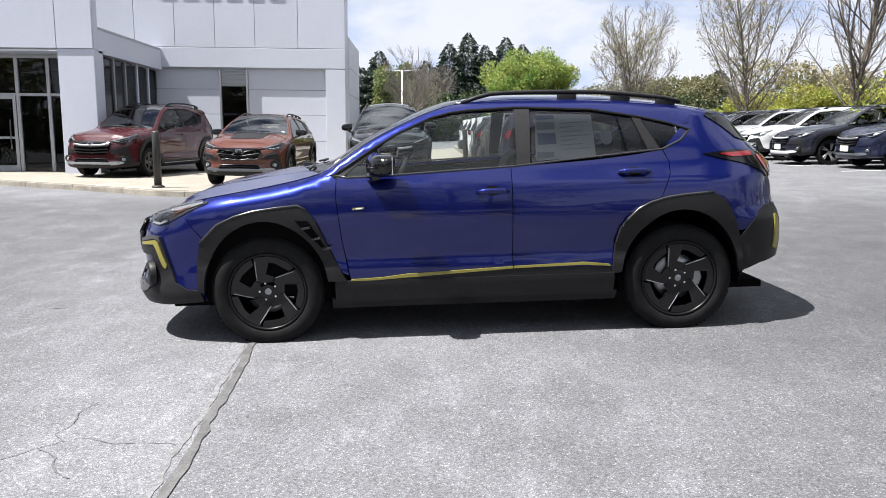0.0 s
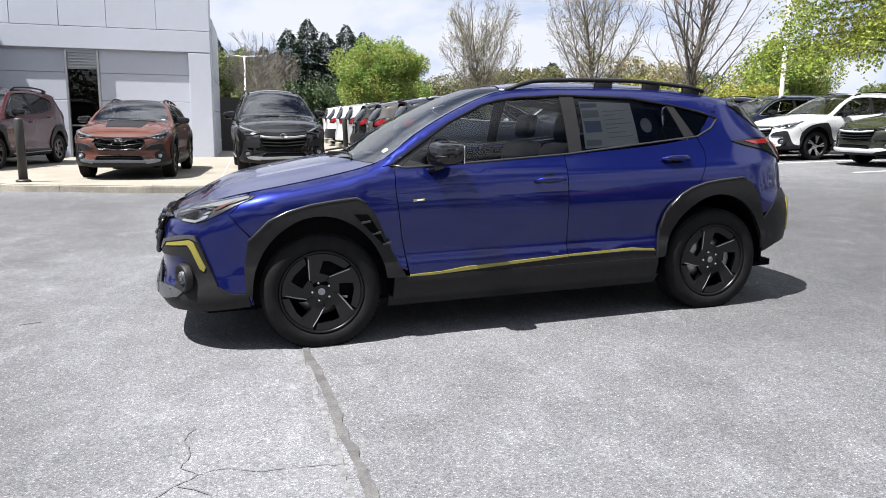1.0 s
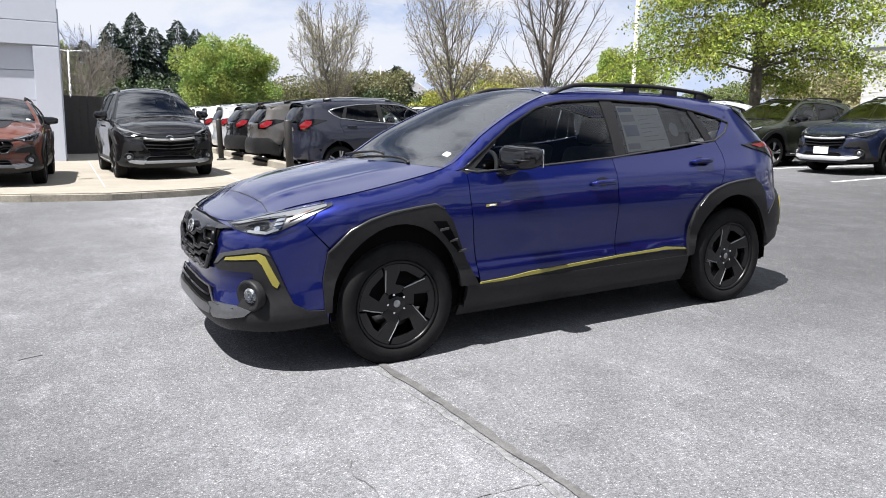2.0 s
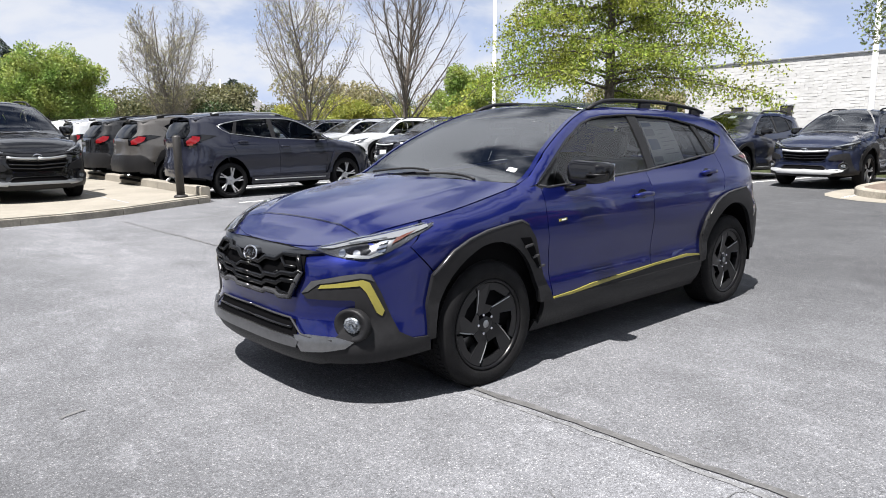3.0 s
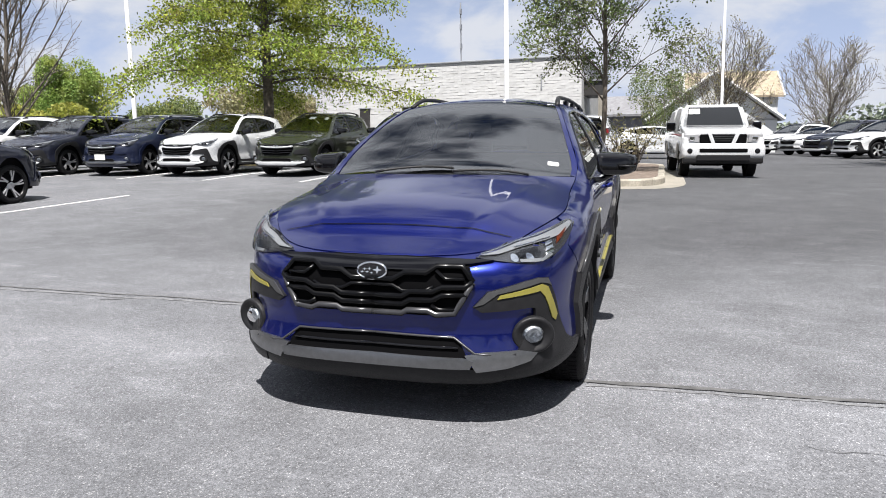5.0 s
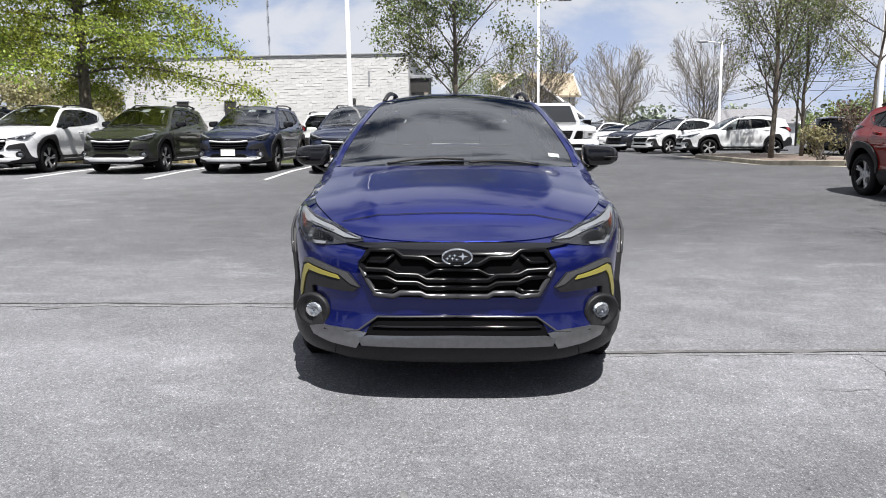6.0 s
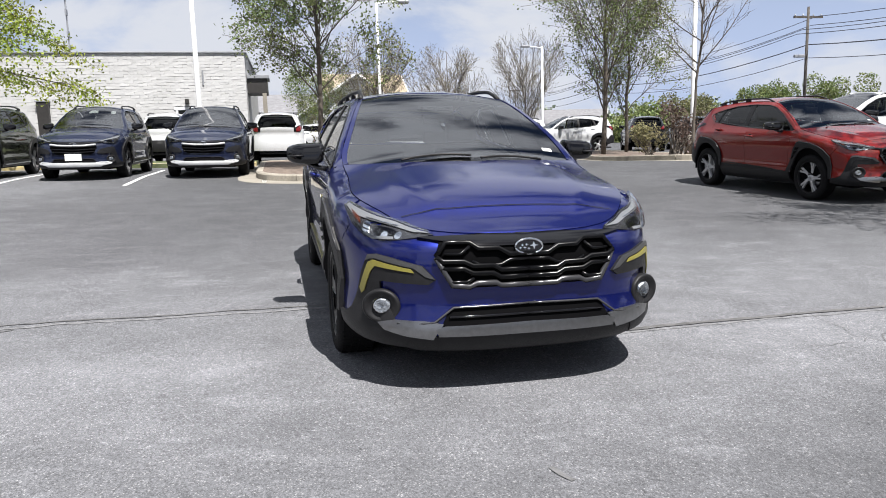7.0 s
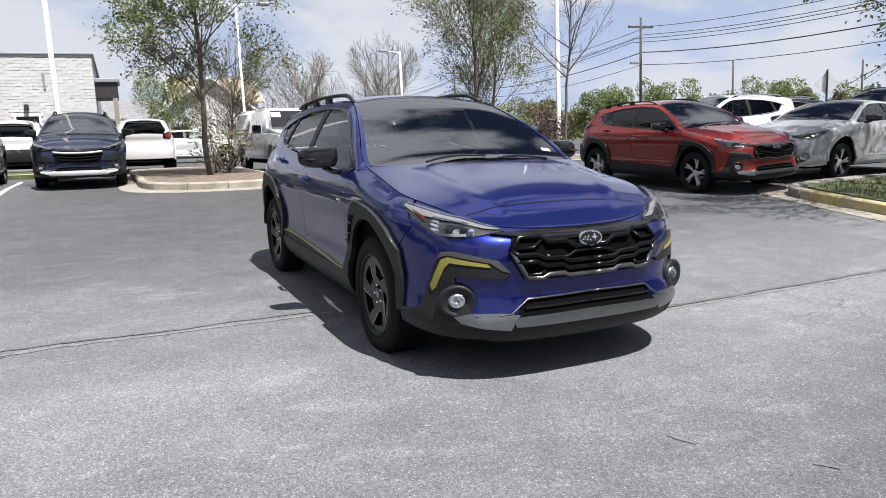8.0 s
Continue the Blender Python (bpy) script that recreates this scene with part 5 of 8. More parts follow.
        # tail lamps
        pan("tail_light", flank, [(1.50, 1.150), (1.72, 1.170), (2.02, 1.150), (qr(0.62) + 0.05, 1.10), (qr(0.62) + 0.05, 0.99), (2.04, 0.985), (1.98, 1.02), (1.80, 1.078), (1.62, 1.115)], GLOSS_BLACK, 0.008, (sd,), 0.02, "black-framed red tail light")
        pan("tail_lens", flank, [(1.60, 1.146), (1.88, 1.156), (1.90, 1.126), (1.70, 1.122)] if fine else [(1.80, 1.135), (2.00, 1.146), (2.02, 1.03), (1.97, 1.035), (1.86, 1.075)], RED_LENS, 0.013, (sd,), 0.006, "", 0.5)
        pan("tail_lens", flank, [(1.95, 1.13), (2.06, 1.12), (qr(0.66), 1.07), (qr(0.66), 1.01), (2.06, 1.01), (2.0, 1.05)], RED_LENS, 0.013, (sd,), 0.006, "", 0.5)
        if fine:
            pan("rear_corner_accent", flank, [(2.03, 0.52), (2.10, 0.50), (2.13, 0.62), (2.11, 0.72), (2.06, 0.74)], accent, 0.012, (sd,), 0.01)
            pan("door_badge", flank, [(-0.772, 0.858), (-0.702, 0.862), (-0.700, 0.876), (-0.770, 0.872)], YELLOW, 0.006, (sd,), 0.004, "small yellow and white trim badge")
            pan("badge_bar", flank, [(-0.752, 0.862), (-0.712, 0.864), (-0.711, 0.872), (-0.751, 0.870)], PAPER, 0.008, (sd,), 0.002)
    # wipers and stickers
    for a, b in (((-1.12, 0.55), (-0.83, -0.06)), ((-1.16, -0.10), (-0.88, -0.66))):
        pts = [topskin(a[0] + (b[0] - a[0]) * t * (1 - 0.7 * t) , (a[1] + (b[1] - a[1]) * t)) + np.array([0, 0, 0.022 - 0.012 * t]) for t in np.linspace(0, 1, 8)]
        v, f = tube(pts, 0.008, 6)
        bent("wiper", v, f, CLAD, car, shape)
    for sd in both:
        for xx in (-AXLE, AXLE):
            xw = float(shape.bend(np.array([xx, 0, 0]))[0])
            w = add_wheel(car, xw, sd, shape.tyre, rim_mat, style, fine)
            w.location.y = sd * 0.888 * shape.sy
    return car


def place_car(source, m, paint=None, old=None, label="", swap=()):
    """A copy at the pose m, in its own paint."""
    c = copy_thing(source, m)
    pairs = dict(swap)
    if paint is not None:
        pairs[old.name] = paint
    for o in c.children_recursive:
        if o.type == "MESH" and o.data.materials and o.data.materials[0].name in pairs:
            o.material_slots[0].link = "OBJECT"
            o.material_slots[0].material = pairs[o.data.materials[0].name]
    if label:
        c["label"] = label
    return c


# ---- ground and setting ----
def sheet(name, outline, height, mat, step, parent=None, label="", kind="", depth=0.0):
    """A flat outline diced and laid over the lot, height above it, with a skirt of depth."""
    bm = bmesh.new()
    f = bm.faces.new([bm.verts.new((x, y, 0)) for x, y in outline])
    bmesh.ops.triangulate(bm, faces=[f])
    for n in (0, 1):
        lo, hi = min(p[n] for p in outline), max(p[n] for p in outline)
        for i in range(1, int((hi - lo) / step) + 1):
            co, no = [0, 0, 0], [0, 0, 0]
            co[n], no[n] = lo + step * i, 1
            bmesh.ops.bisect_plane(bm, geom=bm.verts[:] + bm.edges[:] + bm.faces[:], plane_co=co, plane_no=no, dist=1e-5)
    for v in bm.verts:
        v.co.z = float(ground_z(v.co.x, v.co.y)) + height
    bmesh.ops.recalc_face_normals(bm, faces=bm.faces[:])
    if bm.faces[0].normal.z < 0:
        bmesh.ops.reverse_faces(bm, faces=bm.faces[:])
    if depth:
        rim = [e for e in bm.edges if len(e.link_faces) == 1]
        ex = bmesh.ops.extrude_edge_only(bm, edges=rim)
        for v in ex["geom"]:
            if isinstance(v, bmesh.types.BMVert):
                v.co.z -= depth
    ob = part(name, bm, mat, parent, label)
    if kind:
        ob["kind"] = kind
    return ob


def ribbon(name, pts, width, height, mat, parent=None, wobble=0.0, step=0.12, seed=3, label="", kind=""):
    """A strip along a line on the lot, with uneven edges."""
    rng = random.Random(seed)
    fine = []
    for (x0, y0), (x1, y1) in zip(pts[:-1], pts[1:]):
        k = max(1, int(math.hypot(x1 - x0, y1 - y0) / step))
        fine += [(x0 + (x1 - x0) * i / k, y0 + (y1 - y0) * i / k) for i in range(k)]
    fine.append(pts[-1])
    verts, faces = [], []
    drift = 0.0
    for i, (x, y) in enumerate(fine):
        a, b = fine[max(i - 1, 0)], fine[min(i + 1, len(fine) - 1)]
        d = math.hypot(b[0] - a[0], b[1] - a[1]) or 1
        nx, ny = -(b[1] - a[1]) / d, (b[0] - a[0]) / d
        drift = 0.75 * drift + rng.uniform(-1, 1) * wobble
        for s in (-1, 1):
            w = s * width * 0.5 * (1 + rng.uniform(-1, 1) * (0.45 if wobble else 0)) + drift
            px, py = x + nx * w, y + ny * w
            verts.append((px, py, float(ground_z(px, py)) + height))
    n = len(fine)
    faces = [(2 * i, 2 * i + 1, 2 * i + 3, 2 * i + 2) for i in range(n - 1)]
    return tagged(mesh_object(name, verts, faces, mat, parent), label, "", "", kind)


def kerb_run(name, pts, width, height, mat, piece, label, category="kerb"):
    """A kerb along a line, stone by stone."""
    top = tagged(new(name), label, category, "", "structure")
    fine = []
    for (x0, y0), (x1, y1) in zip(pts[:-1], pts[1:]):
        k = max(1, int(math.hypot(x1 - x0, y1 - y0) / 0.05))
        fine += [Vector((x0 + (x1 - x0) * i / k, y0 + (y1 - y0) * i / k, 0)) for i in range(k)]
    fine.append(Vector((*pts[-1], 0)))
    per = max(2, int(piece / 0.05))
    for s in range(0, len(fine) - 1, per):
        run = fine[s : s + per + 1]
        if len(run) < 3:
            continue
        run = [run[0].lerp(run[1], 0.12)] + run[2:-2:3] + [run[-1].lerp(run[-2], 0.12)]
        verts, faces = [], []
        for i, p in enumerate(run):
            a, b = run[max(i - 1, 0)], run[min(i + 1, len(run) - 1)]
            d = (b - a).normalized()
            nrm = Vector((-d.y, d.x, 0))
            for off, z in ((0.0, -0.15), (0.0, height - 0.03), (0.03, height), (width - 0.02, height), (width, height - 0.02), (width, -0.15)):
                q = p + nrm * off
                verts.append((q.x, q.y, float(ground_z(q.x, q.y)) + z))
        n = 6
        for i in range(len(run) - 1):
            faces += [(i * n + k, (i + 1) * n + k, (i + 1) * n + (k + 1) % n, i * n + (k + 1) % n) for k in range(n)]
        faces += [tuple(range(n))[::-1], tuple((len(run) - 1) * n + k for k in range(n))]
        mesh_object("kerb_stone", verts, faces, mat, top)
    return top


xs = np.unique(np.concatenate([[-700, -400, -220, -120, -80, -60], np.arange(-46, 62, 1.0), [70, 90, 130, 220, 400, 700]]))
gv = [(x, y, float(ground_z(x, y))) for x in xs for y in xs]
nn = len(xs)
gf = [(i * nn + j, (i + 1) * nn + j, (i + 1) * nn + j + 1, i * nn + j + 1) for i in range(nn - 1) for j in range(nn - 1)]
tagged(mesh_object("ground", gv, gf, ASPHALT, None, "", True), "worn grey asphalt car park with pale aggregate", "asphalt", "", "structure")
ribbon("tar_seam", [(-0.85, -1.5), (-0.9, 1.4), (-0.97, 2.6), (-1.08, 4.5), (-1.1, 5.2)], 0.046, 0.006, TAR, None, 0.010, 0.09, 3, "dark tar seam in the asphalt", "structure")
ribbon("worn_seam_edge", [(-0.905, -1.5), (-0.955, 1.4), (-1.025, 2.6), (-1.13, 4.5)], 0.026, 0.003, PALE_EDGE, None, 0.012, 0.07, 4, "pale worn edge of the seam", "structure")
ribbon("tar_seam", [(0.0, 6.3), (-0.05, 7.8), (-0.1, 9.8), (-0.2, 13.5)], 0.022, 0.005, TAR, None, 0.010, 0.09, 5, "thin dark seam in the asphalt", "structure")
ribbon("worn_seam_edge", [(-0.07, 6.3), (-0.12, 7.8), (-0.17, 9.8)], 0.035, 0.0035, PALE_EDGE, None, 0.016, 0.07, 6, "pale worn edge of the seam", "structure")
ribbon("asphalt_crack", [(-1.63, 3.52), (-1.66, 3.40), (-1.62, 3.28), (-1.66, 3.15), (-1.60, 3.08), (-1.70, 2.97), (-1.85, 2.86), (-2.2, 2.75)], 0.005, 0.004, CRACK, None, 0.010, 0.03, 7, "fine branching crack", "structure")
ribbon("asphalt_crack", [(-1.60, 3.08), (-1.48, 3.10), (-1.38, 3.06), (-1.28, 3.05), (-1.17, 3.02), (-1.02, 3.0)], 0.004, 0.004, CRACK, None, 0.010, 0.03, 8, "fine crack", "structure")
ribbon("asphalt_crack", [(-1.66, 3.0), (-1.55, 2.90), (-1.50, 2.80), (-1.40, 2.72)], 0.008, 0.004, CRACK, None, 0.010, 0.03, 9, "fine crack", "structure")
ribbon("asphalt_crack", [(-6.6, 11.7), (-6.2, 12.2), (-6.0, 12.5), (-5.6, 13.0)], 0.02, 0.004, CRACK, None, 0.02, 0.06, 10, "fine crack", "structure")
for i, (x, y, x2, y2) in enumerate(((-2.89, 5.52, -2.77, 5.57), (-3.22, 5.25, -3.30, 5.20), (-0.26, 8.52, -0.20, 8.33), (2.90, 10.03, 3.02, 9.88), (-1.44, 12.40, -1.40, 12.2), (-1.28, 10.3, -1.3, 10.1))):
    ribbon("asphalt_scar", [(x, y), (x2, y2)], 0.022, 0.004, CRACK, None, 0.006, 0.03, 20 + i, "short dark scar in the asphalt", "structure")
for i, y in enumerate((7.05, 9.85, 12.6, 15.35, 18.0, 20.7, 23.4, 26.1, 28.8)):
    ribbon("parking_line", [(10.6, y), (16.2, y + 0.1)], 0.10, 0.006, LINE, None, 0.0, 0.5, 40 + i, "worn white parking line", "structure")
for i, y in enumerate((14.62, 17.75, 20.5, 23.3, 26.0)):
    ribbon("parking_line", [(2.3, y), (7.0, y - 0.12)], 0.10, 0.006, LINE, None, 0.0, 0.5, 60 + i, "worn white parking line", "structure")
ribbon("parking_line", [(4.6, -3.55), (8.6, -3.75)], 0.10, 0.006, LINE, None, 0.0, 0.5, 70, "worn white parking line", "structure")

APRON = [(-30, 27.0), (-16, 20.3), (-9.78, 16.97), (-7.09, 15.5), (-5.3, 14.42), (-3.2, 13.88), (-2.0, 13.75), (-0.6, 14.12), (0.2, 14.4), (1.2, 14.85), (1.9, 15.1), (1.95, 20.0), (1.95, 42.0), (-30, 42.0)]
sheet("pavement_apron", APRON, 0.13, CONCRETE, 1.0, None, "pale concrete display apron", "structure", 0.15)
kerb_run("kerb_apron", [(p[0] - 0.0, p[1] - 0.012) for p in APRON[1:11]], 0.16, 0.136, KERB, 1.6, "weathered concrete kerb round the apron")
kerb_run("kerb_stalls", [(1.97, 15.2), (1.97, 42.0)], 0.18, 0.30, CONCRETE, 2.4, "pale raised kerb behind the parked cars")
for i, x in enumerate(np.arange(-14, 1.5, 2.4)):
    ribbon("pavement_joint", [(x, 17.2 if x < -7 else 15.0), (x, 24.2)], 0.018, 0.134, JOINT, None, 0.0, 0.5, 80 + i, "joint in the concrete", "structure")


def island(name, outline, mat, kerb_mat, label, h=0.14):
    cx, cy = sum(p[0] for p in outline) / len(outline), sum(p[1] for p in outline) / len(outline)
    inner = [(x + (cx - x) * 0.14 / math.hypot(cx - x, cy - y), y + (cy - y) * 0.14 / math.hypot(cx - x, cy - y)) for x, y in outline]
    sheet(name + "_bed", inner, h + 0.0, mat, 0.8, None, label, "structure", 0.1)
    loop = outline + outline[:1]
    kerb_run(name + "_kerb", loop, 0.17, h + 0.012, kerb_mat, 1.2, "concrete kerb round the planted island")


def rounded(pts, r, n=5):
    """Rounds the corners of an outline."""
    out = []
    k = len(pts)
    for i in range(k):
        p, a, b = Vector(pts[i]), Vector(pts[i - 1]), Vector(pts[(i + 1) % k])
        da, db = (a - p).normalized(), (b - p).normalized()
        rr = min(r, (a - p).length * 0.45, (b - p).length * 0.45)
        s, e = p + da * rr, p + db * rr
        for j in range(n + 1):
            t = j / n
            q = s.lerp(p, t).lerp(p.lerp(e, t), t)
            out.append((q.x, q.y))
    return out


island("island_east", rounded([(10.5, 4.2), (19.0, 4.3), (19.0, 7.4), (10.7, 7.25)], 1.4), MULCH, KERB, "bark mulch bed with grass behind")
sheet("pavement_gutter", rounded([(9.95, 3.75), (19, 3.9), (19, 7.6), (10.15, 7.7)], 1.7), 0.006, CONCRETE, 0.8, None, "pale concrete gutter round the island", "structure")
sheet("grass_strip_east", rounded([(17.9, 7.5), (20.6, 7.5), (20.6, 30), (18.1, 30)], 0.4), 0.13, GRASS, 1.0, None, "short grass strip behind the parked row", "structure", 0.14)
kerb_run("kerb_yellow_east", [(17.95, 30.0), (17.95, 7.5)], 0.16, 0.14, KERB_YELLOW, 1.8, "worn yellow painted kerb behind the parked row")
island("island_south_east", rounded([(12.6, -4.0), (24.5, -3.7), (26, -7.5), (13.0, -8.2)], 1.2), MULCH, KERB, "bark mulch bed with shrubs")
sheet("pavement_gutter_south", rounded([(12.0, -3.6), (26, -3.2), (26.6, -8.0), (12.4, -8.7)], 1.4), 0.006, CONCRETE, 0.8, None, "pale concrete gutter round the island", "structure")
island("island_yellow", rounded([(3.45, -2.4), (3.55, -9.0), (0.2, -9.0), (0.3, -1.7)], 0.5), GRASS, KERB_YELLOW, "grass and moss in the yellow-kerbed island")
sheet("pavement_gutter_yellow", rounded([(4.15, -2.2), (4.0, -9.4), (-0.3, -9.4), (-0.1, -0.9)], 0.6), 0.006, CONCRETE, 0.8, None, "pale broken concrete gutter", "structure")
rng = np.random.default_rng(71)
blades = np.stack([rng.uniform(0.65, 3.2, 9000), rng.uniform(-8.7, -2.0, 9000), np.zeros(9000)], 1)
blades = blades[blades[:, 1] < -1.95 - 0.21 * blades[:, 0]]
blades[:, 2] = ground_z(blades[:, 0], blades[:, 1]) + 0.13
lean = rng.normal(0, 0.35, blades.shape) * 0.07
lean[:, 2] = rng.uniform(0.03, 0.085, len(blades))
wide = rng.normal(0, 0.006, blades.shape) * np.array([1, 1, 0])
GRASS_BLADE = material("moss_green_grass_blades", (0.085, 0.105, 0.035), 0.8, piece=0.5)
tagged(fast_mesh("grass", np.stack([blades - wide, blades + wide, blades + lean], 1).reshape(-1, 3), np.arange(3 * len(blades)).reshape(-1, 3), GRASS_BLADE, None), "patchy green grass and moss in the yellow-kerbed island", "grass", "", "stuff")
for stone in bpy.data.objects["island_yellow_kerb"].children:
    if sum(v.co.x for v in stone.data.vertices) / len(stone.data.vertices) > 3.1:
        stone.data.materials[0] = KERB_GREY


# ---- showroom building ----
def wall_panel(parent, x0, x1, y, z0, z1, mat=PANEL, name="panel", deep=0.05):
    g2 = 0.008
    bm = box_bm(x0 + g2, x1 - g2, y - deep, y, z0 + g2, z1 - g2, 0.006, 1)
    return part(name, bm, mat, parent)


def showroom():
    b = thing("showroom_building", "white metal-panelled showroom with glazed entrance and tall fascia", "building", None)
    Y0, X1, Z0 = 24.5, -2.56, 0.30

    def core(nm, *a, mat=JOINT):
        return part(nm, box_bm(*a), mat, b)

    RD = 0.16
    # tall block
    core("wall", -22, X1 - 0.05, Y0 + RD, Y0 + 4.9, Z0 - 0.4, 3.62)
    core("upper_wall", -22, X1 - 0.02, Y0 + 0.02, Y0 + 0.9, 3.66, 8.2)
    core("rear_wall", -22, X1 - 0.02, Y0 + 0.9, Y0 + 4.9, 3.62, 4.8)
    core("corner_pier", -3.20, X1 - 0.02, Y0 + 0.02, Y0 + 0.95, Z0 - 0.4, 3.66)
    wall_panel(b, -3.22, X1, Y0 + 0.02, Z0 - 0.1, 3.62)
    part("pier_side", box_bm(X1 - 0.02, X1, Y0 + 0.02, Y0 + 0.9, Z0 - 0.4, 8.2), PANEL, b)
    for z0, z1 in ((-0.1, 0.9), (0.9, 1.9), (1.9, 2.9), (2.9, 3.8), (3.8, 4.8)):
        part("side_panel", box_bm(X1 - 0.02, X1 + 0.03, Y0 + 0.9, Y0 + 4.9, z0 + 0.01, z1 - 0.01, 0.006, 1), PANEL, b)
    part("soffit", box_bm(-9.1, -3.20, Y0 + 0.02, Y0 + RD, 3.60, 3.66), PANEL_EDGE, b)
    xs2 = [-12.2, -10.8, -9.4, -8.1, -6.8, -5.5, -4.1, X1]
    for a, c in zip(xs2[:-1], xs2[1:]):
        wall_panel(b, a, c, Y0 + 0.02, 4.28, 6.1)
        wall_panel(b, a, c, Y0 + 0.02, 6.1, 8.2)
    wall_panel(b, -12.2, X1, Y0 + 0.02, 3.64, 4.28)
    # recessed wall with a window slot
    zz = [Z0 - 0.1, 1.27, 2.13, 2.95, 3.62]
    for a, c in ((-9.1, -6.70), (-5.80, -3.20)):
        for z0, z1 in zip(zz[:-1], zz[1:]):
            wall_panel(b, a, c, Y0 + RD, z0, z1)
    part("window_frame", box_bm(-6.72, -6.66, Y0 + RD - 0.18, Y0 + RD, Z0, 3.62), POLE_GREY, b)
    part("window_frame", box_bm(-5.84, -5.78, Y0 + RD - 0.18, Y0 + RD, Z0, 3.62), POLE_GREY, b)
    part("window_pane", box_bm(-6.66, -5.84, Y0 + RD - 0.08, Y0 + RD - 0.06, Z0, 3.05), SHOP_GLASS, b)
    part("window_head", box_bm(-6.66, -5.84, Y0 + RD - 0.10, Y0 + RD - 0.04, 3.05, 3.62), SATIN, b)
    for i in range(6):
        part("louvre_slat", box_bm(-6.65, -5.85, Y0 + RD - 0.16, Y0 + RD - 0.10, 3.10 + i * 0.085, 3.13 + i * 0.085), SATIN, b)
    part("window_bar", box_bm(-6.66, -5.84, Y0 + RD - 0.10, Y0 + RD - 0.04, 1.35, 1.40), POLE_GREY, b)
    # sign letters, cut to plain bars
    for i, x in enumerate((-8.6, -7.9, -7.2, -6.5, -5.8, -5.1)):
        part("sign_bar", box_bm(x, x + 0.52, Y0 - 0.08, Y0 - 0.03, 5.98, 6.5, 0.03), PANEL_EDGE, b)
    # entrance wing, nearer
    YW, XW = 19.55, -8.58
    core("wing_wall", -22, XW - 0.02, YW + 0.02, YW + 0.3, 3.62, 8.2)
    part("beam", box_bm(XW - 0.35, XW, YW + 0.3, Y0 + 0.02, 3.55, 4.16), PANEL, b)
    part("beam_cap", box_bm(XW - 0.35, XW + 0.02, YW + 0.3, Y0 + 0.0, 4.16, 4.22), PANEL_EDGE, b)
    for a, c in ((-9.52, XW), (-11.2, -9.52), (-12.7, -11.2), (-14.2, -12.7), (-17.5, -14.2)):
        wall_panel(b, a, c, YW + 0.02, 3.62, 8.2)
    part("pillar", box_bm(-9.52, XW, YW, YW + 0.55, Z0 - 0.3, 3.62, 0.01, 1), PANEL, b)
    part("blade_side", box_bm(XW - 0.02, XW, YW + 0.02, YW + 0.3, 3.62, 8.2), PANEL, b)
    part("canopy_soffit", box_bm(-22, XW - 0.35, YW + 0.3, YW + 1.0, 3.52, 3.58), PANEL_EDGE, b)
    # glazed entrance, set back
    YG = YW + 0.95
    part("floor_inside", box_bm(-22, XW - 0.3, YG, YG + 12, 0.30, 0.34), CONCRETE, b)
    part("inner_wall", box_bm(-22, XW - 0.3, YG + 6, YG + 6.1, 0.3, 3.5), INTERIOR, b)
    part("inner_ceiling", box_bm(-22, XW - 0.3, YG, YG + 6.1, 3.5, 3.58), HEADLINER, b)
    # White band hung behind the upper glass.
    part("bulkhead", box_bm(-22, -9.75, YG + 0.9, YG + 1.1, 2.62, 3.16), PANEL, b, "white band behind the glass")
    for x in (-22, -19.0, -16.5, -14.0, -12.95, -11.15, -10.3, -9.75):
        part("mullion", box_bm(x, x + 0.09, YG - 0.06, YG + 0.06, 0.3, 3.52), ALUMINIUM, b)
    for z in (0.30, 2.45, 3.46):
        part("transom", box_bm(-22, -9.7, YG - 0.055, YG + 0.055, z, z + 0.07), ALUMINIUM, b)
    for x in (-12.85, -12.0):
        for x0, x1, z0, z1 in ((x, x + 0.08, 0.37, 2.45), (x + 0.76, x + 0.84, 0.37, 2.45), (x + 0.08, x + 0.76, 0.37, 0.55), (x + 0.08, x + 0.76, 1.28, 1.34), (x + 0.08, x + 0.76, 2.36, 2.45)):
            part("door_leaf", box_bm(x0, x1, YG - 0.09, YG - 0.065, z0, z1), ALUMINIUM, b)
        part("pull_bar", box_bm(x + 0.66, x + 0.69, YG - 0.15, YG - 0.12, 1.0, 1.8, 0.008), CHROME, b)
    part("entrance_pane", box_bm(-22, -9.7, YG - 0.01, YG + 0.01, 0.3, 3.5), SHOP_GLASS, b)
    # side window wall under the beam
    for y in (YW + 0.8, YW + 1.6, YW + 2.4, YW + 3.3, YW + 4.2):
        part("mullion", box_bm(XW - 0.30, XW - 0.18, y, y + 0.10, 0.3, 3.55), POLE_GREY if y < YW + 3 else PANEL, b)
    part("side_pane", box_bm(XW - 0.25, XW - 0.23, YW + 0.75, Y0 + 0.9, 0.3, 3.5), SHOP_GLASS, b)
    # dark fence behind the corner
    part("fence_rail", box_bm(X1 + 0.02, X1 + 2.05, Y0 + 5.27, Y0 + 5.33, Z0 - 0.4, 2.45), BOLLARD, b)
    for k in range(8):
        part("fence_board", box_bm(X1 + 0.02 + k * 0.25, X1 + 0.26 + k * 0.25, Y0 + 5.2, Y0 + 5.26, Z0 - 0.4, 2.5), BOLLARD, b)
    return b


showroom()


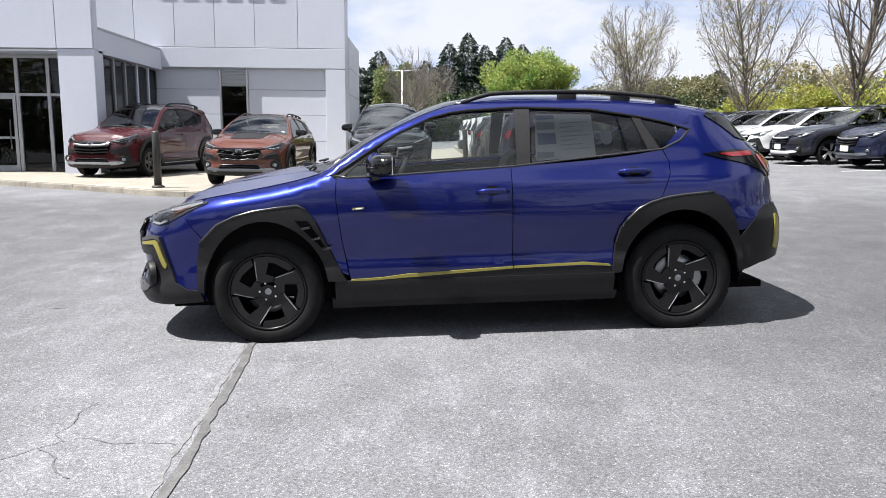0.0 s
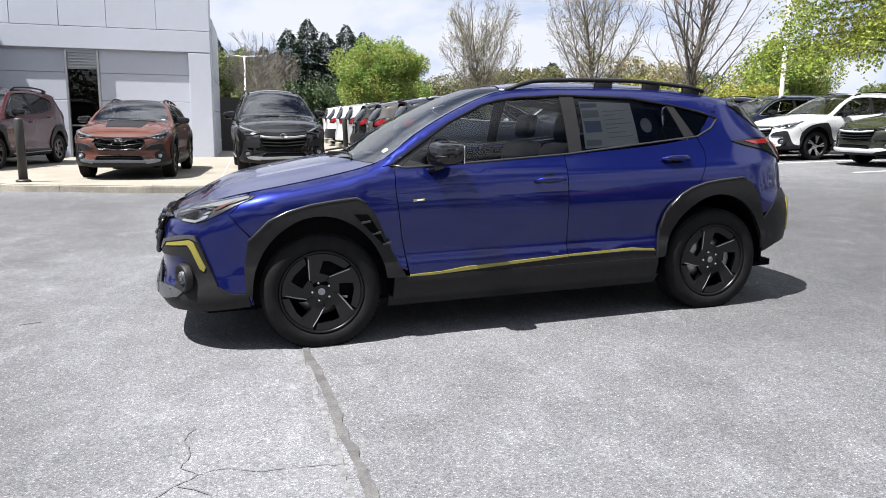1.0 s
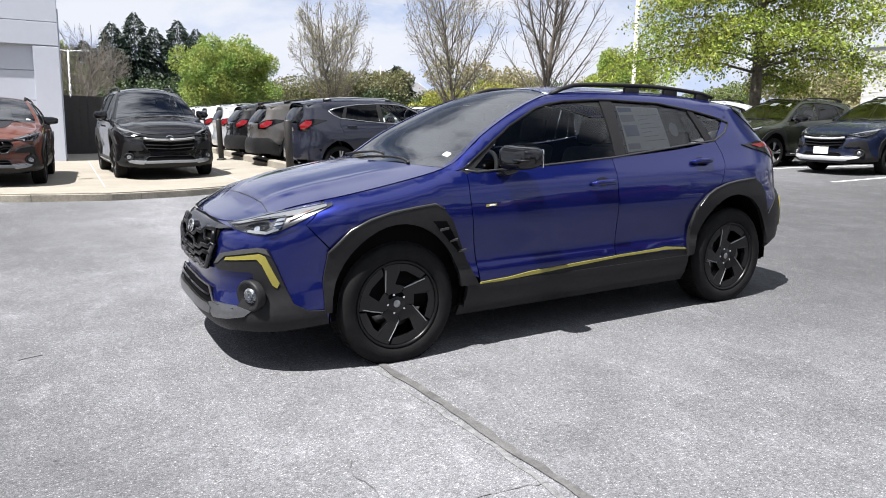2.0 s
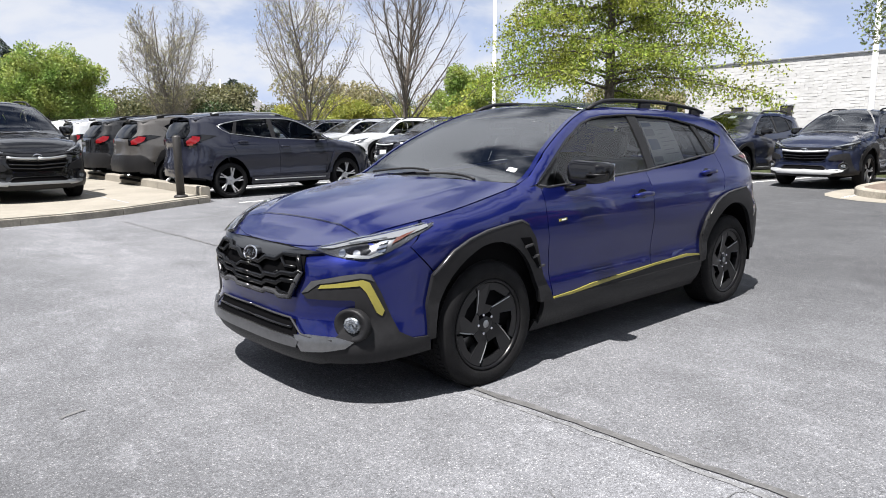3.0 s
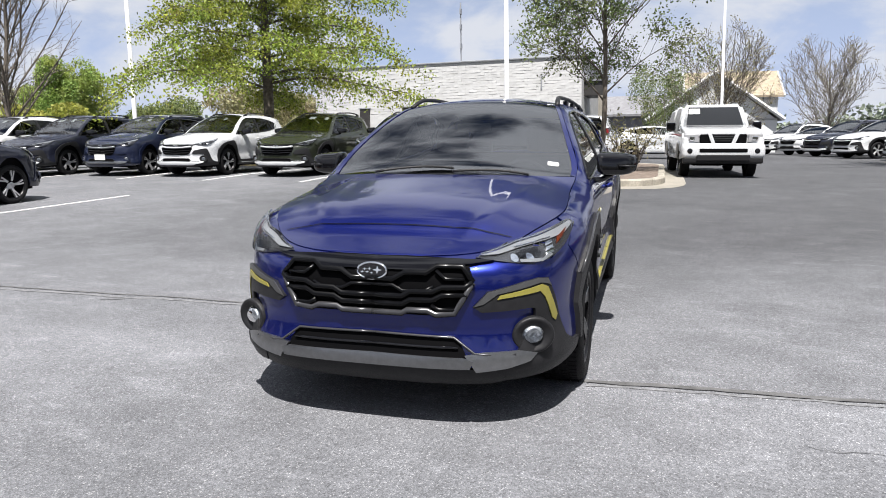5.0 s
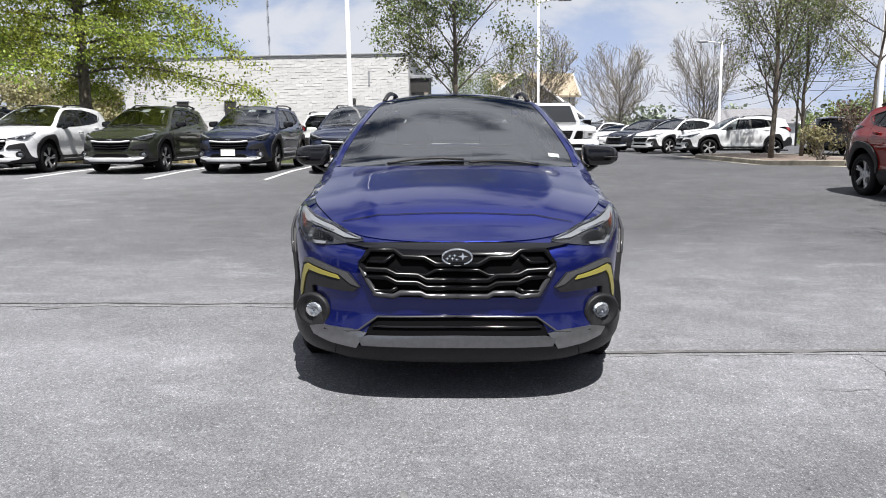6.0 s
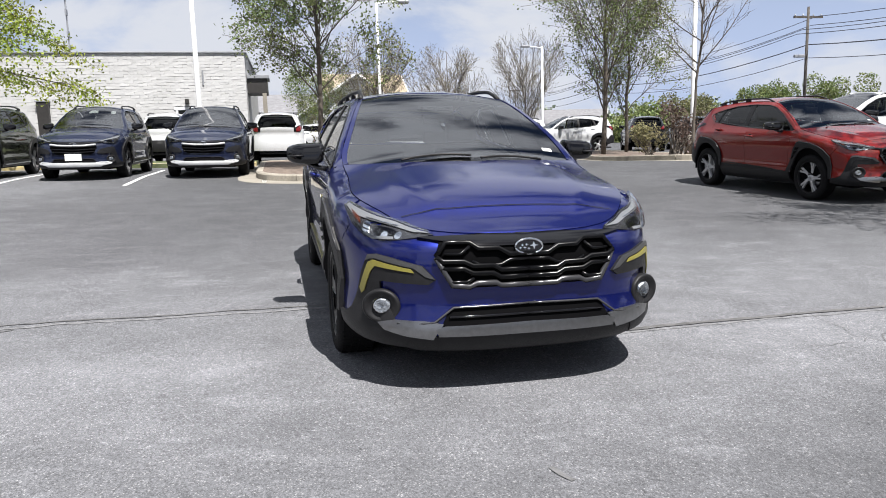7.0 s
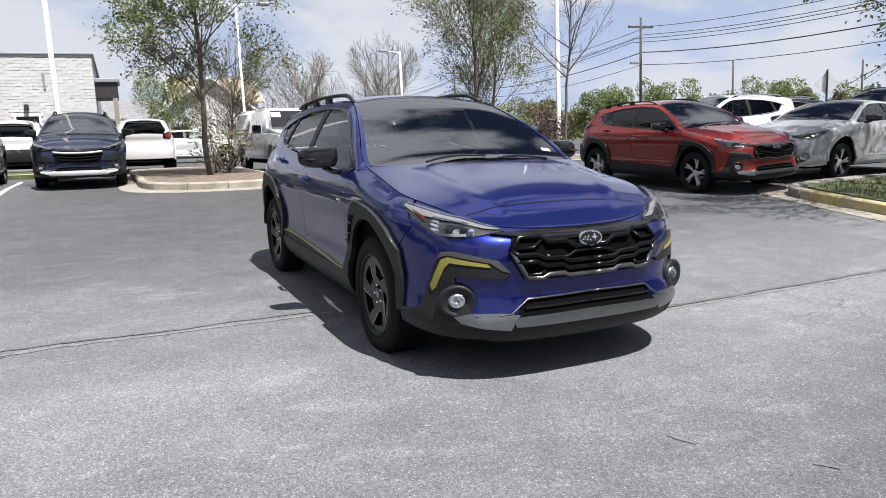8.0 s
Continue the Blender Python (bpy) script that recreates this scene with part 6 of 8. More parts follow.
def bollard(x, y, h=1.15, lift=0.13):
    b = thing("bollard", "dark brown round steel bollard on the concrete apron", "bollard", on_ground(x, y, 0, lift), "bollards on the apron")
    v, f = lathe([(0.0, 0.0), (0.075, 0.0), (0.075, h - 0.035), (0.060, h - 0.008), (0.0, h)], 24, "z")
    mesh_object("post", v, f, BOLLARD, b, "", True)
    v, f = lathe([(0.076, 0.0), (0.125, 0.0), (0.125, 0.03), (0.10, 0.045), (0.076, 0.05)], 24, "z")
    mesh_object("base_collar", v, f, BOLLARD, b, "", True)
    return b


bollard(-5.42, 14.95)
bollard(1.42, 15.25)
bollard(1.33, 22.0)


# ---- painted brick building ----
def brick_building():
    b = thing("brick_building", "low white-painted brick commercial building with flat roof", "building", None)
    X, Ya, Yb, Z0, Z1 = 30.8, 8.3, 22.5, 0.3, 5.55
    part("wall", box_bm(X + 0.06, X + 14, Ya, Yb, Z0 - 0.3, Z1), MORTAR, b)
    rng = random.Random(11)
    verts, faces = [], []
    zc, row = Z0, 0
    while zc < Z1 - 0.1:
        h = 0.135
        y = Ya - (0.2 if row % 2 else 0.0)
        while y < Yb:
            y1 = min(y + 0.40, Yb)
            ya, yb = max(y, Ya) + 0.002, y1 - 0.002
            if zc < 3.0 and yb > 10.50 and ya < 11.55:
                ya, yb = (ya, min(yb, 10.50)) if ya < 10.50 else (max(ya, 11.55), yb)
            if yb - ya > 0.05:
                p = rng.uniform(0.0, 0.006)
                q = [rng.uniform(-0.004, 0.013) for _ in range(4)]
                w = [rng.uniform(-0.016, 0.016) for _ in range(2)]
                k = len(verts)
                verts += [(X - p - q[0], ya, zc + w[0]), (X - p - q[1], yb, zc + w[1]), (X - p - q[2] * 0.4, yb, zc + h + w[1]), (X - p - q[3] * 0.4, ya, zc + h + w[0])]
                verts += [(X + 0.06, ya, zc), (X + 0.06, yb, zc), (X + 0.06, yb, zc + h), (X + 0.06, ya, zc + h)]
                faces += [(k + 3, k + 2, k + 1, k), (k, k + 1, k + 5, k + 4), (k + 1, k + 2, k + 6, k + 5), (k + 2, k + 3, k + 7, k + 6), (k + 3, k, k + 4, k + 7)]
            y = y1
        zc += h
        row += 1
    tagged(mesh_object("brickwork", verts, faces, BRICK, b), "", "", "", "stuff")
    part("parapet_cap", box_bm(X - 0.08, X + 14, Ya - 0.1, Yb + 0.1, Z1, Z1 + 0.07, 0.01, 1), POLE_GREY, b)
    for y0, y1, z0, z1 in ((10.50, 10.60, 0.4, 2.95), (11.45, 11.55, 0.4, 2.95), (10.42, 11.63, 2.95, 3.10)):
        part("door_frame", box_bm(X - 0.04, X + 0.06, y0, y1, z0, z1, 0.008, 1), SIDING, b, "white door frame")
    part("door", box_bm(X + 0.0, X + 0.05, 10.61, 11.44, 0.42, 2.94), GLOSS_BLACK, b, "dark steel service door")
    part("door_knob", box_bm(X - 0.06, X, 10.67, 10.73, 1.4, 1.46, 0.01), CHROME, b)
    for y, z in ((16.95, 3.42), (19.35, 3.42)):
        part("meter_box", box_bm(X - 0.22, X, y, y + 0.5, z - 1.9, z, 0.02), BOLLARD, b, "dark utility box")
        part("meter_box_cap", box_bm(X - 0.26, X, y - 0.05, y + 0.55, z, z + 0.06, 0.01, 1), POLE_GREY, b)
    part("conduit", box_bm(X - 0.06, X, 10.20, 10.27, 4.1, 4.75), POLE_GREY, b)
    part("wall_lamp", box_bm(X - 0.22, X, 10.92, 11.10, 3.22, 3.46, 0.03), BOLLARD, b)
    part("awning", box_bm(X + 1.0, X + 3.2, 7.35, 8.3, 3.75, 4.45, 0.02), BOLLARD, b, "dark fabric entrance awning")
    part("awning_roof", box_bm(X + 0.9, X + 3.3, 7.25, 8.28, 4.45, 4.62, 0.02), POLE_GREY, b)
    part("awning_post", box_bm(X + 1.0, X + 1.2, 7.4, 7.6, 0.3, 3.75), CONCRETE, b)
    return b


brick_building()


def gable_house(x, y, yaw, w, d, h, roof_h, wall_mat, roof_mat, label):
    hs = thing("house", label, "house", on_ground(x, y, yaw))
    part("wall", box_bm(-w / 2, w / 2, -d / 2, d / 2, -0.5, h), wall_mat, hs)
    o = 0.4
    v = [(-w / 2 - o, -d / 2 - o, h - 0.15), (w / 2 + o, -d / 2 - o, h - 0.15), (w / 2 + o, d / 2 + o, h - 0.15), (-w / 2 - o, d / 2 + o, h - 0.15), (-w / 2 - o, 0, h + roof_h), (w / 2 + o, 0, h + roof_h)]
    v += [(a, b, c + 0.18) for a, b, c in v]
    f = [(0, 1, 5, 4), (2, 3, 4, 5), (6, 10, 11, 7), (8, 11, 10, 9), (0, 6, 7, 1), (2, 8, 9, 3), (0, 4, 10, 6), (3, 9, 10, 4), (1, 7, 11, 5), (2, 5, 11, 8)]
    mesh_object("roof", v, f, roof_mat, hs)
    for s in (-1, 1):
        xx = s * w / 2
        mesh_object("gable", [(xx, -d / 2, h - 0.1), (xx, d / 2, h - 0.1), (xx, 0, h + roof_h)], [(0, 1, 2)], wall_mat, hs)
    for s in (-1, 1):
        for t in (-1, 1):
            v, f = tube([(s * (w / 2 + 0.42), t * (d / 2 + 0.4), h - 0.08), (s * (w / 2 + 0.42), 0, h + roof_h + 0.06)], 0.13, 4)
            mesh_object("barge_board", v, f, SIDING, hs)
    for wy in (-d / 4, d / 4):
        for s in (-1, 1):
            part("window", box_bm(s * w / 2 - 0.05, s * w / 2 + 0.05, wy - 0.5, wy + 0.5, 1.0, 2.2), GLASS_DARK, hs)
    for wx in np.linspace(-w / 3, w / 3, 3):
        part("window", box_bm(wx - 0.5, wx + 0.5, -d / 2 - 0.05, -d / 2 + 0.05, 1.0, 2.2), GLASS_DARK, hs)
    return hs


gable_house(53.6, 1.6, 2, 9, 8.2, 2.3, 3.1, SIDING, ROOF_GREY, "white-sided gabled house beyond the lot")
gable_house(66, -0.6, 92, 7.0, 8, 4.6, 2.2, SIDING, ROOF_TAN, "house with a tan shingle roof behind the white one")
gable_house(62, 9, 80, 10, 8, 3.0, 1.6, ROOF_GREY, ROOF_GREY, "low grey house with shingle roof")
gable_house(98, -34, 60, 12, 8, 2.8, 2.0, SIDING, ROOF_GREY, "pale house with grey shingle roof")
gable_house(118, -62, 40, 14, 8, 2.8, 1.8, SIDING, ROOF_GREY, "long white roadside building")
gable_house(42, 104, 30, 14, 9, 4.5, 3.2, ROOF_TAN, ROOF_GREY, "grey-roofed house among the trees")


# ---- poles and wires ----
def light_pole(x, y, h, r=0.09, heads=((1, 0),), label="tall white tapered car-park light pole", lift=0.0, mat=POLE_WHITE):
    p = thing("light_pole", label, "lamp post", pose(x, y, float(ground_z(x, y)) + lift), "car-park light poles")
    v, f = lathe([(0.0, 0.0), (0.24, 0.0), (0.24, 0.62), (0.20, 0.70), (0.0, 0.70)], 20, "z")
    mesh_object("concrete_base", v, f, CONCRETE, p, "round concrete base", True)
    v, f = lathe([(r, 0.7), (r * 0.7, h), (0.0, h)], 14, "z")
    mesh_object("pole", v, f, mat, p, "", True)
    for dx, dy in heads:
        v, f = tube([(0, 0, h - 0.1), (dx * 0.5, dy * 0.5, h - 0.02), (dx * 1.0, dy * 1.0, h)], 0.035, 8)
        mesh_object("arm", v, f, mat, p)
        bm = box_bm(-0.32, 0.32, -0.18, 0.18, -0.08, 0.08, 0.06, 2)
        bmesh.ops.transform(bm, matrix=pose(dx * 1.25, dy * 1.25, h + 0.02, 0, 0, math.degrees(math.atan2(dy, dx))), verts=bm.verts[:])
        part("lamp_head", bm, POLE_GREY, p)
    return p


light_pole(16.9, 22.6, 11.0, 0.08)
light_pole(17.3, 9.0, 11.0, 0.075, ((0, 1),), "tall white light pole behind the parked row")
light_pole(17.6, -7.2, 10.0, 0.085, ((-1, 0),), "tall white light pole in the planted island", 0.13)
light_pole(30.3, 2.0, 7.2, 0.065, ((0, -1),))
light_pole(-1.9, 68, 7.0, 0.09, ((1, 0), (-1, 0)))
light_pole(44.1, -11.3, 7.0, 0.09, ((0, 1),))
light_pole(29, 56, 5.6, 0.06, ())
light_pole(22, 60, 5.6, 0.06, ())
light_pole(52, 40, 6.0, 0.07, ())


def utility_pole(x, y, h, label="weathered wooden utility pole with crossarm", arms=True):
    p = thing("utility_pole", label, "utility pole", pose(x, y, float(ground_z(x, y)), 0, 0, 88.5))
    v, f = lathe([(0.0, 0.0), (0.12, 0.0), (0.085, h), (0.0, h)], 12, "z")
    mesh_object("pole", v, f, POLE_WOOD, p, "", True)
    if not arms:
        return p
    part("crossarm", box_bm(-1.1, 1.1, -0.06, 0.06, h - 0.75, h - 0.62), POLE_WOOD, p)
    for xx in (-1.0, -0.4, 0.4, 1.0):
        v, f = lathe([(0.0, 0.0), (0.04, 0.0), (0.05, 0.08), (0.02, 0.14), (0.0, 0.15)], 8, "z")
        ob = mesh_object("insulator", v, f, POLE_GREY, p)
        ob.location = (xx, 0, h - 0.62)
    part("transformer", box_bm(0.15, 0.95, -0.1, 0.1, h - 3.4, h - 3.2, 0.05), POLE_GREY, p)
    return p


UP = [(112, -31.0, 9.4), (75, -30.0, 9.4), (39.8, -29.1, 9.4), (4.8, -28.2, 9.4), (-32, -27.2, 9.4)]
for x, y, h in UP:
    utility_pole(x, y, h)
utility_pole(50.8, -49.7, 7.9, "far wooden utility pole", False)
utility_pole(42.1, -57.0, 7.0, "far wooden utility pole", False)
for dz, off in ((-0.95, 0.7), (-1.55, 0.3), (-1.85, -0.4), (-2.15, -0.8), (-2.85, 0.1), (-3.75, 0.1)):
    pts = []
    for (xa, ya, ha), (xb, yb, hb) in zip(UP[:-1], UP[1:]):
        for i in range(13):
            t = i / 12
            sag = 4 * t * (1 - t) * 0.9
            pts.append((xa + (xb - xa) * t + off * 0.02, ya + (yb - ya) * t - off, float(ground_z(0, 0)) + 0.5 + ha + (hb - ha) * t + dz - sag))
    v, f = tube(pts, 0.034 if dz == -2.85 else 0.022, 5)
    tagged(mesh_object("power_line", v, f, BOLLARD), "black overhead power line between wooden poles", "power line", "overhead power lines")
mast = thing("radio_mast", "thin distant lattice radio mast", "mast", pose(91, 31.5, 0.5))
v, f = tube([(0, 0, 0), (0, 0, 20)], 0.10, 5)
mesh_object("mast", v, f, POLE_GREY, mast)
for z in (11, 14, 16.5, 18.5):
    part("antenna", box_bm(-0.35, 0.35, -0.08, 0.08, z, z + 0.7), POLE_GREY, mast)


def road_sign(x, y, yaw, h):
    """The plain back of a diamond sign on its post."""
    t = thing("road_sign", "bare grey back of a diamond road sign on a dark post", "road sign", pose(x, y, float(ground_z(x, y)), 0, 0, yaw))
    part("post", box_bm(-0.04, 0.04, 0.02, 0.07, 0, h + 0.55, 0.005, 1), BOLLARD, t)
    bm = box_bm(-0.36, 0.36, 0.0, 0.012, -0.36, 0.36, 0.004, 1)
    bmesh.ops.transform(bm, matrix=pose(0, 0, h, 0, 45, 0), verts=bm.verts[:])
    part("plate", bm, POLE_WHITE, t)
    return t


road_sign(16.6, -19.9, 40, 2.75)


# ---- trees ----
def grow(rng, height, spread, levels, limbs, up, trunk_r, bare_trunk, kids=5):
    """Branch segments of a tree at the origin: (points, radii, level), and twig places."""
    runs, twigs = [], []

    def branch(p, d, length, r, level):
        n = 5 if level < 2 else 3
        pts, rad = [p.copy()], [r]
        for i in range(n):
            d = (d + Vector((rng.gauss(0, 1), rng.gauss(0, 1), rng.gauss(0, 1))) * 0.10 + Vector((0, 0, up * 0.08))).normalized()
            p = p + d * (length / n)
            pts.append(p.copy())
            rad.append(r * (1 - 0.72 * (i + 1) / n))
            if level < levels and i >= (1 if level else 0):
                for _ in range(kids if level else 0):
                    if rng.random() < 0.62:
                        a = rng.uniform(0, 2 * math.pi)
                        side = d.orthogonal().normalized()
                        side.rotate(Matrix.Rotation(a, 3, d))
                        branch(p.copy(), (d * 0.8 + side * rng.uniform(0.45, 0.9)).normalized(), length * rng.uniform(0.38, 0.6), rad[-1] * 0.62, level + 1)
            if level == levels:
                twigs.append((p.copy(), d.copy()))
        runs.append((pts, rad, level))

    tp = [Vector((0, 0, 0))]
    lean = Vector((rng.gauss(0, 0.02), rng.gauss(0, 0.02), 1))
    steps = 9
    for i in range(1, steps + 1):
        tp.append(Vector((lean.x * height * i / steps + rng.gauss(0, 0.03), lean.y * height * i / steps + rng.gauss(0, 0.03), 0.93 * height * i / steps)))
    tr = [trunk_r * (1 - 0.9 * i / steps) + 0.012 for i in range(steps + 1)]
    runs.append((tp, tr, 0))
    for k in range(limbs):
        t = bare_trunk + (0.97 - bare_trunk) * (k + rng.random()) / limbs
        i = min(int(t * steps), steps - 1)
        p = tp[i].lerp(tp[i + 1], t * steps - i)
        a = k * 2.4 + rng.uniform(-0.5, 0.5)
        rel = (t - bare_trunk) / (1 - bare_trunk)
        out = spread * (0.45 + 0.75 * math.sin(math.pi * min(1, 0.22 + 0.8 * rel))) if up < 0.9 else spread * (1.15 - 0.75 * rel)
        d = Vector((math.cos(a), math.sin(a), 0.35 + 1.1 * up)).normalized()
        branch(p, d, out * rng.uniform(0.85, 1.15), trunk_r * (0.42 - 0.25 * rel), 1)
    return runs, twigs


def tubes_of(runs, min_r=0.006):
    verts, faces = [], []
    for pts, rad, level in runs:
        v, f = tube(pts, [max(r, min_r) for r in rad], 9 if level == 0 else (5 if level == 1 else 3))
        k = len(verts)
        verts += v
        faces += [tuple(i + k for i in q) for q in f]
    return verts, faces


def leaf_cards(rng, twigs, per, size, drift, droop=0.0):
    """Small folded leaves round the twigs."""
    n = len(twigs) * per
    g = np.random.default_rng(rng.randrange(10**6))
    c = np.repeat(np.array([t[0][:] for t in twigs]), per, 0) + g.normal(0, drift, (n, 3))
    c[:, 2] -= np.abs(g.normal(0, droop, n))
    a = g.normal(0, 1, (n, 3))
    a[:, 2] -= 0.4 * droop / max(drift, 1e-3)
    a /= np.linalg.norm(a, axis=1, keepdims=True)
    b = np.cross(a, g.normal(0, 1, (n, 3)))
    b /= np.linalg.norm(b, axis=1, keepdims=True)
    s = (size * g.uniform(0.6, 1.35, n))[:, None]
    fold = np.cross(a, b) * s * 0.18
    v = np.stack([c, c + a * s * 0.55 + b * s * 0.36 + fold, c + a * s * 1.15, c + a * s * 0.55 - b * s * 0.36 + fold], 1).reshape(-1, 3)
    i = np.arange(n)[:, None] * 4
    f = np.concatenate([i + np.array([[0, 1, 2]]), i + np.array([[0, 2, 3]])], 1).reshape(-1, 3)
    return v, f


def tree(x, y, label, seed, height, spread, leaf=None, per=0, size=0.08, drift=0.12, levels=3, limbs=16, up=0.5, trunk_r=0.14, bare=0.25, bark=BARK, lift=0.0, kids=4, droop=0.0):
    rng = random.Random(seed)
    t = thing("tree", label, "tree", pose(x, y, float(ground_z(x, y)) + lift - 0.03))
    runs, twigs = grow(rng, height, spread, levels, limbs, up, trunk_r, bare, kids)
    wood = [r for r in runs if r[2] <= 1]
    thin = [r for r in runs if r[2] > 1]
    v, f = tubes_of(wood, 0.008)
    mesh_object("trunk", v, f, bark, t, "", True)
    v, f = tubes_of(thin, 0.006)
    if v:
        tagged(mesh_object("branchwork", v, f, bark, t), "", "", "", "stuff")
    if leaf is not None and twigs:
        v, f = leaf_cards(rng, twigs, per, size, drift, droop)
        fast_mesh("crown", v, f, leaf, t)
    return t


def vase_tree(x, y, label, seed, height, width, buds=1, low=0.10, stems=26, flare=36.0, bark=BARK_PALE, lift=0.0, twig=0.009, stout=1.0):
    """A leafless tree: upswept stems from a short trunk, each set with side shoots and fine twigs inside an egg-shaped outline."""
    rng = random.Random(seed)
    t = thing("bare_tree", label, "tree", pose(x, y, float(ground_z(x, y)) + lift - 0.03, 0, 0, rng.uniform(0, 360)), "bare spring trees")
    zc, hz, rw = height * 0.56, height * 0.47, width / 2

    def inside(p, slack=1.0):
        return (p.x * p.x + p.y * p.y) / (rw * rw) + ((p.z - zc) / hz) ** 2 < slack or p.z < height * 0.25

    def shoot(p, d, reach, r, bend, step):
        pts, n = [p.copy()], max(2, int(reach / step))
        for _ in range(n):
            d = (d + Vector((rng.gauss(0, 0.07), rng.gauss(0, 0.07), bend + rng.gauss(0, 0.05)))).normalized()
            p = p + d * step
            if not inside(p, 1.06):
                break
            pts.append(p.copy())
        if len(pts) < 2:
            pts.append(pts[0] + d * step * 0.5)
        m = len(pts) - 1
        return pts, [r * (1 - 0.75 * i / m) for i in range(m + 1)]

    def aside(d, lo, hi):
        side = d.orthogonal().normalized()
        side.rotate(Matrix.Rotation(rng.uniform(0, 2 * math.pi), 3, d))
        return (d + side * rng.uniform(lo, hi)).normalized()

    trunk, tr = shoot(Vector((0, 0, 0)), Vector((0, 0, 1)), height * 0.97, stout * height * 0.0088, 0.12, height / 14)
    runs, twigs = [(trunk, tr, 0)], []
    for k in range(stems):
        u = (k + rng.random()) / stems
        z0 = height * (low + 0.52 * u ** 1.2)
        q = min(z0 / (height / 14), len(trunk) - 1.01)
        p = trunk[int(q)].lerp(trunk[int(q) + 1], q - int(q))
        a, inc = k * 2.4 + rng.uniform(-0.4, 0.4), radians(flare * rng.uniform(0.75, 1.2))
        d = Vector((math.cos(a) * math.sin(inc), math.sin(a) * math.sin(inc), math.cos(inc)))
        pts, rad = shoot(p, d, height * 0.9, stout * height * 0.0040 * (1.1 - 0.5 * u), 0.035, height / 22)
        runs.append((pts, rad, 1))
        for i in range(1, len(pts)):
            d1 = (pts[i] - pts[i - 1]).normalized()
            for _ in range(2):
                p2, r2 = shoot(pts[i - 1].lerp(pts[i], rng.random()), aside(d1, 0.45, 0.85), width * rng.uniform(0.10, 0.26), max(rad[i] * 0.5, twig), 0.05, width * 0.045)
                runs.append((p2, r2, 2))
                for j in range(1, len(p2)):
                    d2 = (p2[j] - p2[j - 1]).normalized()
                    p3, r3 = shoot(p2[j], aside(d2, 0.4, 0.9), width * rng.uniform(0.05, 0.11), twig * 0.8, 0.05, width * 0.035)
                    runs.append((p3, r3, 2))
                    twigs.append((p3[-1], d2))
    v, f = tubes_of([r for r in runs if r[2] <= 1], 0.010)
    mesh_object("trunk", v, f, bark, t, "", True)
    v, f = tubes_of([r for r in runs if r[2] > 1], twig * 0.7)
    tagged(mesh_object("branchwork", v, f, bark, t), "", "", "", "stuff")
    if buds:
        v, f = leaf_cards(rng, twigs, buds, 0.075, 0.06)
        fast_mesh("crown", v, f, LEAF_BUD, t, "sparse opening buds")
    return t


def layered_tree(x, y, label, seed, height, reach, leaf, bare=2.6):
    """A broad tree in young leaf: a straight trunk and tiers of level boughs that droop at their ends, with open gaps between."""
    rng = random.Random(seed)
    t = thing("tree", label, "tree", pose(x, y, float(ground_z(x, y)) - 0.03))
    trunk = [Vector((rng.gauss(0, 0.02), rng.gauss(0, 0.02), height * i / 12)) for i in range(13)]
    runs, twigs = [(trunk, [0.19 * (1 - 0.92 * i / 12) + 0.012 for i in range(13)], 0)], []
    z, k = bare, 0
    while z < height * 0.97:
        rel = (z - bare) / (height - bare)
        long = reach * (1 - rel) ** 0.72 * rng.uniform(0.78, 1.10)
        a = k * 2.4 + rng.uniform(-0.5, 0.5)
        d = Vector((math.cos(a), math.sin(a), 0.30 + 0.5 * rel)).normalized()
        p, pts = Vector((0, 0, z)), [Vector((0, 0, z))]
        n = 9
        for i in range(n):
            d = (d + Vector((rng.gauss(0, 0.09), rng.gauss(0, 0.09), -0.075 + rng.gauss(0, 0.03)))).normalized()
            p = p + d * long / n
            pts.append(p.copy())
        runs.append((pts, [0.045 * (1 - 0.5 * rel) * (1 - 0.85 * i / n) + 0.005 for i in range(n + 1)], 1))
        for i in range(2, n + 1):
            d1 = (pts[i] - pts[i - 1]).normalized()
            level = d1.cross(Vector((0, 0, 1))).normalized()
            for s in (-1, 1):
                if rng.random() < 0.16:
                    continue
                e = (d1 * 0.8 + level * s * rng.uniform(0.5, 1.1) + Vector((0, 0, rng.uniform(-0.25, 0.3)))).normalized()
                q, sub = pts[i].copy(), [pts[i].copy()]
                m = 4
                for j in range(m):
                    e = (e + Vector((rng.gauss(0, 0.12), rng.gauss(0, 0.12), -0.09))).normalized()
                    q = q + e * long * rng.uniform(0.055, 0.09)
                    sub.append(q.copy())
                    twigs.append((q.copy(), e.copy()))
                runs.append((sub, [0.012, 0.010, 0.008, 0.006, 0.004], 2))
            twigs.append((pts[i].copy(), d1))
        z += rng.uniform(0.07, 0.17)
        k += 1
    v, f = tubes_of([r for r in runs if r[2] <= 1], 0.008)
    mesh_object("trunk", v, f, BARK, t, "", True)
    v, f = tubes_of([r for r in runs if r[2] > 1], 0.006)
    tagged(mesh_object("branchwork", v, f, BARK, t), "", "", "", "stuff")
    v, f = leaf_cards(rng, twigs, 24, 0.085, 0.15, 0.06)
    fast_mesh("crown", v, f, leaf, t)
    return t


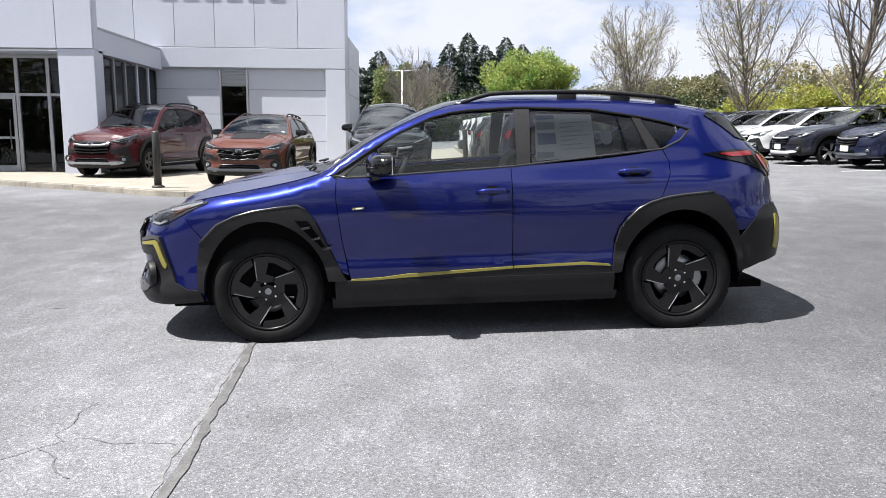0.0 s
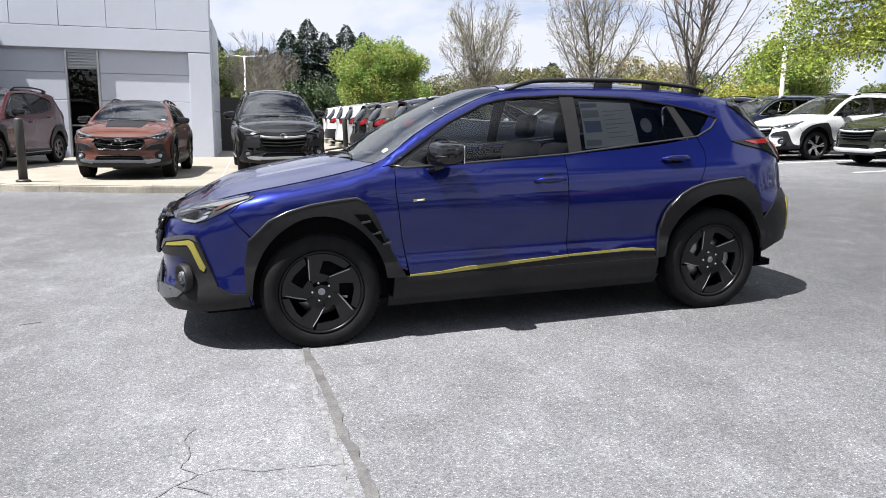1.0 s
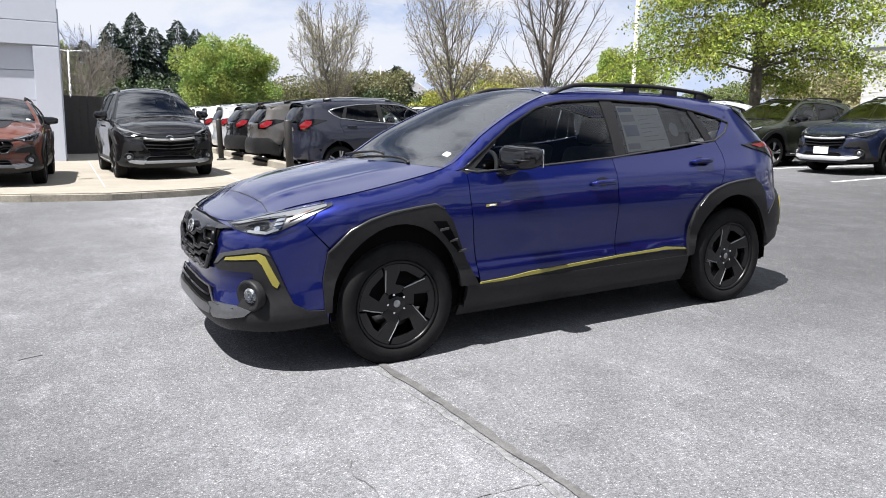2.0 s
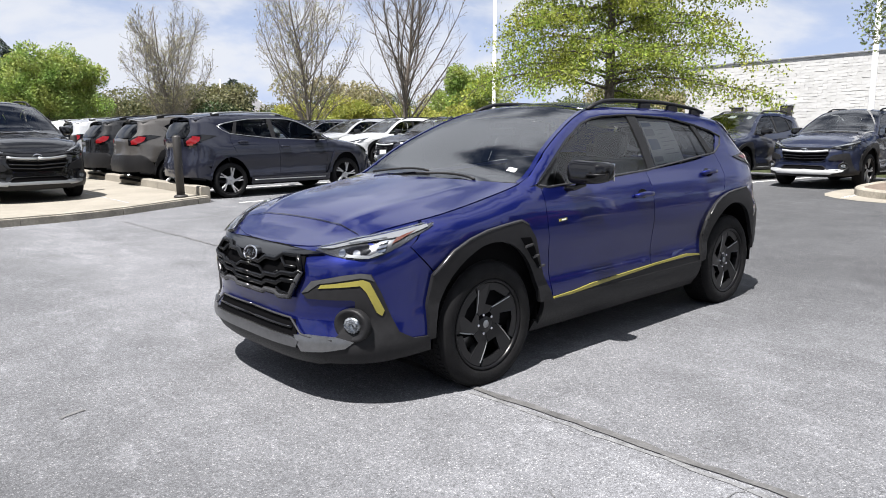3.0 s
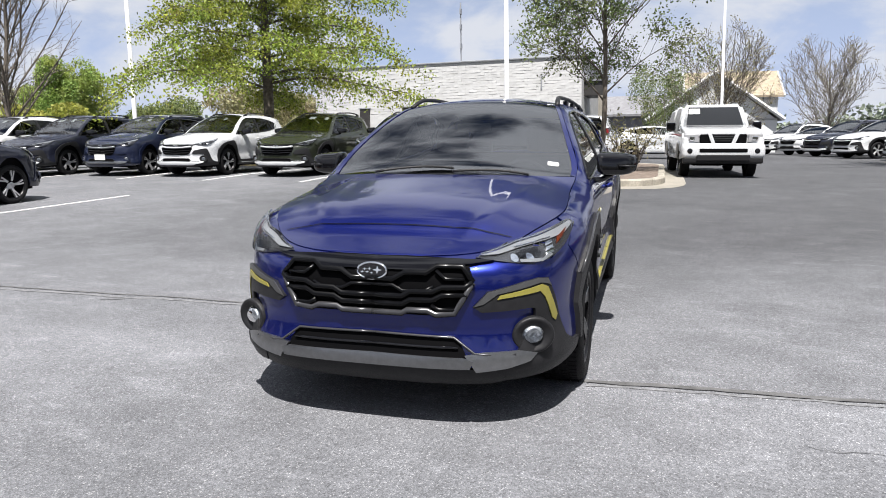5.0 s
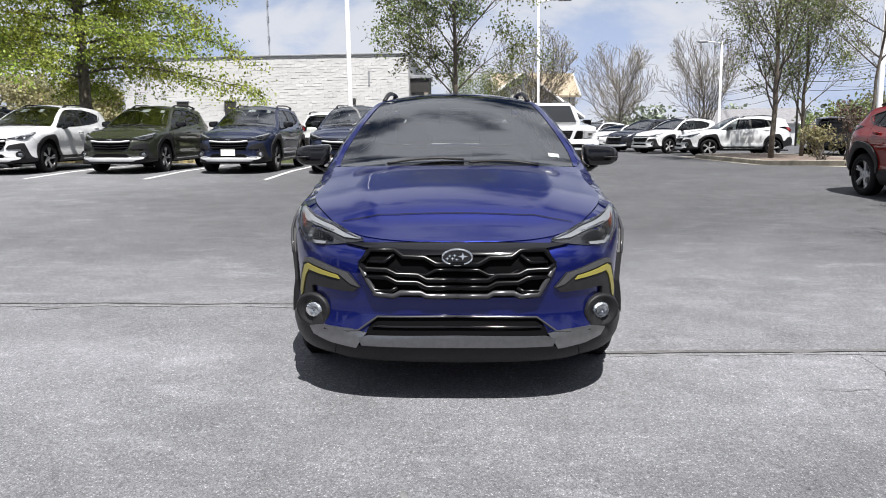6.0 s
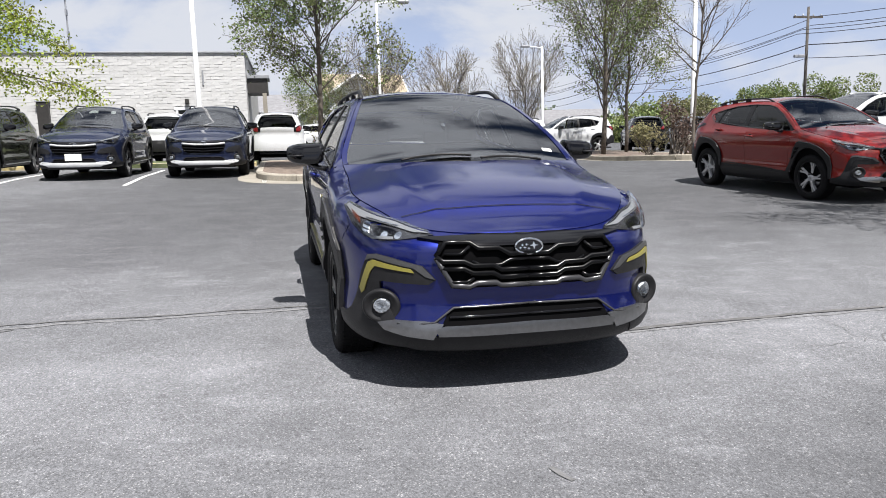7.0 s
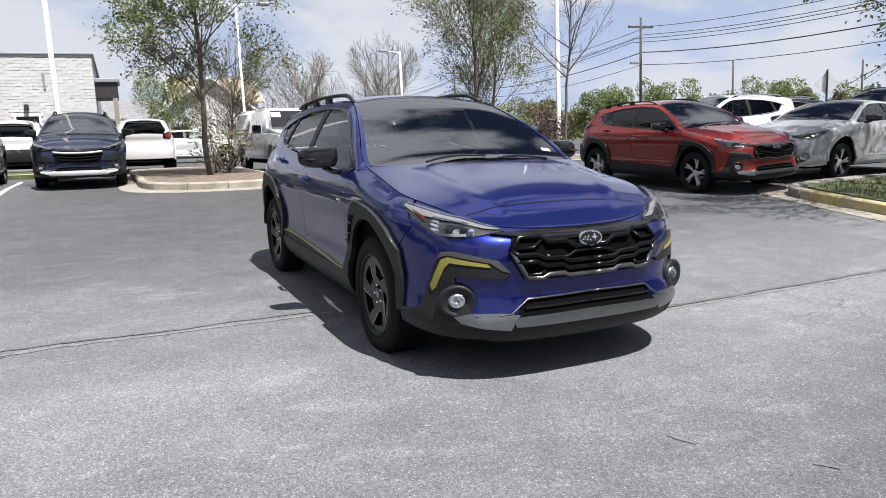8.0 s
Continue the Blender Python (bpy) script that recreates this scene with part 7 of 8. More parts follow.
def conifer(x, y, h, r, seed, label="tall dark spruce tree"):
    rng = np.random.default_rng(seed)
    t = thing("conifer", label, "tree", pose(x, y, float(ground_z(x, y))), "dark conifers beyond the car park")
    v, f = lathe([(0.0, 0.0), (0.22, 0.0), (0.03, h * 0.97), (0.0, h)], 7, "z")
    mesh_object("trunk", v, f, BARK, t)
    n = 19000
    u = 1.0 - 0.97 * rng.uniform(0.0, 1.0, n) ** 0.6
    rad = r * (1 - u) ** 0.66 * (0.25 + 0.75 * rng.uniform(0, 1, n) ** 0.5) * (0.72 + 0.4 * np.abs(np.sin(u * 26)))
    a = rng.uniform(0, 2 * np.pi, n)
    lump = 1 + 0.25 * np.sin(3 * a + 7 * u * h) * np.sin(2.3 * u * h)
    c = np.stack([rad * lump * np.cos(a), rad * lump * np.sin(a), u * h - 0.25 * rad], 1)
    d = np.stack([np.cos(a), np.sin(a), np.full(n, -0.45)], 1) + rng.normal(0, 0.25, (n, 3))
    d /= np.linalg.norm(d, axis=1, keepdims=True)
    b = np.cross(d, rng.normal(0, 1, (n, 3)))
    b /= np.linalg.norm(b, axis=1, keepdims=True)
    s = (0.70 * rng.uniform(0.5, 1.3, n) * (0.6 + 0.4 * (1 - u)))[:, None]
    v = np.stack([c, c + d * s * 0.5 + b * s * 0.2, c + d * s, c + d * s * 0.5 - b * s * 0.2], 1).reshape(-1, 3)
    i = np.arange(n)[:, None] * 4
    f = np.concatenate([i + np.array([[0, 1, 2]]), i + np.array([[0, 2, 3]])], 1).reshape(-1, 3)
    fast_mesh("crown", v, f, NEEDLE, t)
    return t


def clump(name, cx, cy, rx, ry, h, n, size, mat, seed, label, category="shrub", z0=0.0, flat=0.6, stems=True, lobes=9, puff=1.0):
    """A bush or leafy mass: leaves in many overlapping lobes, with gaps and an uneven outline."""
    rng = np.random.default_rng(seed)
    t = thing(name, label, category, pose(cx, cy, float(ground_z(cx, cy)) + z0))
    lo = np.stack([rng.uniform(-1, 1, lobes) * rx * 0.72, rng.uniform(-1, 1, lobes) * ry * 0.72, h * rng.uniform(0.3, 0.86, lobes)], 1)
    lr = rng.uniform(0.28, 0.5, lobes) * puff
    k = rng.integers(0, lobes, n)
    d = rng.normal(0, 1, (n, 3))
    d /= np.linalg.norm(d, axis=1, keepdims=True)
    d *= (rng.uniform(0.25, 1, n) ** 0.45)[:, None]
    c = lo[k] + d * lr[k][:, None] * np.array([rx, ry, h * flat])
    c[:, 2] = np.clip(c[:, 2], 0.03, None)
    a = rng.normal(0, 1, (n, 3))
    a /= np.linalg.norm(a, axis=1, keepdims=True)
    b = np.cross(a, rng.normal(0, 1, (n, 3)))
    b /= np.linalg.norm(b, axis=1, keepdims=True)
    s = (size * rng.uniform(0.6, 1.4, n))[:, None]
    v = np.stack([c, c + a * s * 0.55 + b * s * 0.38, c + a * s * 1.1, c + a * s * 0.55 - b * s * 0.38], 1).reshape(-1, 3)
    i = np.arange(n)[:, None] * 4
    f = np.concatenate([i + np.array([[0, 1, 2]]), i + np.array([[0, 2, 3]])], 1).reshape(-1, 3)
    fast_mesh("foliage", v, f, mat, t)
    if stems:
        verts, faces = [], []
        for j in range(lobes * 2):
            p = lo[j % lobes] + rng.normal(0, 0.1, 3)
            q = (rng.uniform(-0.25, 0.25) * rx, rng.uniform(-0.25, 0.25) * ry, 0)
            tv, tf = tube([q, tuple((np.array(q) + p) / 2 + rng.normal(0, 0.06, 3)), tuple(p)], [0.02 * (h / 2) ** 0.5 + 0.005, 0.014, 0.006], 4)
            m = len(verts)
            verts += tv
            faces += [tuple(w + m for w in x) for x in tf]
        tagged(mesh_object("stemwork", verts, faces, BARK, t), "", "", "", "stuff")
    return t


# bare and budding trees beyond the parked row
vase_tree(17.6, 29.0, "tall bare tree with upswept dark limbs", 5, 12.4, 5.4, 0, 0.08, 28, 34, BARK)
vase_tree(15.8, 35.0, "tall bare tree with fine budding twigs", 6, 10.6, 5.2, 2, 0.08, 30, 36)
vase_tree(16.0, 54.7, "budding tree with pale brown buds", 7, 10.7, 6.6, 4, 0.07, 30, 38, BARK_PALE, 0, 0.013)
layered_tree(17.4, 17.4, "large oak in fresh lime-green leaf beside the row", 8, 13.5, 4.7, LEAF_LIME)
tree(13.1, 5.65, "young tree in thin olive-green leaf on the island", 9, 7.4, 1.8, LEAF_OLIVE, 9, 0.062, 0.10, 3, 28, 0.72, 0.060, 0.22, BARK, 0.13, 4)
tree(19.8, -4.9, "young tree in thin spring leaf on the island", 10, 8.6, 2.35, LEAF_OLIVE, 4, 0.072, 0.11, 3, 28, 0.80, 0.085, 0.15, BARK, 0.13, 4)
tree(22.0, -6.9, "young tree with fresh green leaf", 12, 7.2, 1.9, LEAF_OLIVE, 4, 0.072, 0.11, 3, 22, 0.80, 0.065, 0.15, BARK, 0.13, 4)
vase_tree(13.6, -4.85, "slender bare young tree on the island", 13, 7.4, 3.0, 0, 0.30, 16, 48, BARK, 0.13, 0.005, 0.7)
vase_tree(54, -6.5, "bare round-headed tree far across the lot", 14, 8.4, 6.6, 1, 0.06, 24, 42, BARK_PALE, 0, 0.014)
vase_tree(57, -14.5, "bare spreading tree far across the lot", 15, 10.2, 7.6, 1, 0.08, 24, 42, BARK_PALE, 0, 0.014)
vase_tree(38.5, 1.5, "budding shrub-like tree by the white house", 16, 7.2, 5.4, 2, 0.04, 26, 44, BARK, 0, 0.011)
tree(0.95, -4.3, "tree with a few fresh green leaves on the yellow-kerbed island", 17, 6.0, 2.5, LEAF_OLIVE, 5, 0.06, 0.10, 3, 24, 0.25, 0.10, 0.24, BARK, 0.13, 4)
vase_tree(-1.2, 62, "thin bare tree beside the building", 18, 9.0, 5.0, 0, 0.10, 18, 40, BARK_PALE, 0, 0.013)
vase_tree(0.2, 80, "bare grey tree before the conifers", 19, 8.8, 9.0, 0, 0.10, 22, 50, BARK_PALE, 0, 0.017)
for i, (x, y, h) in enumerate(((-6.5, 110, 13.5), (-2.5, 116, 12.5), (0.5, 112, 12.0), (4.0, 112, 14.5), (6.8, 111, 15.8), (9.6, 113, 14.2), (12.6, 112, 15.2), (15.4, 114, 14.4), (18.0, 113, 13.2), (-9.0, 108, 11.0))):
    conifer(x, y, h * 1.02, 5.0, 30 + i)
conifer(34.2, 84, 8.0, 3.6, 45, "small dark spruce tree")
clump("tree", 8.2, 56.0, 3.9, 3.6, 6.9, 60000, 0.13, LEAF_FRESH, 50, "round tree in fresh green leaf", "tree", 0.2, 0.6, True, 60, 0.55)
clump("tree", 31.9, 40.5, 2.7, 2.7, 5.9, 42000, 0.12, LEAF_FRESH, 51, "round tree in bright green leaf", "tree", 0.2, 0.6, True, 40, 0.72)
clump("tree", -2.5, 104.0, 4.5, 4.0, 10.5, 14000, 0.32, LEAF_OLIVE, 52, "leafy tree among the conifers", "tree", 0.2, 0.5, True, 14)
for i, (x, y, rx, h) in enumerate(((21, 40.5, 2.6, 3.2), (24.5, 39.5, 2.4, 2.9), (18.5, 44, 2.6, 3.0), (24, 33.5, 2.4, 2.6), (22.5, 45, 3.0, 3.2))):
    clump("forsythia_bush", x, y, rx, 2.0, h, 8000, 0.13, LEAF_YELLOW, 60 + i, "yellow-flowering bush beyond the car park")
for i in range(9):
    clump("hedge_tree", 1.5 + i * 1.5, 76 + 0.3 * (i % 2), 1.1, 1.1, 4.6 + 0.5 * (i % 3), 2600, 0.22, HEDGE, 80 + i, "clipped arborvitae in a row", "tree", 0, 0.6, False, 8)
for i, (x, y, rx, ry, h, mat) in enumerate(((27, 50, 5, 3, 5.2, LEAF_BUD), (35, 47, 5, 3, 4.6, LEAF_BUD), (41, 41, 5, 3, 4.2, LEAF_OLIVE), (43, 34, 4, 4, 5.0, LEAF_BUD), (17, 62, 6, 3, 5.2, LEAF_DULL), (10, 68, 6, 3, 5.0, HEDGE), (24, 64, 7, 3, 5.0, LEAF_DULL), (33, 58, 7, 3, 5.0, HEDGE), (38, 29, 3, 4, 4.4, LEAF_BUD), (24, 57, 6, 2.5, 3.6, HEDGE), (16, 66, 6, 2.5, 4.0, HEDGE), (21, 60, 4, 3, 5.4, LEAF_DULL))):
    clump("thicket", x, y, rx, ry, h, 9000, 0.17, mat, 100 + i, "budding spring thicket beyond the car park")
clump("shrub", 15.9, -5.6, 1.25, 0.8, 1.75, 1300, 0.075, LEAF_RUSSET, 120, "sparse russet shrub on the mulch bed", "shrub", 0.13, 0.6, True, 12)
clump("shrub", 17.0, -5.2, 0.7, 0.6, 1.2, 1100, 0.07, LEAF_BUD, 121, "sparse pale shrub on the mulch bed", "shrub", 0.13, 0.6, True, 8)
clump("shrub", 14.0, 5.2, 1.05, 0.9, 1.55, 800, 0.06, LEAF_BUD, 122, "twiggy bare shrub beneath the young tree", "shrub", 0.13, 0.6, True, 16)
clump("shrub", 29.4, 9.4, 0.7, 0.6, 1.1, 2200, 0.06, LEAF_OLIVE, 124, "small clipped evergreen shrub by the wall")
clump("shrub", 29.5, 13.2, 0.8, 0.7, 1.2, 2200, 0.06, LEAF_OLIVE, 125, "small clipped evergreen shrub by the wall")
clump("tree", 40.5, 4.6, 2.0, 1.9, 5.0, 12000, 0.075, LEAF_OLIVE, 126, "small olive-green evergreen by the brick building", "tree", 0.2, 0.55, True, 12)


def woods(name, pts, h, seed, mat, label, size=0.5, dense=140):
    """Far woodland as one mass of leaf clumps along a line."""
    rng = np.random.default_rng(seed)
    vs, fs, base = [], [], 0
    for (x0, y0), (x1, y1) in zip(pts[:-1], pts[1:]):
        ln = math.hypot(x1 - x0, y1 - y0)
        n = int(ln * dense)
        t = rng.uniform(0, 1, n)
        top = h * np.clip(0.52 + 0.30 * np.sin(t * ln * 0.31 + seed) + 0.22 * np.sin(t * ln * 0.77 + 1) + 0.12 * np.sin(t * ln * 2.1), 0.18, 1.2)
        c = np.stack([x0 + (x1 - x0) * t, y0 + (y1 - y0) * t, top * rng.uniform(0, 1, n) ** 0.7], 1) + rng.normal(0, 0.8, (n, 3)) * np.array([2.2, 2.2, 0.35])
        a = rng.normal(0, 1, (n, 3))
        a /= np.linalg.norm(a, axis=1, keepdims=True)
        b = np.cross(a, rng.normal(0, 1, (n, 3)))
        b /= np.linalg.norm(b, axis=1, keepdims=True)
        s = (size * rng.uniform(0.5, 1.4, n))[:, None]
        v = np.stack([c - a * s, c + b * s * 0.7, c + a * s, c - b * s * 0.7], 1).reshape(-1, 3)
        vs.append(v)
        fs.append(np.arange(n)[:, None] * 4 + np.array([[0, 1, 2, 3]]) + base)
        base += 4 * n
    return tagged(fast_mesh(name, np.concatenate(vs), np.concatenate(fs), mat, None), label, "woods", "", "stuff")


woods("far_woods", [(-90, 150), (-20, 150), (40, 145), (100, 125), (150, 90), (170, 40)], 9.0, 1, WOODS, "hazy spring woods on the horizon")
woods("far_woods", [(170, 45), (175, -40), (150, -110), (90, -160), (0, -180)], 8.5, 2, WOODS, "hazy spring woods on the horizon")
woods("far_woods", [(0, -180), (-120, -150), (-180, 0), (-150, 120), (-90, 150)], 9.0, 3, WOODS, "hazy spring woods on the horizon")
# Out of view: tree belt added so the car reflects something dark.
woods("near_woods", [(8, -42), (-14, -36), (-40, -28), (-56, -8), (-52, 14)], 11.0, 5, LEAF_DULL, "unseen trees added to darken reflections on the open side", 0.32, 420)
woods("roadside_trees", [(92, -40), (125, -78), (90, -110), (55, -108)], 6.4, 4, LEAF_OLIVE, "green trees along the road", 0.3, 300)
for i, (x, y, r, h, mat) in enumerate(((55.8, -36.3, 3.2, 5.2, LEAF_OLIVE), (54.0, -38.7, 2.6, 5.4, LEAF_OLIVE), (51.6, -41.6, 3.2, 6.0, LEAF_OLIVE), (48.3, -45.1, 2.6, 4.8, LEAF_DULL), (44.4, -48.8, 3.6, 5.9, LEAF_OLIVE), (41.5, -51.0, 2.6, 4.6, LEAF_DULL), (60, -33, 4.0, 5.0, LEAF_DULL))):
    clump("tree", x, y, r, r, h, 9000, 0.16, mat, 140 + i, "spring tree across the road", "tree", 0, 0.6, True, 16, 0.8)


# ---- the cars ----
blue = build_car("blue_crossover", "pearl blue compact crossover with black cladding and yellow-green accents", PLAIN, PAINT_BLUE, "", True, RIM_BLACK, "turbine", YELLOW, True, SKID)
paper = new("window_sticker")
paper.parent = blue
skin("sticker_sheet", flank, [(0.405, 1.135), (0.80, 1.155), (0.80, 1.425), (0.43, 1.44)], PAPER, paper, PLAIN, -0.014, 0.1, 0.1, 0.0, (-1,))
for i, (a, b, c, d, m) in enumerate(((0.43, 0.55, 1.395, 1.425, PRINT_BLUE), (0.43, 0.55, 1.33, 1.38, PRINT), (0.43, 0.55, 1.235, 1.31, PRINT_BLUE), (0.42, 0.53, 1.15, 1.19, PRINT))):
    skin("print_block", flank, [(a, c), (b, c + 0.005), (b, d), (a, d)], m, paper, PLAIN, -0.011, 0.2, 0.2, 0.0, (-1,))
for i in range(7):
    z = 1.20 + i * 0.028
    skin("print_line", flank, [(0.58, z), (0.77 - 0.05 * (i % 3), z + 0.008), (0.77 - 0.05 * (i % 3), z + 0.013), (0.58, z + 0.005)], PRINT, paper, PLAIN, -0.011, 0.2, 0.2, 0.0, (-1,))
paper["label"] = "white price sheet inside the rear window"
skin("round_decal", flank, [(0.88 + 0.042 * math.cos(t), 1.275 + 0.048 * math.sin(t)) for t in np.linspace(0, 2 * math.pi, 19)[:-1]], PRINT, blue, PLAIN, -0.011, 0.2, 0.2, 0.0, (-1,), "grey round decal")
skin("screen_sticker", topskin, [(-0.895, -0.855), (-0.865, -0.855), (-0.865, -0.77), (-0.895, -0.77)], PAPER, blue, PLAIN, 0.001, 0.2, 0.2, 0.0, (1,), "small white screen sticker")
skin("screen_sticker", topskin, [(-0.075, -0.92), (-0.05, -0.92), (-0.05, -0.84), (-0.075, -0.84)], PAPER, blue, PLAIN, 0.001, 0.2, 0.2, 0.0, (1,), "small white screen sticker")
blue.matrix_world = on_ground(0.343, 5.436, 1.29, -0.012)

plain_swap = {YELLOW.name: CLAD, RIM_BLACK.name: RIM_DARK, GLASS_DARK.name: GLASS_PARKED, GLASS_SIDE.name: GLASS_PARKED}
place_car(blue, on_ground(5.92, -2.25, 2.0), PAINT_RED, PAINT_BLUE, "red compact crossover with black cladding and silver wheels", plain_swap)
place_car(blue, on_ground(-3.75, 17.5, 88, 0.13), PAINT_ORANGE, PAINT_BLUE, "copper-orange compact crossover with dark bonnet on the apron", {YELLOW.name: CLAD, GLASS_DARK.name: GLASS_PARKED, GLASS_SIDE.name: GLASS_PARKED})
for c in [o for o in bpy.data.objects if o.name.startswith("blue_crossover.") and o.parent is None]:
    c.name = "parked_crossover"
    if "copper" in c["label"]:
        skin("bonnet_decal", topskin, [(-1.78, -0.42), (-1.05, -0.52), (-1.05, 0.52), (-1.78, 0.42)], CLAD, c, PLAIN, 0.009, 0.12, 0.12, 0.0, (1,), "matt black bonnet decal")
    for o in list(c.children):
        if o.name.startswith(("window_sticker", "round_decal", "door_badge", "badge_bar")):
            for k in list(o.children):
                bpy.data.objects.remove(k)
            bpy.data.objects.remove(o)

WAGON = Shape(((-2.4, -2.62), (-1.9, -2.02), (-0.9, -0.90), (0.25, 0.30), (0.9, 0.93), (1.8, 1.86), (2.4, 2.62)), 1.03, ((-1.2, 0.0), (-0.3, 0.075), (0.5, 0.085), (1.2, 0.13), (2.0, 0.16)), 0.045, 0.35, 0.36)
FOREST = Shape(((-2.4, -2.42), (-1.9, -1.93), (-0.9, -0.96), (0.25, 0.25), (0.9, 0.9), (1.8, 1.82), (2.4, 2.42)), 1.01, ((-1.2, 0.0), (-0.4, 0.055), (0.5, 0.06), (1.2, 0.11), (1.6, 0.15), (2.0, 0.17)), 0.06, 0.50, 0.36)
LARGE = Shape(((-2.4, -2.60), (-1.9, -2.05), (-0.9, -0.98), (0.25, 0.28), (0.9, 0.98), (1.8, 1.92), (2.4, 2.70)), 1.07, ((-1.2, 0.0), (-0.4, 0.14), (0.5, 0.18), (1.2, 0.22), (2.0, 0.26)), 0.12, 0.40, 0.37)
SALOON = Shape(((-2.4, -2.62), (-1.9, -2.02), (-0.9, -0.92), (0.25, 0.24), (0.9, 0.92), (1.8, 1.88), (2.4, 2.60)), 1.02, ((-1.2, -0.02), (-0.3, -0.08), (0.5, -0.09), (1.2, -0.12), (1.6, -0.16), (2.0, -0.2)), -0.01, -0.35, 0.335)

def dress(car, shape, plate, at):
    """Dealer papers behind the windscreen and a blank front plate."""
    for a, b in ((at, at + 0.30), (at - 0.62, at - 0.46)):
        skin("windscreen_paper", topskin, [(-0.30, a), (-0.30, b), (-0.44, b + 0.02), (-0.44, a + 0.02)], PAPER, car, shape, -0.012, 0.3, 0.3, 0.0, (1,), "white dealer paper")
    if plate:
        p = shape.bend(flank(Q0, 0.50))
        part("front_plate", box_bm(p[0] - 0.055, p[0] - 0.03, -0.17, 0.17, p[2] - 0.075, p[2] + 0.075, 0.004), PAPER, car, "blank white front plate")


wagon = build_car("parked_wagon", "navy blue crossover wagon with silver roof bars and bumper guard", WAGON, PAINT_NAVY, "parked cars in the row", False, RIM_SILVER, skid=GUARD)
wagon.matrix_world = on_ground(14.45, 8.40, 0)
estate = build_car("parked_estate", "graphite grey tall crossover with silver wheels", FOREST, PAINT_GREY, "parked cars in the row", False, RIM_SILVER, "y", CLAD, True, SKID, None, PAINT_GREY)
estate.matrix_world = on_ground(3.95, 16.5, 180)
large = build_car("parked_suv", "dark red three-row sport utility vehicle on the apron", LARGE, PAINT_MAROON, "cars on the apron", False, RIM_BLACK, "turbine", CLAD, True, SATIN)
large.matrix_world = on_ground(-7.52, 20.2, 78, 0.13)
for wheel in [o for o in bpy.data.objects["parked_crossover"].children if o.name.startswith("wheel")]:
    thin = next(k for w in wagon.children if w.name.startswith("wheel") for k in w.children if k.name.startswith("spoke"))
    for o in list(wheel.children):
        if o.name.startswith("spoke_ridge"):
            bpy.data.objects.remove(o)
        elif o.name.startswith("spoke"):
            o.data = thin.data
saloon = build_car("parked_saloon", "silver saloon with alloy wheels", SALOON, PAINT_SILVER, "", False, RIM_SILVER, "y", CLAD, False, CLAD, None, PAINT_SILVER)
saloon.matrix_world = on_ground(5.2, -5.75, -82)


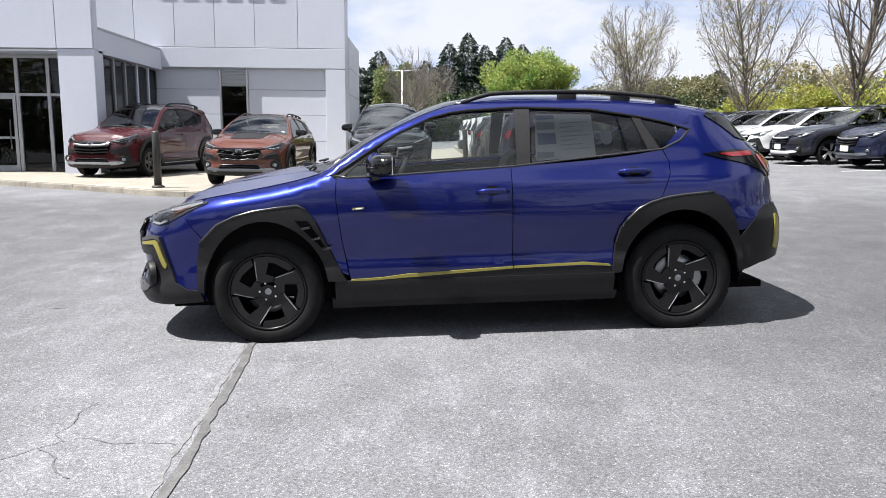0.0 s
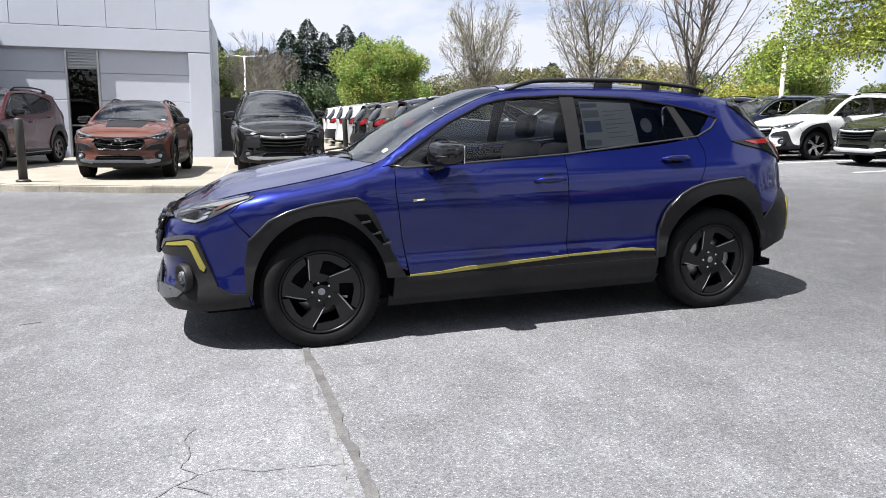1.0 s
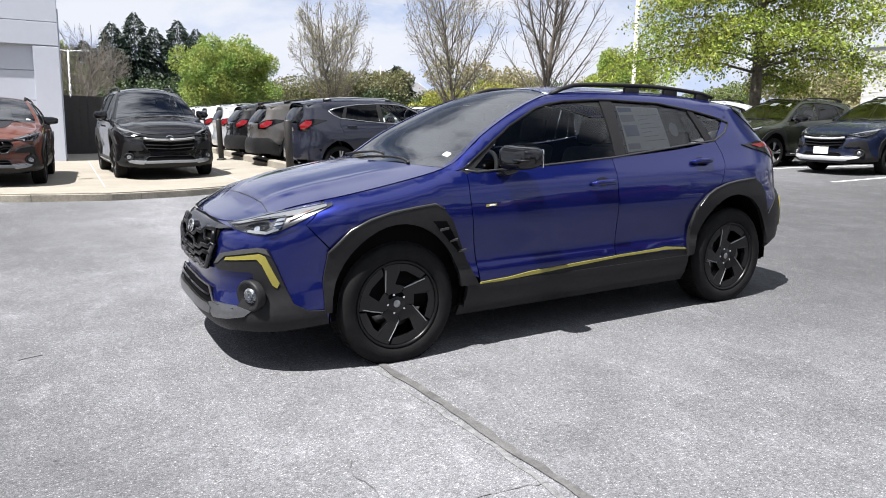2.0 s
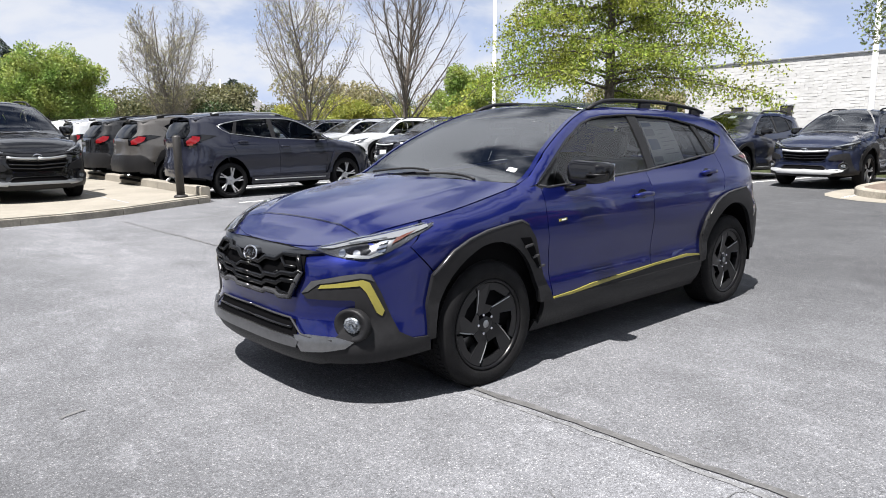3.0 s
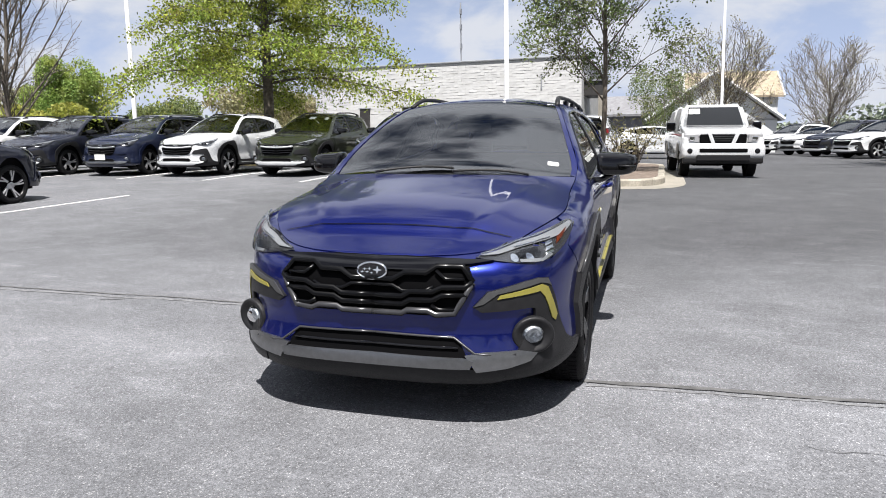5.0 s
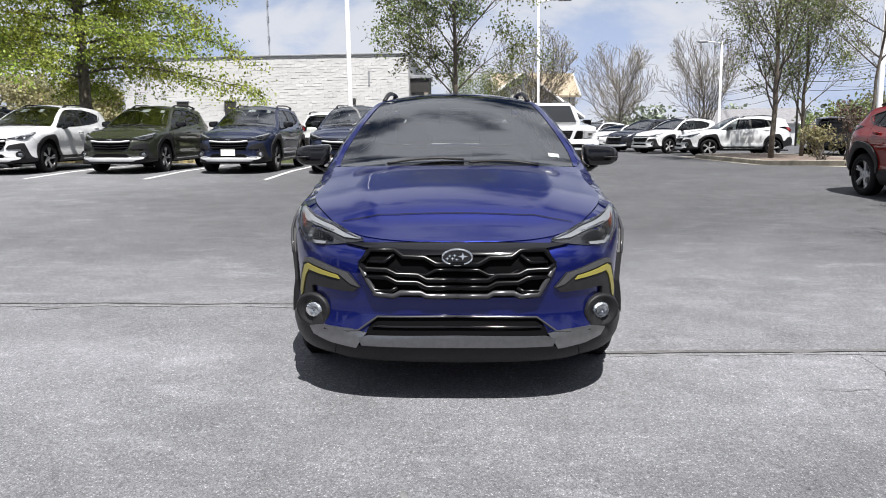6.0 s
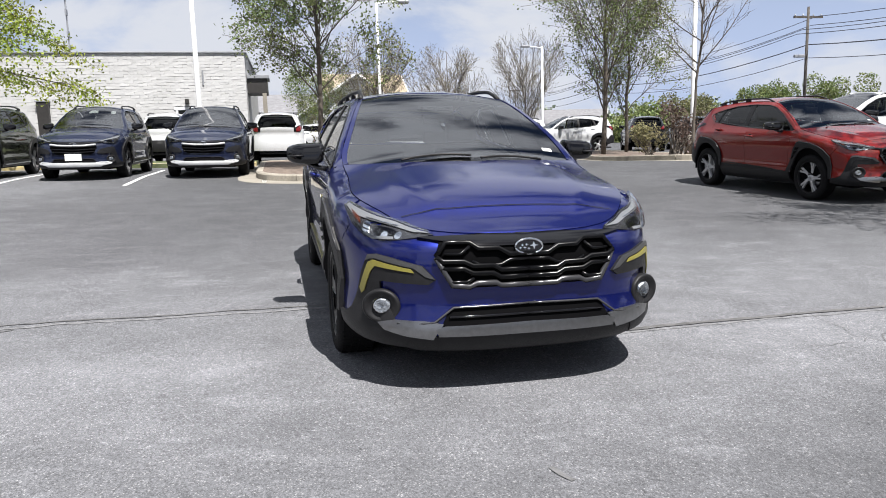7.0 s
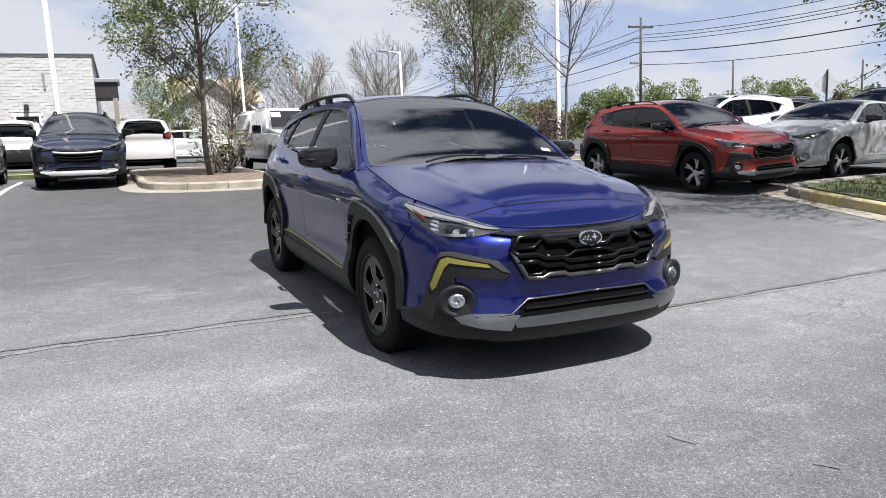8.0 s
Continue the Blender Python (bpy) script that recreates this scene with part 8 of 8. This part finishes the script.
def pickup_truck(m):
    t = thing("parked_pickup", "white crew-cab pickup truck with a white bed canopy", "pickup truck", m)
    P = PAINT_WHITE
    side = [(-2.46, 0.48), (-2.44, 0.95), (-2.30, 1.06), (-1.10, 1.12), (2.62, 1.10), (2.66, 0.55), (2.10, 0.46)] + [(1.62 + 0.46 * math.cos(a), 0.40 + 0.44 * math.sin(a)) for a in np.linspace(0.15, math.pi - 0.15, 11)] + [(1.10, 0.42), (-1.02, 0.42)] + [(-1.52 + 0.46 * math.cos(a), 0.40 + 0.44 * math.sin(a)) for a in np.linspace(0.15, math.pi - 0.15, 11)] + [(-2.02, 0.46)]
    for sd in (-1, 1):
        v, f = plate(side, sd * 0.915, sd * 0.60, 0.03)
        mesh_object("body_side", v, f, P, t)
        for x in (-1.52, 1.62):
            add_wheel(t, x, sd, 0.375, RIM_SILVER, "y", False)
            v, f = tube([(x + 0.46 * math.cos(a), sd * 0.90, 0.40 + 0.44 * math.sin(a)) for a in np.linspace(0.1, math.pi - 0.1, 13)], 0.035, 6)
            mesh_object("arch_lip", v, f, P, t, "", True)
        for x0, x1 in ((-1.06, -0.02), (0.0, 0.96)):
            part("door", box_bm(x0, x1, sd * 0.918 if sd < 0 else 0.912, -0.912 if sd < 0 else 0.918, 0.50, 1.08, 0.003, 1), P, t)
            part("door_handle", box_bm(x1 - 0.24, x1 - 0.06, -0.945 if sd < 0 else 0.918, -0.918 if sd < 0 else 0.945, 0.955, 0.99, 0.008, 1), CHROME, t)
        bm = box_bm(-0.80, -0.66, -1.16 if sd < 0 else 0.93, -0.93 if sd < 0 else 1.16, 1.13, 1.34, 0.04, 2)
        part("door_mirror", bm, GLOSS_BLACK, t)
        lamp = [(0.54, 0.84), (0.86, 0.86), (0.90, 0.94), (0.88, 1.03), (0.56, 1.03)]
        v, f = plate([(a * sd, c) for a, c in lamp], 0, 0.14, 0.012)
        mesh_object("headlight", [(-2.49 + yy + 0.25 * max(0, abs(xx) - 0.6), xx, zz) for xx, yy, zz in v], f, RIM_SILVER, t, "clear square headlight")
        part("headlight_bulb", box_bm(-2.50, -2.47, -0.76 if sd < 0 else 0.64, -0.64 if sd < 0 else 0.76, 0.89, 0.98, 0.01, 1), CHROME, t)
        strut = [(0.36, 1.05), (0.27, 1.05), (0.17, 0.80), (0.26, 0.80)]
        v, f = plate([(a * sd, c) for a, c in strut], 0, 0.10, 0.008)
        mesh_object("grille_strut", [(-2.515 + yy, xx, zz) for xx, yy, zz in v], f, P, t)
        v, f = lathe([(0.0, -0.02), (0.06, -0.02), (0.065, 0.0), (0.065, 0.03), (0.0, 0.03)], 14)
        mesh_object("fog_lamp", [(-2.565 + b, sd * 0.75 + a, 0.64 + c) for a, b, c in v], f, GLOSS_BLACK, t, "", True)
    part("core_body", box_bm(-2.40, 2.60, -0.62, 0.62, 0.42, 1.02, 0.03, 1), P, t)
    bm = box_bm(-2.42, -1.02, -0.88, 0.88, 0.98, 1.16, 0.06, 3)
    for q in bm.verts:
        q.co.z += (0.10 + 0.05 * (1 - abs(q.co.y))) * (q.co.x + 2.42) / 1.4 * (1 if q.co.z > 1.05 else 0) - (0.03 if q.co.x < -2.3 else 0)
    part("bonnet", bm, P, t, "", True)
    part("grille", box_bm(-2.485, -2.30, -0.52, 0.52, 0.82, 1.03, 0.02, 1), DARK, t)
    for zz in (0.87, 0.92, 0.97):
        part("grille_bar", box_bm(-2.495, -2.48, -0.22, 0.22, zz, zz + 0.010, 0.004, 1), DARK_SATIN, t)
    part("front_bumper", box_bm(-2.58, -2.28, -0.94, 0.94, 0.46, 0.82, 0.13, 5), P, t, "", True)
    part("lower_valance", box_bm(-2.55, -2.28, -0.90, 0.90, 0.34, 0.50, 0.05, 2), CLAD, t)
    part("underbody", box_bm(-2.2, 2.5, -0.62, 0.62, 0.28, 0.44, 0.02, 1), DARK, t)
    part("bumper_intake", box_bm(-2.592, -2.40, -0.54, 0.54, 0.60, 0.70, 0.03, 2), DARK, t)
    part("bumper_step", box_bm(-2.588, -2.40, -0.60, 0.60, 0.40, 0.555, 0.03, 2), CLAD, t)
    part("rear_bumper", box_bm(2.60, 2.76, -0.88, 0.88, 0.48, 0.72, 0.04, 2), CHROME, t)

    def house(name, lo, hi, wl, wh, z0, z1):
        v = [(lo[0], -wl, z0), (lo[1], -wl, z0), (lo[1], wl, z0), (lo[0], wl, z0), (hi[0], -wh, z1), (hi[1], -wh, z1), (hi[1], wh, z1), (hi[0], wh, z1)]
        bm = bmesh.new()
        vs = [bm.verts.new(p) for p in v]
        for q in ((0, 3, 2, 1), (4, 5, 6, 7), (0, 1, 5, 4), (1, 2, 6, 5), (2, 3, 7, 6), (3, 0, 4, 7)):
            bm.faces.new([vs[i] for i in q])
        bmesh.ops.bevel(bm, geom=bm.edges[:], offset=0.08, segments=3, affect="EDGES")
        part(name, bm, P, t, "", True)

    def pane(name, face, u0, u1, w0, w1, mat, off):
        a, b, c, d = (Vector(p) for p in face)
        n = (b - a).cross(d - a).normalized() * off
        pt = lambda u, w: a.lerp(b, u).lerp(d.lerp(c, u), w) + n
        mesh_object(name, [pt(u0, w0), pt(u1, w0), pt(u1, w1), pt(u0, w1)], [(0, 1, 2, 3)], mat, t)

    house("cab", (-1.18, 0.97), (-0.46, 0.90), 0.885, 0.72, 1.06, 1.80)
    house("canopy", (1.0, 2.62), (1.0, 2.50), 0.88, 0.74, 1.08, 1.80)
    dark = window_glass("cab_glass", (0.06, 0.065, 0.07), 0.0, 1.9)
    pane("windscreen", [(-1.18, 0.885, 1.06), (-1.18, -0.885, 1.06), (-0.46, -0.72, 1.80), (-0.46, 0.72, 1.80)], 0.09, 0.91, 0.22, 0.90, dark, 0.006)
    pane("windscreen_paper", [(-1.18, 0.885, 1.06), (-1.18, -0.885, 1.06), (-0.46, -0.72, 1.80), (-0.46, 0.72, 1.80)], 0.10, 0.28, 0.66, 0.85, PAPER, 0.008)
    for sd in (-1, 1):
        f1 = [(-1.18, sd * 0.885, 1.06), (0.97, sd * 0.885, 1.06), (0.90, sd * 0.72, 1.80), (-0.46, sd * 0.72, 1.80)]
        pane("front_window", f1, 0.20, 0.52, 0.10, 0.88, dark, -sd * 0.006)
        pane("rear_window_pane", f1, 0.56, 0.93, 0.10, 0.88, dark, -sd * 0.006)
        pane("canopy_window", [(1.0, sd * 0.88, 1.08), (2.62, sd * 0.88, 1.08), (2.50, sd * 0.74, 1.80), (1.0, sd * 0.74, 1.80)], 0.10, 0.88, 0.22, 0.84, dark, -sd * 0.006)
    for sd in (-1, 1):
        v, f = tube([(-0.30, sd * 0.62, 1.80), (-0.20, sd * 0.62, 1.84), (0.75, sd * 0.62, 1.84), (0.85, sd * 0.62, 1.80)], 0.018, 6)
        mesh_object("roof_rail", v, f, SATIN, t, "", True)
    return t


pickup_truck(on_ground(15.9, 3.17, 5))

place_car(large, on_ground(-0.82, 18.8, 93, 0.13), PAINT_BLACK, PAINT_MAROON, "black three-row sport utility vehicle on the apron")
place_car(large, on_ground(-13.4, 20.6, 80, 0.13), PAINT_SILVER, PAINT_MAROON, "silver sport utility vehicle on the apron")
for src, old, x, y, yaw, paint, lab in (
    (wagon, PAINT_NAVY, 14.5, 11.15, 0, None, "navy blue crossover wagon with a blank white front plate"),
    (wagon, PAINT_NAVY, 14.3, 13.95, 0, PAINT_GREEN, "dark olive green crossover wagon with silver bumper guard"),
    (wagon, PAINT_NAVY, 13.9, 16.75, 0, PAINT_WHITE, "white crossover wagon with black trim"),
    (estate, PAINT_GREY, 13.6, 19.1, 0, PAINT_NAVY, "dark navy tall crossover in the row"),
    (wagon, PAINT_NAVY, 13.2, 21.6, 0, PAINT_GREY, "graphite grey crossover wagon"),
    (wagon, PAINT_NAVY, 13.2, 24.3, 0, PAINT_WHITE, "white crossover wagon with black trim"),
    (wagon, PAINT_NAVY, 13.2, 27.0, 0, PAINT_SILVER, "silver crossover wagon in the row"),
    (estate, PAINT_GREY, 13.2, 29.8, 0, PAINT_GREY, "graphite grey tall crossover"),
    (wagon, PAINT_NAVY, 13.2, 32.6, 0, PAINT_BLACK, "black crossover wagon in the row"),
    (wagon, PAINT_NAVY, 13.2, 35.4, 0, PAINT_WHITE, "white crossover wagon with black trim"),
    (wagon, PAINT_NAVY, 3.85, 19.3, 180, PAINT_TAUPE, "warm grey crossover wagon backed to the kerb"),
    (wagon, PAINT_NAVY, 3.85, 22.0, 180, PAINT_BLACK, "black crossover wagon backed to the kerb"),
    (estate, PAINT_GREY, 3.85, 24.7, 180, PAINT_SILVER, "silver tall crossover backed to the kerb"),
    (estate, PAINT_GREY, 3.85, 27.4, 180, PAINT_WHITE, "white tall crossover backed to the kerb"),
    (wagon, PAINT_NAVY, 3.85, 30.1, 180, PAINT_WHITE, "white crossover wagon backed to the kerb"),
    (estate, PAINT_GREY, 3.85, 32.8, 180, PAINT_WHITE, "white tall crossover backed to the kerb"),
    (estate, PAINT_GREY, 21.3, 6.85, 180, PAINT_WHITE, "white sport utility vehicle seen from behind"),
    (wagon, PAINT_NAVY, 22.3, 10.5, 180, PAINT_WHITE, "white crossover parked before the brick wall"),
    (saloon, PAINT_SILVER, 29.5, 4.6, 90, PAINT_WHITE, "white saloon near the white house"),
    (estate, PAINT_GREY, 9.35, -6.6, -92, PAINT_WHITE, "white tall crossover beside the silver saloon"),
    (estate, PAINT_GREY, 11.4, -10.4, -92, PAINT_BLACK, "black tall crossover with dark windows"),
    (large, PAINT_MAROON, 8.2, -11.3, -92, PAINT_BLACK, "black three-row sport utility vehicle with dark windows"),
    (wagon, PAINT_NAVY, 27.5, -6.4, -90, PAINT_WHITE, "white crossover wagon across the far lane"),
    (wagon, PAINT_NAVY, 31.5, -5.0, -60, PAINT_WHITE, "white crossover in the far row"),
    (wagon, PAINT_NAVY, 34.5, -4.2, -55, PAINT_GREY, "grey crossover in the far row"),
    (saloon, PAINT_SILVER, 37.5, -3.4, -50, PAINT_WHITE, "white car in the far row"),
    (wagon, PAINT_NAVY, 40.5, -2.6, -50, PAINT_WHITE, "white crossover in the far row"),
    (estate, PAINT_GREY, 29.0, -11.2, 160, PAINT_BLACK, "black tall crossover beyond the island"),
    (estate, PAINT_GREY, 30.0, -14.4, 160, PAINT_BLACK, "black tall crossover beyond the island"),
    (saloon, PAINT_SILVER, 27.0, -17.5, 160, PAINT_BLACK, "black car beyond the island"),
):
    c = place_car(src, on_ground(x, y, yaw), paint, old, lab)
    if 13.0 < x < 15.0:
        dress(c, WAGON if src is wagon else FOREST, y in (11.15, 19.1, 21.6), 0.25 if y > 14 else -0.15)
